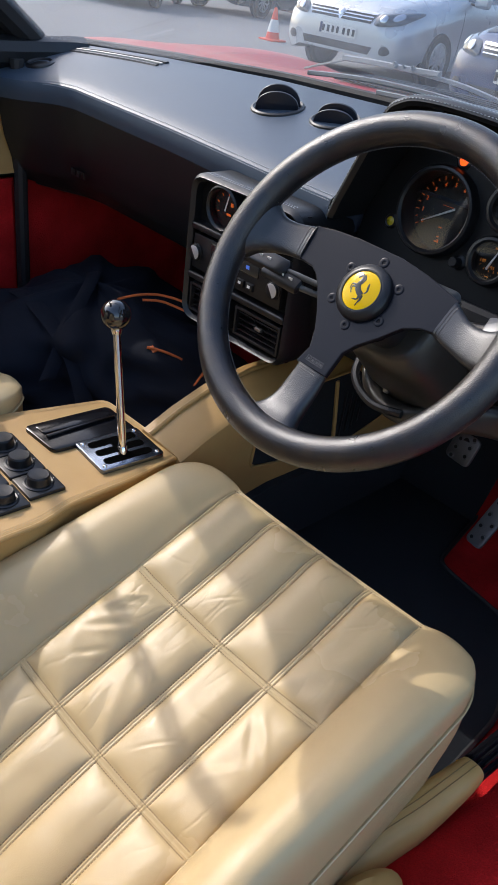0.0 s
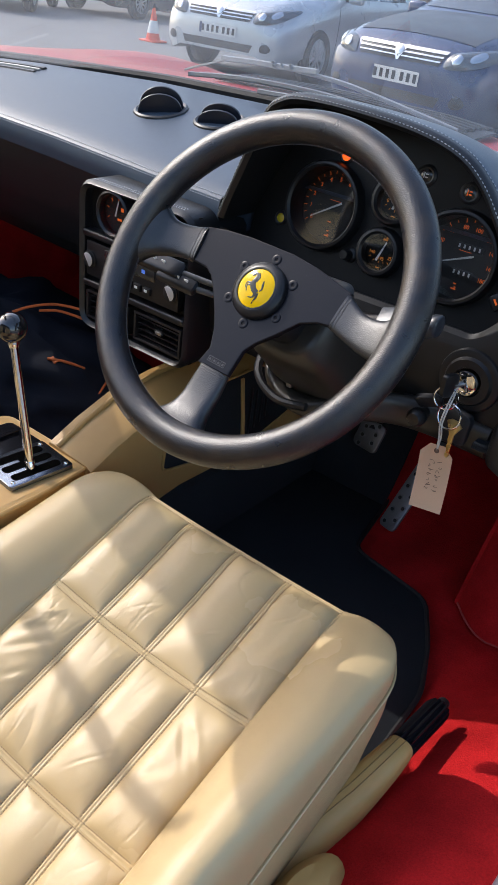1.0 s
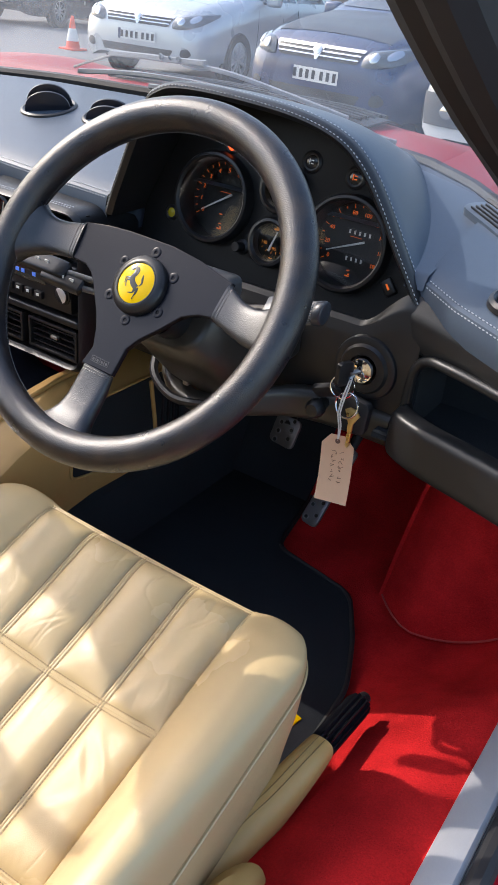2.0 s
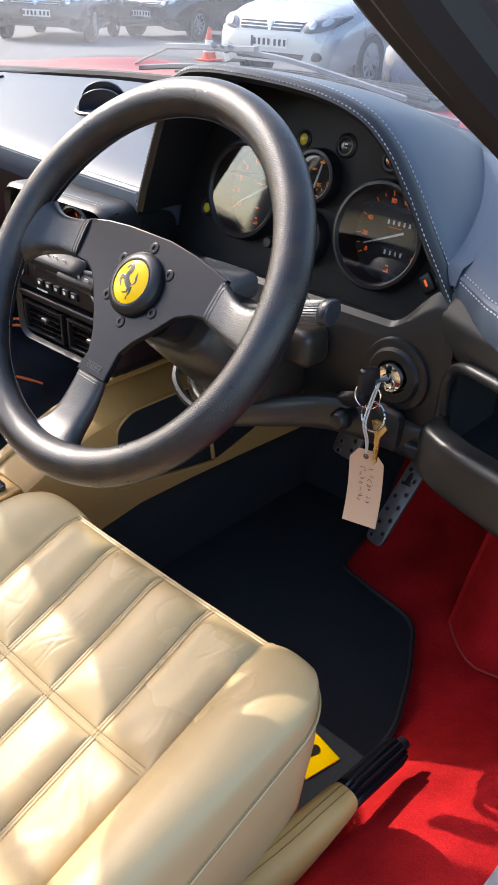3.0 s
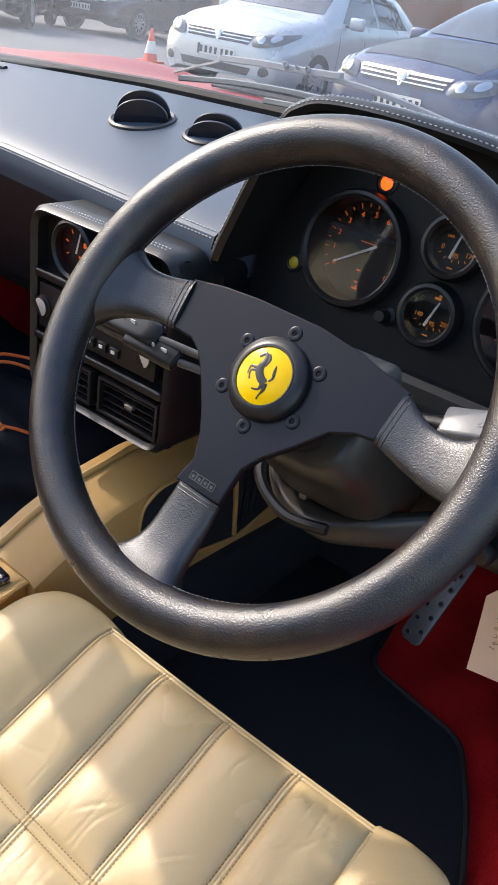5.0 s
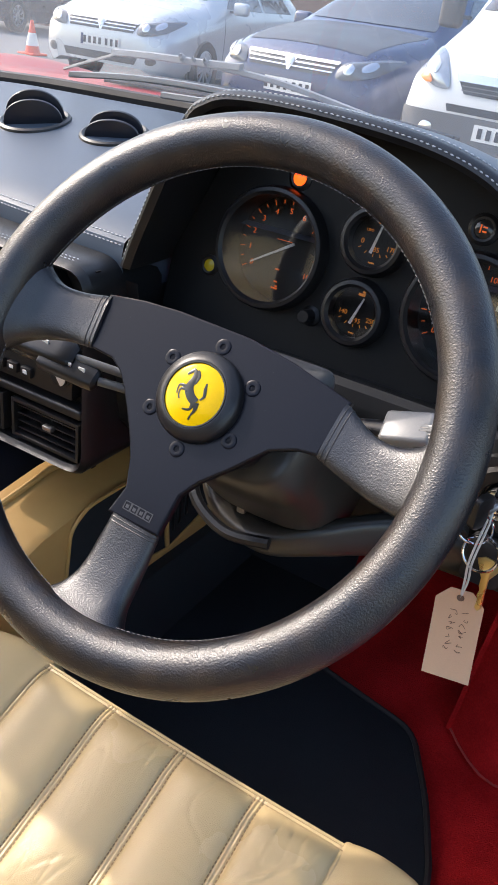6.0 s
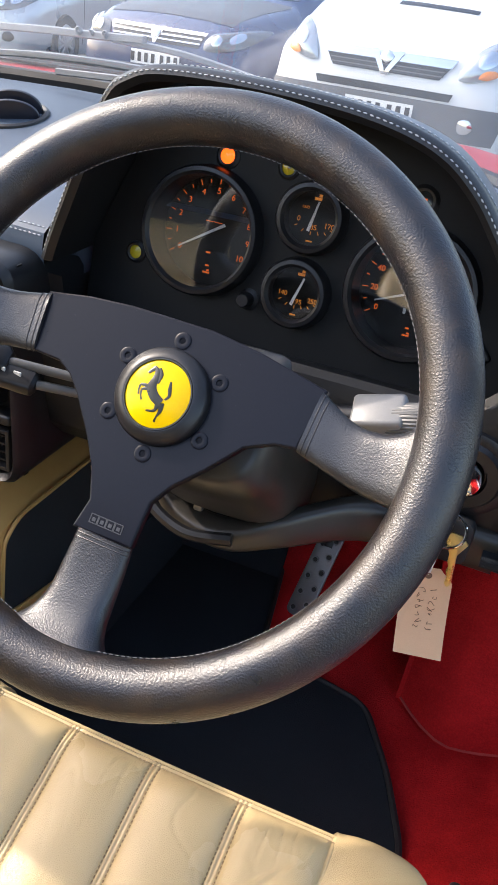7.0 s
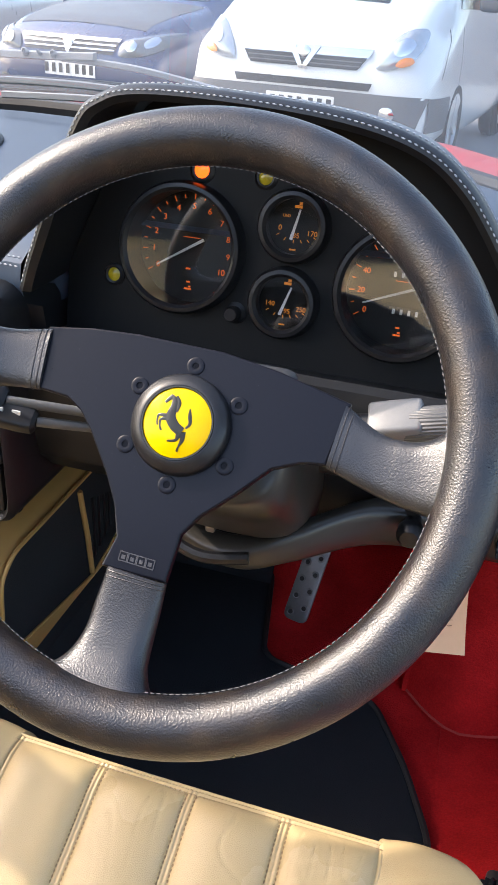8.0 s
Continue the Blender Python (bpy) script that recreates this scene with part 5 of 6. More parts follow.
part("horn_ring", lathe([(0.0205, -0.004), (0.0215, -0.0015), (0.0225, -0.0015), (0.0245, -0.0028), (0.0275, -0.0040), (0.0292, -0.0065), (0.0295, PZ - 0.0035)], 56, ring_m, False), M_PLASTIC, wheel, "black plastic horn ring", local=True)
part("badge_rim", lathe([(0.0198, -0.0035), (0.0203, -0.0010), (0.0212, -0.0010), (0.0216, -0.004)], 48, ring_m), M_BLACK_ENAMEL, wheel, local=True)
badge = part("horn_badge", lathe([(0.0003, 0.0012), (0.008, 0.0009), (0.015, -0.0001), (0.0200, -0.0018), (0.0200, -0.004)], 48, ring_m), M_YELLOW, wheel, "domed yellow enamel badge with a dark emblem", local=True)
em = []
for pts, rad in (([(-0.0062, 0.0147), (-0.0034, 0.0122), (-0.0029, 0.0081), (-0.0035, 0.0024), (0.0001, -0.0024), (0.0047, -0.0048)], (0.0008, 0.0016, 0.002, 0.003, 0.0029, 0.0027)),
                 ([(-0.0054, 0.014), (-0.0072, 0.0118), (-0.0086, 0.01)], (0.0014, 0.001, 0.0007)),
                 ([(-0.0028, 0.0142), (-0.0003, 0.0108), (-0.0005, 0.0055)], (0.001, 0.0012, 0.0005)),
                 ([(-0.005, 0.0024), (-0.0104, 0.0026), (-0.011, -0.001), (-0.0103, -0.0034)], (0.0014, 0.0008, 0.0005, 0.0005)),
                 ([(-0.0043, 0.0012), (-0.0088, 0.0001), (-0.0087, -0.0035), (-0.0074, -0.006)], (0.0013, 0.0008, 0.0005, 0.0007)),
                 ([(0.005, -0.0051), (0.0058, -0.0092), (0.0044, -0.0131), (0.0038, -0.016)], (0.0023, 0.0012, 0.0005, 0.0007)),
                 ([(0.0032, -0.0065), (0.0021, -0.01), (-0.0028, -0.0111)], (0.0016, 0.0008, 0.0005)),
                 ([(0.0065, -0.0026), (0.0084, 0.0003), (0.0074, 0.0045), (0.0066, 0.0086)], (0.0005, 0.0009, 0.0011, 0.0004))):
    pp = smooth_path([(x, y, 0) for x, y in pts], 4)
    rr = np.interp(np.linspace(0, 1, len(pp)), np.linspace(0, 1, len(rad)), rad)
    em.append(tube([HC + Vector((p.x, p.y, 0.0011 - HC.z - 0.0030 * (p.x ** 2 + p.y ** 2) / 0.0004)) for p in pp], 0.001, 8, radii=list(rr)))
emb = join(*em)
for v in emb.verts:
    rad = math.hypot(v.co.x - HC.x, v.co.y - HC.y)
    flat = 0.0011 - 0.0030 * rad * rad / 0.0004
    v.co.z = HC.z + 0.0002 + curve_at([(0.0, 0.0012), (0.008, 0.0009), (0.015, -0.0001), (0.020, -0.0018)], rad) + 0.10 * (v.co.z - flat)
part("emblem", emb, M_BLACK_ENAMEL, badge, "plain dark emblem", local=True)
for k in range(6):
    a = radians(29 + 60 * k)
    c = HC + Vector((0.035 * math.cos(a), 0.035 * math.sin(a), 0))
    b = part("bolt", lathe([(0.0052, PZ), (0.0052, PZ + 0.0006), (0.0042, PZ + 0.0010), (0.0020, PZ + 0.0006), (0.0018, PZ - 0.001), (0.0003, PZ - 0.001)], 20, Matrix.Translation((c.x, c.y, 0))), M_ANOD, wheel, local=True)
mk = Matrix.Translation((-0.0105, -0.0785, PZ)) @ Matrix.Rotation(radians(-3), 4, "Z")
marks = []
for i in range(4):
    x = -0.0083 + 0.0055 * i
    marks += [box((x, y, 0.0002), (0.0052, 0.0005, 0.0004), m=mk) for y in (-0.0026, 0.0026)] + [box((x + dx, 0, 0.0002), (0.0005, 0.0052, 0.0004), m=mk) for dx in (-0.0024, 0.0024)] + [box((x, -0.0003, 0.0002), (0.0022, 0.0022, 0.0004), m=mk)]
part("stamp", join(*marks), M_STAMP, wheel, "row of four small stamped squares", local=True)

# ---------------------------------------------------------------- steering column and stalks
column = thing("steering_column", (0, 0.09, 0.63), "black steering column shroud with control stalks", "steering column")


def col_ring(z, w, h, dy=0.0):
    return [WH @ Vector((w * math.copysign(abs(math.cos(a)) ** 0.6, math.cos(a)), dy + h * math.copysign(abs(math.sin(a)) ** 0.6, math.sin(a)), z)) for a in np.linspace(0, 6.283185, 29)[:-1]]


part("boss", loft([col_ring(-0.026, 0.036, 0.036), col_ring(-0.05, 0.030, 0.030), col_ring(-0.062, 0.030, 0.030)]), M_PLASTIC, column)
part("shroud", loft([col_ring(-0.060, 0.044, 0.035, 0.001), col_ring(-0.064, 0.052, 0.040, 0.001), col_ring(-0.11, 0.056, 0.045, -0.002), col_ring(-0.16, 0.058, 0.049, -0.006), col_ring(-0.22, 0.056, 0.049, -0.006)]), M_SHROUD, column, "moulded black shroud", sharp=60)
cowl = smooth_path([(-0.088, 0.175, 0.578), (-0.066, 0.135, 0.556), (-0.030, 0.112, 0.541), (0.012, 0.108, 0.539), (0.050, 0.124, 0.549), (0.10, 0.160, 0.556), (0.16, 0.174, 0.555), (0.205, 0.178, 0.553)], 6)
rings = []
for i, p in enumerate(cowl):
    t = i / (len(cowl) - 1)
    hh = 0.009 + 0.010 * min(1.0, max(0.0, (t - 0.35) / 0.35))
    rings.append([p + Vector((0, 0.013 * math.copysign(abs(math.cos(a)) ** 0.7, math.cos(a)), hh * math.copysign(abs(math.sin(a)) ** 0.6, math.sin(a)))) for a in np.linspace(0, 6.283185, 25)[:-1]])
part("lower_cowl", loft(rings), M_SHROUD, column, "padded lower edge of the fascia under the column", sharp=80)
part("release_knob", lathe([(0.0003, 0.020), (0.007, 0.019), (0.0105, 0.014), (0.0105, 0.006), (0.007, 0.001), (0.006, -0.02)], 24, Matrix.Translation((0.131, 0.150, 0.566)) @ Matrix.Rotation(radians(90), 4, "X")), M_PLASTIC, column, "small round release knob")
part("grab_bar", tube(smooth_path([(-0.075, 0.14, 0.590), (-0.060, 0.10, 0.560), (-0.02, 0.085, 0.545), (0.02, 0.09, 0.548)], 6), 0.005, 8), M_PLASTIC, column)
rs = part("right_stalk", rod((0.045, 0.080, 0.668), (0.134, 0.076, 0.692), 0.0070, 0.0090, 18, 0.002), M_PLASTIC, column, "black stalk with a round end")
k0, k1 = Vector((0.118, 0.0775, 0.687)), Vector((0.150, 0.0755, 0.6965))


def barrel(stations, r, ribs):
    return loft([[k0 + (k1 - k0) * t + Vector((0, r * f * (1 + ribs * math.cos(30 * a)) * math.cos(a), r * f * (1 + ribs * math.cos(30 * a)) * math.sin(a))) for a in np.linspace(0, 6.283185, 181)[:-1]] for t, f in stations])


part("end_barrel", barrel(((0, 0.9), (0.05, 1.0), (0.98, 1.0), (1.0, 0.97)), 0.0112, 0.025), M_STALK, rs, "finely ribbed grey barrel")
part("end_cap", barrel(((0.99, 0.98), (1.03, 1.06), (1.20, 1.06), (1.27, 0.98), (1.30, 0.86)), 0.0112, 0.0), M_CAP, rs, "smooth dark round end")
# block in the glare colour where the stalk's top catches the sun
pad_m = Matrix.Translation((0.1120, 0.0775, 0.6880)) @ Matrix.Rotation(radians(-17), 4, "Y") @ Matrix.Rotation(radians(32), 4, "X")
part("stalk_pad", box((0, 0, 0), (0.034, 0.024, 0.017), 0.003, 3, pad_m), M_GLARE_STALK, rs, "black stalk face painted pale grey for sun glare")
part("shroud_top", box((0.004, 0.098, 0.6815), (0.074, 0.044, 0.026), 0.009, 4), M_STALK, column, "grained top of the shroud")
part("shroud_wing", box((0.066, 0.156, 0.620), (0.044, 0.040, 0.040), 0.012, 4), M_SHROUD, column)
for c, s in (((0.026, 0.104, 0.580), (0.012, 0.010, 0.010)), ((0.004, 0.102, 0.566), (0.022, 0.008, 0.006)), ((-0.014, 0.104, 0.560), (0.008, 0.010, 0.008))):
    part("bracket", box(c, s, 0.002, 2), M_STEEL, column, "bare metal bracket under the shroud")
for (a, b, c, w, lab) in (((-0.045, 0.085, 0.650), (-0.150, 0.058, 0.660), (-0.226, 0.046, 0.668), 0.0115, "flat black light stalk with pale symbols"), ((-0.045, 0.090, 0.638), (-0.128, 0.058, 0.648), (-0.178, 0.048, 0.656), 0.0095, "flat black indicator stalk with arrows")):
    st = part("left_stalk", rod(a, b, 0.0032, 0.0036, 14), M_STALK, column, lab)
    d = (Vector(c) - Vector(b)).normalized()
    sd = d.cross(Vector((0, -0.55, 0.83))).normalized()
    nn = sd.cross(d)
    rings = [[Vector(b).lerp(Vector(c), t) + sd * w * k * math.copysign(abs(math.cos(q)) ** 0.5, math.cos(q)) + nn * 0.0065 * k * math.copysign(abs(math.sin(q)) ** 0.5, math.sin(q)) for q in np.linspace(0, 6.283185, 21)[:-1]] for t, k in ((0, 0.6), (0.05, 0.95), (0.2, 1), (0.9, 1), (0.97, 0.92), (1, 0.6))]
    part("paddle", loft(rings), M_PLASTIC, st)
    mid = Vector(b).lerp(Vector(c), 0.5) - nn * 0.0068 * (1 if nn.y > 0 else -1)
    part("symbols", join(*[box(mid + d * k, (0.006, 0.0012, 0.003)) for k in (-0.012, 0.0, 0.012)]), M_MARK_WHITE, st)

# ---------------------------------------------------------------- ignition and keys
lock_at = Matrix.Translation((0.167, 0.172, 0.616)) @ Matrix.Rotation(radians(90), 4, "X")
lock = thing("ignition_lock", (0.167, 0.172, 0.616), "round black ignition lock with a chrome barrel", "ignition lock")
part("surround", lathe([(0.0150, 0.004), (0.0165, 0.010), (0.0250, 0.0105), (0.0275, 0.0065), (0.0310, 0.0065), (0.0345, 0.005), (0.037, -0.002), (0.0375, -0.010)], 40, lock_at), M_PLASTIC, lock)
part("barrel", lathe([(0.0003, 0.016), (0.009, 0.016), (0.0130, 0.015), (0.0140, 0.012), (0.0140, 0.002)], 32, lock_at), M_CHROME, lock, "chrome key barrel")
part("key_slot", box((0, 0, 0.0165), (0.002, 0.010, 0.001), m=lock_at), M_DIAL, lock)
keys = thing("bunch_of_keys", (0.163, 0.140, 0.60), "keys on steel rings with a buff card tag on string", "keys")
part("key_head", plate(rounded([(-0.010, -0.012), (0.010, -0.012), (0.010, 0.014), (-0.010, 0.014)], 0.006), -0.003, 0.003, 0.001, Matrix.Translation((0.159, 0.138, 0.616)) @ Matrix.Rotation(radians(70), 4, "Z") @ Matrix.Rotation(radians(90), 4, "X")), M_PLASTIC, keys, "black plastic key head in the lock")
part("key_shank", rod((0.162, 0.142, 0.616), (0.167, 0.162, 0.616), 0.003, 0.003, 12), M_STEEL, keys)


def ring(c, r, nrm, wire, mat, name):
    rot = Vector(nrm).to_track_quat("Z", "Y").to_matrix().to_4x4()
    return part(name, tube([Matrix.Translation(c) @ rot @ Vector((r * math.cos(a), r * math.sin(a), 0)) for a in np.linspace(0, 6.283185, 49)[:-1]], wire, 8, True), mat, keys)


ring((0.158, 0.140, 0.601), 0.0125, (0.25, -1, 0.1), 0.0010, M_CHROME, "split_ring")
ring((0.167, 0.139, 0.583), 0.0135, (-0.15, -1, 0.25), 0.0012, M_CHROME, "split_ring")
fob = part("key_fob", plate(rounded([(-0.016, -0.022), (0.016, -0.022), (0.018, 0.016), (-0.014, 0.020)], 0.008), -0.005, 0.005, 0.002, Matrix.Translation((0.168, 0.160, 0.566)) @ Matrix.Rotation(radians(90), 4, "X")), M_RUBBER, keys, "black rubber fob")
part("spare_key_head", _lean(plate(rounded([(-0.016, -0.009), (0.014, -0.010), (0.016, 0.009), (-0.014, 0.010)], 0.007), -0.003, 0.003, 0.001), Matrix.Translation((0.138, 0.146, 0.588)) @ Matrix.Rotation(radians(90), 4, "X") @ Matrix.Rotation(radians(22), 4, "Z") @ Matrix.Rotation(radians(40), 4, "X")), M_RUBBER, keys, "black plastic-headed spare key")
bk = Matrix.Translation((0.175, 0.138, 0.569)) @ Matrix.Rotation(radians(80), 4, "X") @ Matrix.Rotation(radians(4), 4, "Z")
brass = part("brass_key", plate([(-0.0085, 0.010), (-0.003, 0.013), (0.004, 0.012), (0.0095, 0.006), (0.003, -0.004), (0.0028, -0.028), (0.0005, -0.031), (-0.0022, -0.028), (-0.0014, -0.022), (-0.0026, -0.018), (-0.0016, -0.014), (-0.0028, -0.010), (-0.0026, -0.004)], -0.001, 0.001, 0.0003, bk), M_BRASS, keys, "worn brass key")
# card tag with its string
tag_o = Vector((0.165, 0.141, 0.505))
tx, tu = Vector((0.97, 0.20, 0.08)).normalized(), Vector((-0.06, 0.19, 0.98)).normalized()
tn = tx.cross(tu)
tu = tn.cross(tx).normalized()
TG = Matrix(((tx.x, tu.x, tn.x, tag_o.x), (tx.y, tu.y, tn.y, tag_o.y), (tx.z, tu.z, tn.z, tag_o.z), (0, 0, 0, 1)))


def bent(bm):
    for v in bm.verts:
        v.co.z += 0.006 * (v.co.y / 0.04) ** 2 + 0.002 * v.co.x / 0.02
    bm.transform(TG)
    return bm


W2, HT = 0.0185, 0.0385
tag_bm = bmesh.new()
g = []
for j in range(13):
    row = []
    for k in (-1.0, -0.72, -0.45, 0.0, 0.45, 0.72, 1.0):
        topv = HT - 0.012 * max(0.0, abs(k) - 0.45) / 0.55
        row.append(tag_bm.verts.new((W2 * k, -HT + (topv + HT) * j / 12, 0)))
    g.append(row)
for j in range(12):
    for i in range(6):
        tag_bm.faces.new((g[j][i], g[j][i + 1], g[j + 1][i + 1], g[j + 1][i]))
tag_bm.normal_update()
bmesh.ops.solidify(tag_bm, geom=tag_bm.faces[:], thickness=0.0007)
card = part("tag", bent(tag_bm), M_PAPER, keys, "buff card luggage tag")
part("eyelet", bent(lathe([(0.0012, 0.001), (0.0026, 0.0014), (0.0030, 0.0009)], 16, Matrix.Translation((0, HT - 0.007, 0.0003)))), M_INK, card)
rw = random.Random(5)
strokes = []
for x0, n in ((0.006, 7), (-0.003, 7)):
    for i in range(n):
        y = 0.018 - 0.0055 * i
        pts = [(x0 + rw.uniform(-0.003, 0.003), y + rw.uniform(-0.002, 0.002), 0.0011) for _ in range(4)]
        strokes.append(tube(smooth_path(pts, 4), 0.00022, 4))
part("scribble", bent(join(*strokes)), M_INK, card, "illegible pen strokes", kind="stuff")
hole = TG @ Vector((0, HT - 0.007, 0.004))
for off in (-0.0012, 0.0012):
    part("string", tube(smooth_path([hole, hole + Vector((0.001 + off, -0.004, 0.020)), (0.163 + off, 0.132, 0.578), (0.165 + off, 0.140, 0.606), (0.165, 0.148, 0.617)], 6), 0.0009, 6), M_STRING, keys, "thin white string")

# ---------------------------------------------------------------- handbrake
hb = thing("handbrake", (0.23, -0.10, 0.13), "handbrake with ribbed black grip and stitched tan leather sleeve", "handbrake")
g0, g1 = Vector((0.253, 0.026, 0.226)), Vector((0.259, 0.116, 0.228))
flutes = []
for t in np.linspace(0, 1, 12):
    c = g0.lerp(g1, t)
    rr = 0.0145 * (0.90 if t < 0.04 else 0.86 if t > 0.97 else 1.0)
    flutes.append([c + Vector((rr * (1 + 0.10 * math.cos(14 * a)) * math.cos(a), 0, rr * (1 + 0.10 * math.cos(14 * a)) * math.sin(a))) for a in np.linspace(0, 6.283185, 113)[:-1]])
part("grip", loft(flutes), M_GLOSS, hb, "fluted black plastic grip", sharp=25)
part("button", rod(g1 - Vector((0, 0.003, 0)), g1 + Vector((0.0005, 0.013, 0.0)), 0.0085, 0.0075, 20, 0.002), M_PLASTIC, hb)
sl = smooth_path([(0.2535, 0.032, 0.226), (0.250, 0.0, 0.219), (0.240, -0.045, 0.197), (0.226, -0.09, 0.172), (0.214, -0.15, 0.145), (0.206, -0.22, 0.128)], 6)
rings = []
for i, p in enumerate(sl):
    t = i / (len(sl) - 1)
    w, h = 0.0155 + 0.016 * t, 0.0155 + 0.024 * t
    rings.append([p + Vector((w * math.copysign(abs(math.cos(a)) ** 0.75, math.cos(a)), 0, h * math.copysign(abs(math.sin(a)) ** 0.75, math.sin(a)))) for a in np.linspace(0, 6.283185, 29)[:-1]])
sleeve = part("sleeve", loft(rings), M_SLEEVE, hb, "tan leather sleeve", sharp=60)
for dx in (-0.004, 0.004):
    part("sleeve_stitching", stitches([p + Vector((dx, -0.0005, 0.0160 + 0.0245 * i / (len(sl) - 1) - 0.0004)) for i, p in enumerate(sl)], 0.0032, 0.85, 0.0006), M_BROWN_THREAD, sleeve, kind="stuff")
part("base_cover", _lean(lathe([(0.0003, 0.075), (0.020, 0.072), (0.034, 0.055), (0.040, 0.02), (0.042, 0.0)], 28), Matrix.Translation((0.268, -0.175, 0.145)) @ Matrix.Diagonal((0.85, 1.9, 1.0, 1))), M_SLEEVE, hb, "rounded tan leather cover")

# ---------------------------------------------------------------- pedals
def pedal(name, a, b, w, label, holes, arm_to):
    """A drilled metal pad from a (foot) to b (top)."""
    a, b = Vector(a), Vector(b)
    u = (b - a).normalized()
    x = Vector((0.98, -0.05, 0.12))
    x = (x - u * x.dot(u)).normalized()
    n = x.cross(u)
    if n.y > 0:
        n = -n
        x = -x
    m = Matrix(((x.x, u.x, n.x, a.x), (x.y, u.y, n.y, a.y), (x.z, u.z, n.z, a.z), (0, 0, 0, 1)))
    L = (b - a).length
    ped = thing(name, a, label, "pedal")
    part("pad", plate(rounded([(-w, 0), (w, 0), (w, L), (-w, L)], 0.010), -0.005, 0.0, 0.0012, m), M_ALU, ped)
    for i in range(holes):
        for k in (-1, 1):
            yy = L * (i + 0.6) / (holes + 0.2) + (0.006 if k > 0 else -0.004)
            dm = m @ Matrix.Translation((k * w * 0.48, yy, 0))
            dimple = part("dimple", lathe([(0.0052, 0.0002), (0.0044, 0.0012), (0.0034, 0.0010), (0.0031, 0.0003)], 14, dm), M_ALU, ped)
            part("hole", lathe([(0.0003, 0.00045), (0.0032, 0.00045), (0.0033, 0.0002)], 12, dm), M_DIAL, dimple)
    part("arm", rod(a.lerp(b, 0.7) - n * 0.004, Vector(arm_to), 0.008, 0.010, 12), M_RUBBER, ped)
    return ped


pedal("accelerator_pedal", (-0.006, 0.446, 0.180), (0.014, 0.525, 0.300), 0.0165, "drilled aluminium accelerator pedal", 6, (0.02, 0.66, 0.42))
pedal("brake_pedal", (-0.082, 0.455, 0.298), (-0.078, 0.474, 0.343), 0.024, "drilled aluminium brake pedal", 3, (-0.085, 0.66, 0.46))

# ---------------------------------------------------------------- bag in the passenger footwell
bag = thing("backpack", (-0.75, 0.22, 0.13), "dark navy nylon backpack slumped in the footwell, orange cords", "backpack")


def bag_surface(u, v):
    a, b = 2 * math.pi * u, math.pi * v
    r = 1 + 0.16 * math.sin(3 * a + 1.1) * math.sin(b) + 0.10 * math.sin(5 * b + 2 * a) + 0.07 * math.sin(9 * a - 4 * b)
    n = noise.noise(Vector((3.1 * math.cos(a), 3.1 * math.sin(a), 4.0 * math.cos(b)))) * 0.22 + 1
    return Vector((-0.70 + 0.27 * r * n * math.sin(b) * math.cos(a), 0.18 + 0.24 * r * n * math.sin(b) * math.sin(a), 0.285 + 0.135 * math.cos(b) * (0.6 + 0.4 * r * n)))


part("body", sheet(bag_surface, 64, 36), M_CLOTH, bag, "crumpled nylon body", sharp=80)
for pts in ([(-0.625, 0.170, 0.425), (-0.612, 0.20, 0.432), (-0.594, 0.238, 0.432), (-0.548, 0.268, 0.425), (-0.50, 0.28, 0.40)], [(-0.60, 0.205, 0.427), (-0.58, 0.235, 0.425), (-0.535, 0.262, 0.415)],
            [(-0.462, 0.135, 0.345), (-0.458, 0.160, 0.343), (-0.480, 0.207, 0.345)], [(-0.420, 0.150, 0.325), (-0.425, 0.185, 0.35), (-0.452, 0.233, 0.355)], [(-0.505, 0.145, 0.392), (-0.485, 0.165, 0.388), (-0.468, 0.19, 0.375)]):
    part("cord", tube(smooth_path(pts, 6), 0.0024, 8), M_CORD, bag, "braided orange cord")
part("zip_tab", plate([(-0.012, -0.004), (0.010, -0.012), (0.014, 0.006), (0.0, 0.010)], 0, 0.003, 0.001, Matrix.Translation((-0.505, 0.150, 0.385)) @ Matrix.Rotation(radians(35), 4, "X")), M_CORD, bag, "orange zip tab")
for pts in ([(-0.92, 0.10, 0.30), (-0.82, 0.08, 0.385), (-0.70, 0.06, 0.405), (-0.58, 0.05, 0.37), (-0.50, 0.03, 0.30)], [(-0.86, 0.25, 0.36), (-0.74, 0.20, 0.425), (-0.64, 0.10, 0.415), (-0.57, 0.0, 0.34)]):
    part("strap", loft([[p + Vector((0, 0.016 * c, 0.0025 * s)) for c, s in ((-1, 0), (-0.6, 1), (0.6, 1), (1, 0), (0.6, -1), (-0.6, -1))] for p in smooth_path(pts, 6)]), M_CLOTH, bag, "flat webbing strap")

# ---------------------------------------------------------------- wipers
wiper = thing("windscreen_wipers", (-0.32, 0.46, 0.80), "dark grey windscreen wipers parked low on the glass", "wiper")
# Dark wiper grey made paler, with the windscreen haze in its colour.
M_WIPER = material("hazed_wiper_grey", (0.26, 0.265, 0.275), 0.45, var=0.15, big=20, fine=200)


def flat_bar(pts, w, h):
    """A flat bar along points, w deep and h high."""
    p = smooth_path(pts, 5)
    return loft([[q + Vector((0, 0.62 * w * c, 0.62 * h * s)) for c, s in ((-1, -0.6), (-0.8, 0.8), (0.8, 1), (1, -0.4), (0, -1))] for q in p])


part("arm", flat_bar([(-0.540, 0.462, 0.806), (-0.500, 0.452, 0.818), (-0.445, 0.442, 0.834), (-0.440, 0.440, 0.837)], 0.004, 0.003), M_WIPER, wiper)
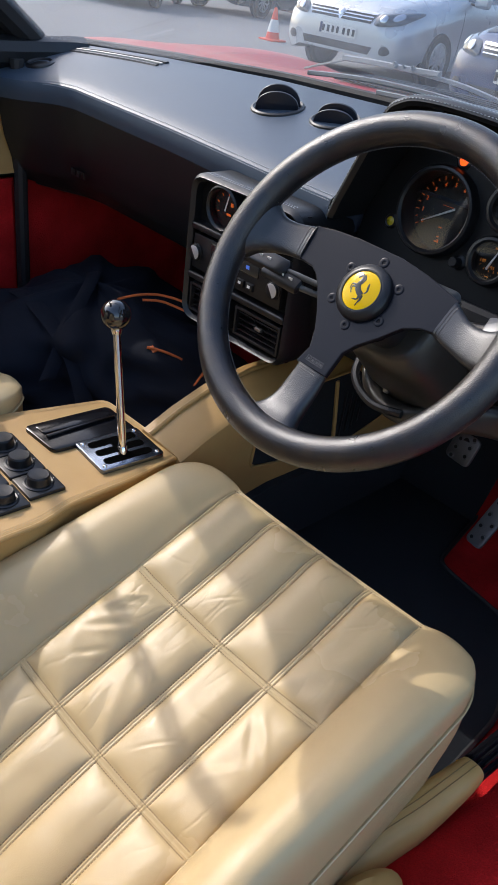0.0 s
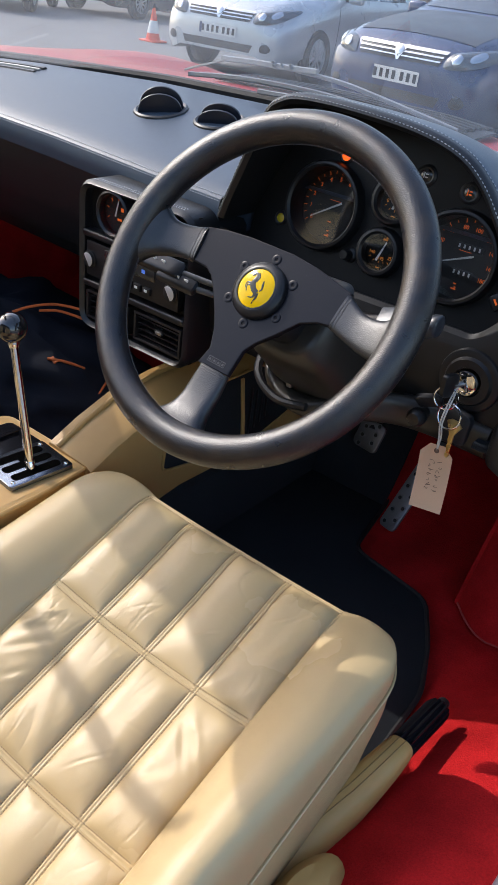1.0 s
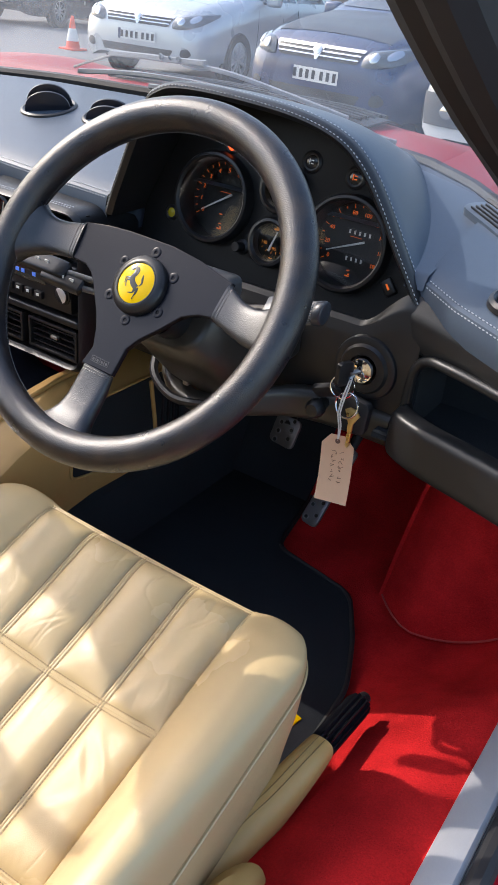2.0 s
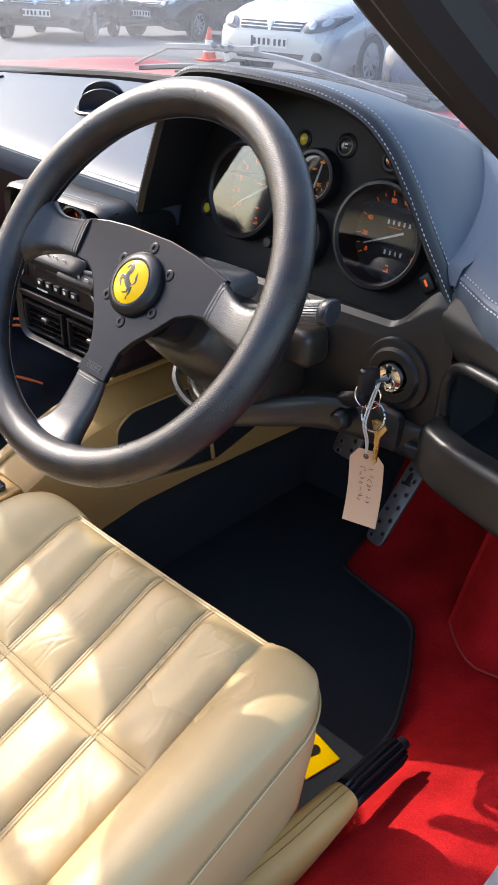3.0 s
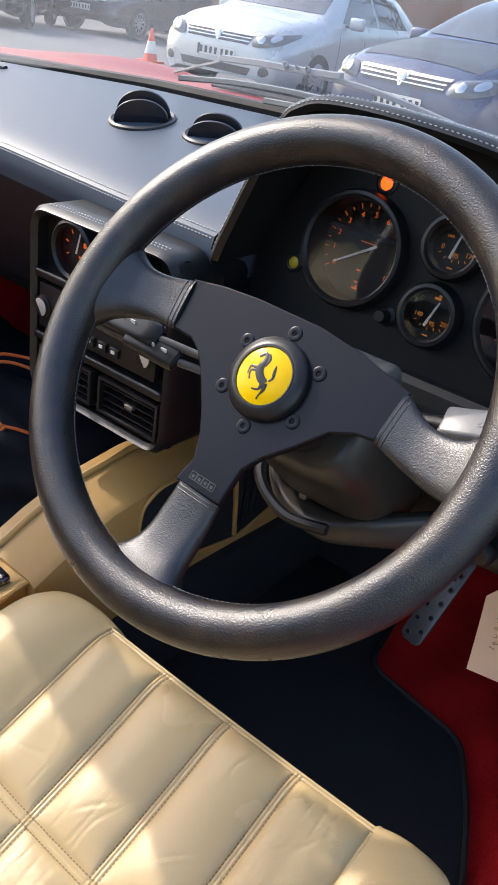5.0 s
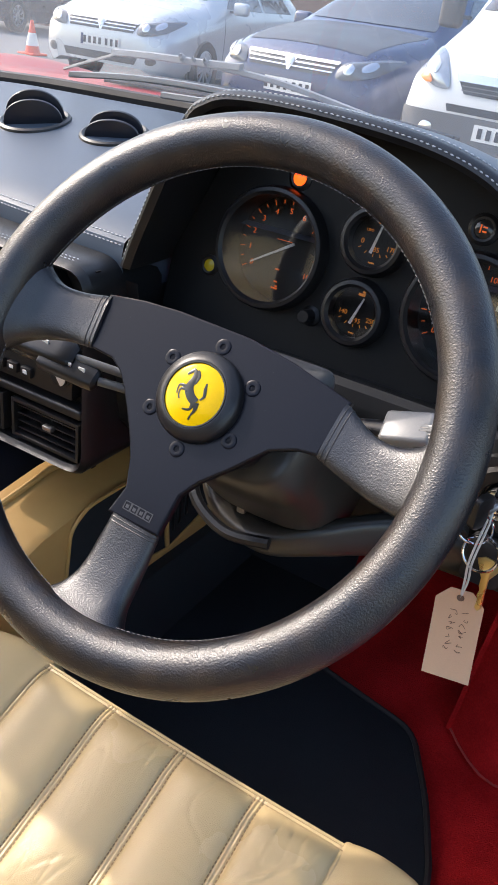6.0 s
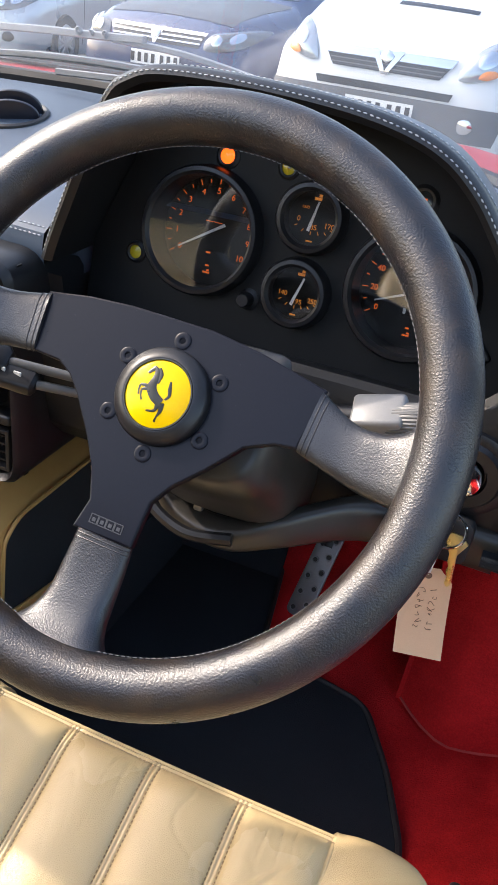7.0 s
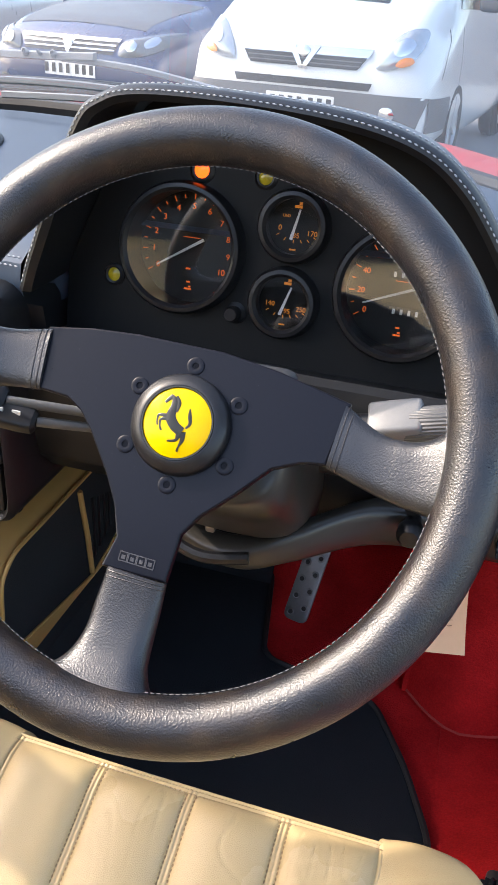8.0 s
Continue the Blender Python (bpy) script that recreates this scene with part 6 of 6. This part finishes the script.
part("bridge", flat_bar([(-0.445, 0.442, 0.837), (-0.38, 0.438, 0.841), (-0.32, 0.436, 0.843), (-0.262, 0.434, 0.846)], 0.008, 0.0065), M_WIPER, wiper, "flat grey wiper bridge with bolts")
for x in (-0.338, -0.322, -0.306):
    r = 0.0020 if x == -0.322 else 0.0034
    part("bolt", lathe([(r * 0.5, 0.003), (r * 0.6, 0.006), (r, 0.005), (r * 1.1, 0.0)], 16, Matrix.Translation((x, 0.4325, 0.8445)) @ Matrix.Rotation(radians(60), 4, "X")), M_WIPER, wiper)
part("second_arm", flat_bar([(-0.300, 0.436, 0.842), (-0.22, 0.438, 0.838), (-0.14, 0.452, 0.824), (-0.05, 0.47, 0.806)], 0.006, 0.005), M_WIPER, wiper)
part("blade", flat_bar([(-0.535, 0.466, 0.800), (-0.42, 0.458, 0.812), (-0.30, 0.456, 0.816), (-0.20, 0.462, 0.812)], 0.004, 0.006), M_WIPER, wiper)
part("blade", flat_bar([(-0.40, 0.480, 0.796), (-0.25, 0.474, 0.802), (-0.10, 0.476, 0.798), (0.02, 0.480, 0.786)], 0.004, 0.006), M_WIPER, wiper)

# ---------------------------------------------------------------- parked cars
from mathutils.bvhtree import BVHTree

M_SILVER = material("silver_paint", (0.56, 0.58, 0.60), 0.28, metal=0.35, var=0.03, big=2, fine=30, coat=1.0, rvar=0.03)
M_BLUE = material("blue_paint", (0.005, 0.022, 0.095), 0.28, metal=0.3, var=0.04, big=2, fine=30, coat=1.0, rvar=0.03)
M_WHITE = material("white_paint", (0.70, 0.71, 0.72), 0.30, var=0.03, big=2, fine=30, coat=0.8, rvar=0.03)
M_DARK_PAINT = material("dark_grey_paint", (0.04, 0.045, 0.055), 0.25, metal=0.4, var=0.04, big=2, fine=30, coat=1.0)
M_DUSTY = material("dusty_dark_paint", (0.055, 0.056, 0.062), 0.38, var=0.3, big=3, fine=40, rvar=0.12)
M_GREY_PLASTIC = material("grey_bumper_plastic", (0.10, 0.10, 0.105), 0.6, var=0.12, big=4, fine=80)
M_CARGLASS = material("tinted_car_glass", (0.02, 0.025, 0.03), 0.06, var=0.05, coat=1.0, ior=1.6)
M_LAMPGLASS = material("headlamp_glass", (0.42, 0.45, 0.48), 0.10, metal=0.6, var=0.25, big=25, fine=90, coat=1.0)
M_DARKLAMP = material("dark_headlamp_glass", (0.10, 0.11, 0.125), 0.08, metal=0.3, var=0.35, big=25, fine=90, coat=1.0)
M_TYRE = material("tyre", (0.02, 0.02, 0.02), 0.85, var=0.15)
M_ALLOY = material("alloy", (0.45, 0.46, 0.47), 0.35, metal=0.9, var=0.08)
M_PLATE = material("white_plate", (0.72, 0.72, 0.70), 0.4, var=0.03)
M_AMBER = material("amber_lens", (0.75, 0.22, 0.03), 0.25, var=0.05, coat=0.6)
M_CONE = material("cone_orange", (0.75, 0.08, 0.02), 0.5, var=0.1)
M_CONE_WHITE = material("cone_white", (0.75, 0.75, 0.72), 0.4, var=0.08)


def car_shape(st):
    """Body skin from stations (y, half width, z low, z belt, z top, top half width)."""
    rings = []
    for y, w, zl, zb, zt, wt in st:
        half = [(w * 0.90, zl), (w * 0.985, zl + 0.10), (w, zl + 0.25 * (zb - zl) + 0.08), (w * 0.995, zl + 0.72 * (zb - zl)), (w * 0.965, zb), (wt + 0.35 * (w * 0.95 - wt), zb + 0.62 * (zt - zb)), (wt, zt - 0.10 * (zt - zb)), (wt * 0.86, zt), (wt * 0.5, zt + 0.018), (0.0, zt + 0.026)]
        rings.append([(x, y, z) for x, z in half] + [(-x, y, z) for x, z in half[-2::-1]])
    fine = []
    k = len(rings[0])
    cols = [smooth_path([r[i] for r in rings], 4) for i in range(k)]
    for j in range(len(cols[0])):
        fine.append([cols[i][j] for i in range(k)])
    bm = loft(fine, closed=False, caps=False)
    bmesh.ops.recalc_face_normals(bm, faces=bm.faces)
    return bm


def laid(tree, corners, axis, n=8, out=0.006, m=8):
    """A four-cornered patch laid on the skin along an axis."""
    a, b, c, d = [Vector(q) for q in corners]
    ax = {"y": Vector((0, 1, 0)), "x-": Vector((-1, 0, 0)), "x+": Vector((1, 0, 0)), "z": Vector((0, 0, -1))}[axis]

    def fn(u, v):
        p = (a * (1 - u) + b * u) * (1 - v) + (d * (1 - u) + c * u) * v
        hit, nrm, _, _ = tree.ray_cast(p - ax * 3, ax)
        if hit is None:
            return p
        if nrm.dot(ax) > 0:
            nrm = -nrm
        return hit + nrm * out
    return sheet(fn, n, m)


def laid_round(tree, outline, out=0.008, dome=0.02):
    """A smooth-edged, slightly domed lens laid on the front of the skin."""
    edge = smooth_path([(x, 0, z) for x, z in outline], 4, True)
    mid = sum(edge, Vector()) / len(edge)

    def fn(u, v):
        p = mid.lerp(edge[int(u * len(edge) + 0.5) % len(edge)], max(0.02, v))
        hit, nrm, _, _ = tree.ray_cast(p - Vector((0, 3, 0)), Vector((0, 1, 0)))
        if hit is None:
            return p
        return hit + (nrm if nrm.y < 0 else -nrm) * (out + dome * (1 - v * v))
    return sheet(fn, len(edge), 6)


def wheel_part(parent, x, y, z, r, out):
    m = Matrix.Translation((x, y, z)) @ Matrix.Rotation(radians(90 * out), 4, "Y")
    w = part("wheel", lathe([(r * 0.62, 0.0), (r * 0.66, 0.055), (r * 0.93, 0.065), (r, 0.03), (r, -0.10), (r * 0.9, -0.13)], 36, m, True), M_TYRE, parent, local=True)
    part("rim", lathe([(r * 0.64, 0.055), (r * 0.60, 0.06), (r * 0.58, 0.02)], 32, m, True), M_ALLOY, w, local=True)
    part("brake_disc", lathe([(0.0003, 0.004), (r * 0.6, 0.004), (r * 0.62, -0.01)], 24, m), M_RUBBER, w, local=True)
    part("hub", lathe([(0.0003, 0.052), (r * 0.13, 0.050), (r * 0.18, 0.03)], 20, m), M_ALLOY, w, local=True)
    for i in range(10):
        part("wheel_spoke", box((r * 0.36, 0, 0.035), (r * 0.50, 0.030, 0.025), 0.006, 1, m @ Matrix.Rotation(radians(36 * i), 4, "Z")), M_ALLOY, w, local=True)


def parked_car(name, label, x, y, turn, paint, st, front, wheels, mirror, van=False, size=1.0):
    m = Matrix.Translation((x, y, ground_z(y))) @ Matrix.Rotation(math.atan(-0.03), 4, "X") @ Matrix.Rotation(radians(turn), 4, "Z") @ Matrix.Scale(size, 4)
    car = thing(name, None, label, "van" if van else "car", "parked vehicles", m=m)
    bm = car_shape(st)
    bm.faces.new([v for v in bm.verts if abs(v.co.y - st[0][0]) < 1e-4])
    bm.normal_update()
    tree = BVHTree.FromBMesh(bm)
    part("body_shell", bm, paint, car, local=True, sharp=50)
    for nm, corners, axis, mat, out in front:
        if axis == "round":
            part(nm, laid_round(tree, corners, out, 0.02 if nm == "headlamp" else 0.006), mat, car, local=True, sharp=60)
            continue
        part(nm, laid(tree, corners, axis, 24, out, 10), mat, car, local=True, sharp=60)
    for wy, wx, r in wheels:
        for s in (-1, 1):
            part("wheel_arch", lathe([(r * 1.17, -0.02), (r * 1.14, 0.006), (0.001, 0.006)], 36, Matrix.Translation((s * wx, wy, r)) @ Matrix.Rotation(radians(90 * s), 4, "Y")), M_TYRE, car, local=True)
            wheel_part(car, s * (wx - 0.01), wy, r, r, s)
    for s in (-1, 1):
        mx, my, mz = mirror
        mr = part("door_mirror", box((s * mx, my, mz), (0.20, 0.10, 0.14 if not van else 0.26), 0.04, 4), paint if not van else M_GREY_PLASTIC, car, local=True)
        part("mirror_arm", box((s * (mx - 0.12), my + 0.02, mz - 0.04), (0.10, 0.04, 0.03), 0.01), M_GREY_PLASTIC, mr, local=True)
    return car, tree, m


HATCH = [(0.00, 0.60, 0.26, 0.50, 0.58, 0.50), (0.03, 0.70, 0.22, 0.55, 0.66, 0.56), (0.10, 0.80, 0.20, 0.60, 0.73, 0.62), (0.28, 0.86, 0.19, 0.68, 0.82, 0.66), (0.60, 0.875, 0.19, 0.78, 0.90, 0.68), (1.00, 0.88, 0.19, 0.86, 0.97, 0.70),
         (1.16, 0.88, 0.19, 0.89, 1.02, 0.70), (1.60, 0.88, 0.19, 0.92, 1.28, 0.62), (2.00, 0.88, 0.19, 0.93, 1.42, 0.58), (2.60, 0.88, 0.19, 0.94, 1.46, 0.57), (3.30, 0.87, 0.20, 0.96, 1.43, 0.55), (3.90, 0.84, 0.24, 0.98, 1.25, 0.55), (4.20, 0.76, 0.30, 0.90, 1.00, 0.58)]


def hatch_front(lamp=M_DARKLAMP):
    out = [("grille", [(-0.42, 0, 0.60), (0.42, 0, 0.60), (0.46, 0, 0.70), (-0.46, 0, 0.70)], "y", M_PLASTIC, 0.006),
           ("grille_bar", [(-0.46, 0, 0.688), (0.46, 0, 0.688), (0.47, 0, 0.712), (-0.47, 0, 0.712)], "y", M_CHROME, 0.013),
           ("grille_bar", [(-0.44, 0, 0.658), (0.44, 0, 0.658), (0.44, 0, 0.670), (-0.44, 0, 0.670)], "y", M_CHROME, 0.012),
           ("grille_bar", [(-0.43, 0, 0.625), (0.43, 0, 0.625), (0.43, 0, 0.636), (-0.43, 0, 0.636)], "y", M_CHROME, 0.012),
           ("grille_blade", [(-0.075, 0, 0.715), (-0.045, 0, 0.715), (0.008, 0, 0.600), (-0.012, 0, 0.600)], "y", M_CHROME, 0.016),
           ("grille_blade", [(0.045, 0, 0.715), (0.075, 0, 0.715), (0.012, 0, 0.600), (-0.008, 0, 0.600)], "y", M_CHROME, 0.016),
           ("grille_badge", [(-0.045, 0.672), (0.0, 0.634), (0.045, 0.672), (0.0, 0.708)], "round", M_CHROME, 0.020),
           ("plate_band", [(-0.26, 0, 0.42), (-0.225, 0, 0.42), (-0.225, 0, 0.53), (-0.26, 0, 0.53)], "y", M_BLUE, 0.016),
           ("intake", [(-0.46, 0, 0.29), (0.46, 0, 0.29), (0.50, 0, 0.37), (-0.50, 0, 0.37)], "y", M_PLASTIC, 0.006),
           ("number_plate", [(-0.26, 0, 0.42), (0.26, 0, 0.42), (0.26, 0, 0.53), (-0.26, 0, 0.53)], "y", M_PLATE, 0.014),
           ("windscreen", [(-0.66, 0, 1.03), (0.66, 0, 1.03), (0.53, 0, 1.385), (-0.53, 0, 1.385)], "y", M_CARGLASS, 0.005),
           ("bonnet_line", [(-0.70, 0.5, 1.2), (0.70, 0.5, 1.2), (0.70, 0.508, 1.2), (-0.70, 0.508, 1.2)], "z", M_TYRE, 0.001)]
    for i in range(7):
        x = -0.205 + 0.068 * i + (0.02 if i > 3 else 0)
        out.append(("plate_bar", [(x - 0.018, 0, 0.440), (x + 0.018, 0, 0.440), (x + 0.018, 0, 0.510), (x - 0.018, 0, 0.510)], "y", M_TYRE, 0.017))
    for s in (-1, 1):
        out.append(("headlamp", [(s * 0.47, 0.60), (s * 0.60, 0.595), (s * 0.76, 0.64), (s * 0.82, 0.73), (s * 0.79, 0.78), (s * 0.62, 0.735), (s * 0.50, 0.70)], "round", lamp, 0.010))
        out.append(("lamp_ring", [(s * 0.555, 0.625), (s * 0.60, 0.635), (s * 0.61, 0.675), (s * 0.57, 0.695), (s * 0.535, 0.66)], "round", M_CHROME, 0.034))
        out.append(("lamp_ring", [(s * 0.67, 0.65), (s * 0.72, 0.66), (s * 0.74, 0.70), (s * 0.70, 0.73), (s * 0.655, 0.69)], "round", M_CHROME, 0.034))
        out.append(("fog_lamp", [(s * 0.60, 0.32), (s * 0.67, 0.31), (s * 0.72, 0.35), (s * 0.68, 0.40), (s * 0.61, 0.385)], "round", M_PLASTIC, 0.006))
        ax = "x-" if s > 0 else "x+"
        out.append(("side_window", [(s, 1.45, 0.97), (s, 2.45, 0.99), (s, 2.40, 1.36), (s, 1.95, 1.34)], ax, M_CARGLASS, 0.005))
        out.append(("side_window", [(s, 2.52, 0.99), (s, 3.45, 1.02), (s, 3.25, 1.33), (s, 2.48, 1.36)], ax, M_CARGLASS, 0.005))
        out.append(("door_line", [(s, 1.30, 0.30), (s, 1.31, 0.30), (s, 1.36, 0.92), (s, 1.35, 0.92)], ax, M_TYRE, 0.002))
        out.append(("door_line", [(s, 2.48, 0.30), (s, 2.49, 0.30), (s, 2.49, 0.96), (s, 2.48, 0.96)], ax, M_TYRE, 0.002))
    return out


WH2 = ((0.88, 0.845, 0.31), (3.48, 0.84, 0.31))
parked_car("silver_hatchback", "silver hatchback parked nose-on across the yard", -6.52, 7.45, 6, M_SILVER, HATCH, hatch_front(), WH2, (0.98, 1.50, 0.99))
parked_car("blue_hatchback", "dark blue hatchback parked beside a silver one", -3.36, 6.15, -7, M_BLUE, HATCH, hatch_front() + [("bonnet", [(-0.60, 0.20, 1.2), (0.60, 0.20, 1.2), (0.68, 1.08, 1.2), (-0.68, 1.08, 1.2)], "z", M_DUSTY, 0.004)], WH2, (0.98, 1.50, 0.99))
parked_car("dark_hatchback", "dark grey hatchback parked further along the row", -13.4, 8.9, 42, M_DARK_PAINT, HATCH, hatch_front(), WH2, (0.98, 1.50, 0.99))
parked_car("black_hatchback", "black car parked behind the traffic cone", -14.2, 12.0, 12, M_DARK_PAINT, HATCH, hatch_front(), WH2, (0.98, 1.50, 0.99))

VAN = [(0.00, 0.70, 0.28, 0.62, 0.72, 0.60), (0.03, 0.82, 0.24, 0.68, 0.84, 0.66), (0.10, 0.90, 0.22, 0.76, 0.94, 0.70), (0.28, 0.94, 0.22, 0.86, 1.06, 0.74), (0.55, 0.95, 0.22, 0.96, 1.18, 0.76), (0.72, 0.95, 0.22, 1.02, 1.26, 0.77),
       (1.05, 0.95, 0.22, 1.08, 1.56, 0.76), (1.45, 0.95, 0.22, 1.10, 1.86, 0.76), (1.9, 0.95, 0.22, 1.10, 1.95, 0.77), (3.0, 0.95, 0.24, 1.12, 1.97, 0.78), (4.7, 0.95, 0.30, 1.12, 1.95, 0.78)]
vf = [("bumper", [(-0.84, 0, 0.36), (0.84, 0, 0.36), (0.90, 0, 0.59), (-0.90, 0, 0.59)], "y", M_GREY_PLASTIC, 0.012),
      ("intake", [(-0.50, 0, 0.605), (0.50, 0, 0.605), (0.52, 0, 0.655), (-0.52, 0, 0.655)], "y", M_PLASTIC, 0.014),
      ("grille", [(-0.40, 0, 0.73), (0.40, 0, 0.73), (0.50, 0, 0.86), (-0.50, 0, 0.86)], "y", M_PLASTIC, 0.008),
      ("grille_bar", [(-0.47, 0, 0.808), (0.47, 0, 0.808), (0.50, 0, 0.862), (-0.50, 0, 0.862)], "y", M_CHROME, 0.014),
      ("grille_blade", [(-0.125, 0, 0.865), (-0.075, 0, 0.865), (0.012, 0, 0.715), (-0.022, 0, 0.715)], "y", M_CHROME, 0.022),
      ("grille_blade", [(0.075, 0, 0.865), (0.125, 0, 0.865), (0.022, 0, 0.715), (-0.012, 0, 0.715)], "y", M_CHROME, 0.022),
      ("grille_badge", [(-0.05, 0.825), (0.0, 0.785), (0.05, 0.825), (0.0, 0.865)], "round", M_CHROME, 0.026),
      ("number_plate", [(-0.26, 0, 0.44), (0.26, 0, 0.44), (0.26, 0, 0.55), (-0.26, 0, 0.55)], "y", M_PLATE, 0.022),
      ("windscreen", [(-0.80, 0, 1.30), (0.80, 0, 1.30), (0.72, 0, 1.82), (-0.72, 0, 1.82)], "y", M_CARGLASS, 0.006),
      ("bonnet_vent", [(-0.15, 0.46, 1.4), (0.45, 0.46, 1.4), (0.45, 0.52, 1.4), (-0.15, 0.52, 1.4)], "z", M_PLASTIC, 0.004)]
for i in range(3):
    vf.append(("grille_slat", [(-0.42, 0, 0.748 + 0.028 * i), (0.42, 0, 0.748 + 0.028 * i), (0.43, 0, 0.756 + 0.028 * i), (-0.43, 0, 0.756 + 0.028 * i)], "y", M_GREY_PLASTIC, 0.013))
for i in range(7):
    x = -0.205 + 0.068 * i + (0.02 if i > 3 else 0)
    vf.append(("plate_bar", [(x - 0.018, 0, 0.460), (x + 0.018, 0, 0.460), (x + 0.018, 0, 0.530), (x - 0.018, 0, 0.530)], "y", M_TYRE, 0.026))
for s in (-1, 1):
    vf.append(("headlamp", [(s * 0.53, 0.75), (s * 0.66, 0.755), (s * 0.78, 0.83), (s * 0.81, 0.95), (s * 0.77, 1.01), (s * 0.66, 0.97), (s * 0.57, 0.87)], "round", M_LAMPGLASS, 0.012))
    vf.append(("indicator", [(s * 0.66, 0.775), (s * 0.71, 0.765), (s * 0.77, 0.79), (s * 0.75, 0.82), (s * 0.69, 0.815)], "round", M_AMBER, 0.034))
    vf.append(("lamp_ring", [(s * 0.65, 0.83), (s * 0.72, 0.84), (s * 0.75, 0.89), (s * 0.71, 0.93), (s * 0.64, 0.89)], "round", M_CHROME, 0.036))
    ax = "x-" if s > 0 else "x+"
    vf.append(("bumper_side", [(s, 0.10, 0.36), (s, 0.62, 0.36), (s, 0.60, 0.585), (s, 0.10, 0.585)], ax, M_GREY_PLASTIC, 0.012))
    vf.append(("fog_lamp", [(s * 0.60, 0.43), (s * 0.66, 0.42), (s * 0.70, 0.46), (s * 0.67, 0.51), (s * 0.60, 0.50)], "round", M_CHROME, 0.018))
    vf.append(("side_window", [(s, 0.95, 1.16), (s, 2.0, 1.18), (s, 2.0, 1.75), (s, 1.45, 1.72)], ax, M_CARGLASS, 0.006))
    vf.append(("door_line", [(s, 0.95, 0.35), (s, 0.96, 0.35), (s, 0.96, 1.1), (s, 0.95, 1.1)], ax, M_TYRE, 0.002))
    vf.append(("wing_line", [(s, 0.30, 0.70), (s, 0.31, 0.70), (s, 0.60, 1.02), (s, 0.59, 1.02)], ax, M_TYRE, 0.002))
parked_car("white_van", "white panel van parked facing the sports car", -1.22, 5.35, -6, M_WHITE, VAN, vf, ((0.98, 0.90, 0.33), (4.0, 0.90, 0.33)), (1.10, 1.0, 1.28), van=True, size=0.93)

def traffic_cone(x, y, label):
    zc = ground_z(y)
    cone = thing("traffic_cone", (x, y, zc), label, "traffic cone", "traffic cones")
    cm = Matrix.Translation((x, y, zc)) @ Matrix.Scale(0.74, 4)
    part("base", box((x, y, zc + 0.015), (0.31, 0.31, 0.03), 0.01), M_CONE, cone)
    part("body", lathe([(0.15, 0.04), (0.128, 0.14), (0.062, 0.46), (0.03, 0.62), (0.022, 0.63), (0.0003, 0.63)], 24, cm), M_CONE, cone)
    part("sleeve", lathe([(0.124, 0.17), (0.126, 0.172), (0.078, 0.40), (0.074, 0.402)], 24, cm), M_CONE_WHITE, cone, "white reflective sleeve")


traffic_cone(-9.5, 9.4, "orange and white plastic traffic cone beside a silver hatchback")
traffic_cone(-2.35, 7.9, "orange traffic cone between the blue car and the van")

# far side of the yard
M_BRICK = material("brown_brick_wall", (0.20, 0.13, 0.10), 0.85, var=0.2, big=1.5, fine=14, bump=0.4, bscale=30, bdist=0.01)
M_TWIG = material("bare_twigs", (0.10, 0.08, 0.06), 0.9, var=0.25, big=3, fine=40)
fence = thing("boundary_wall", (-8, 17, ground_z(17)), "long brown brick boundary wall behind the cars", "wall", kind="structure")
part("wall", box((-8, 17, ground_z(17) + 1.1), (60, 0.3, 2.2), 0.03), M_BRICK, fence)
part("coping", box((-8, 17, ground_z(17) + 2.24), (60, 0.42, 0.10), 0.03), M_GREY_PLASTIC, fence)


def tree(x, y, seed, h):
    rg = random.Random(seed)
    z0 = ground_z(y)
    t = thing("bare_tree", (x, y, z0), "leafless tree with a forked trunk behind the yard", "tree", "trees behind the yard")
    part("trunk", tube(smooth_path([(x, y, z0 - 0.1), (x + 0.1, y, z0 + h * 0.3), (x - 0.05, y + 0.1, z0 + h * 0.6)], 5), 0.2, 8, radii=list(np.linspace(0.24, 0.10, 11))), M_TWIG, t)
    limbs, twigs = [], []
    for i in range(16):
        a, hh = rg.uniform(0, 6.28), rg.uniform(0.25, 0.6) * h
        p0 = Vector((x, y, z0 + hh))
        p1 = p0 + Vector((math.cos(a), math.sin(a), rg.uniform(0.5, 1.3))) * rg.uniform(0.9, 1.6)
        p2 = p1 + Vector((math.cos(a + rg.uniform(-0.6, 0.6)), math.sin(a), rg.uniform(0.4, 1.0))) * rg.uniform(0.7, 1.3)
        limbs.append(tube(smooth_path([p0, p1, p2], 3), 0.05, 6, radii=list(np.linspace(0.07, 0.015, 7))))
        for k in range(12):
            q = p1.lerp(p2, rg.random()) if k % 2 else p0.lerp(p1, rg.uniform(0.4, 1))
            e = q + Vector((rg.uniform(-1, 1), rg.uniform(-1, 1), rg.uniform(0, 1.2))) * 0.7
            twigs.append(tube([q, q.lerp(e, 0.5) + Vector((0, 0, 0.06)), e], 0.01, 4, radii=[0.016, 0.010, 0.004]))
    part("limbs", join(*limbs), M_TWIG, t)
    part("twigs", join(*twigs), M_TWIG, t, kind="stuff")


for x, y, s, h in ((-12, 19.5, 1, 7), (-6.5, 20, 2, 8), (-2.0, 19, 3, 7), (3.5, 20, 4, 8), (8.5, 19, 5, 7)):
    tree(x, y, s, h)
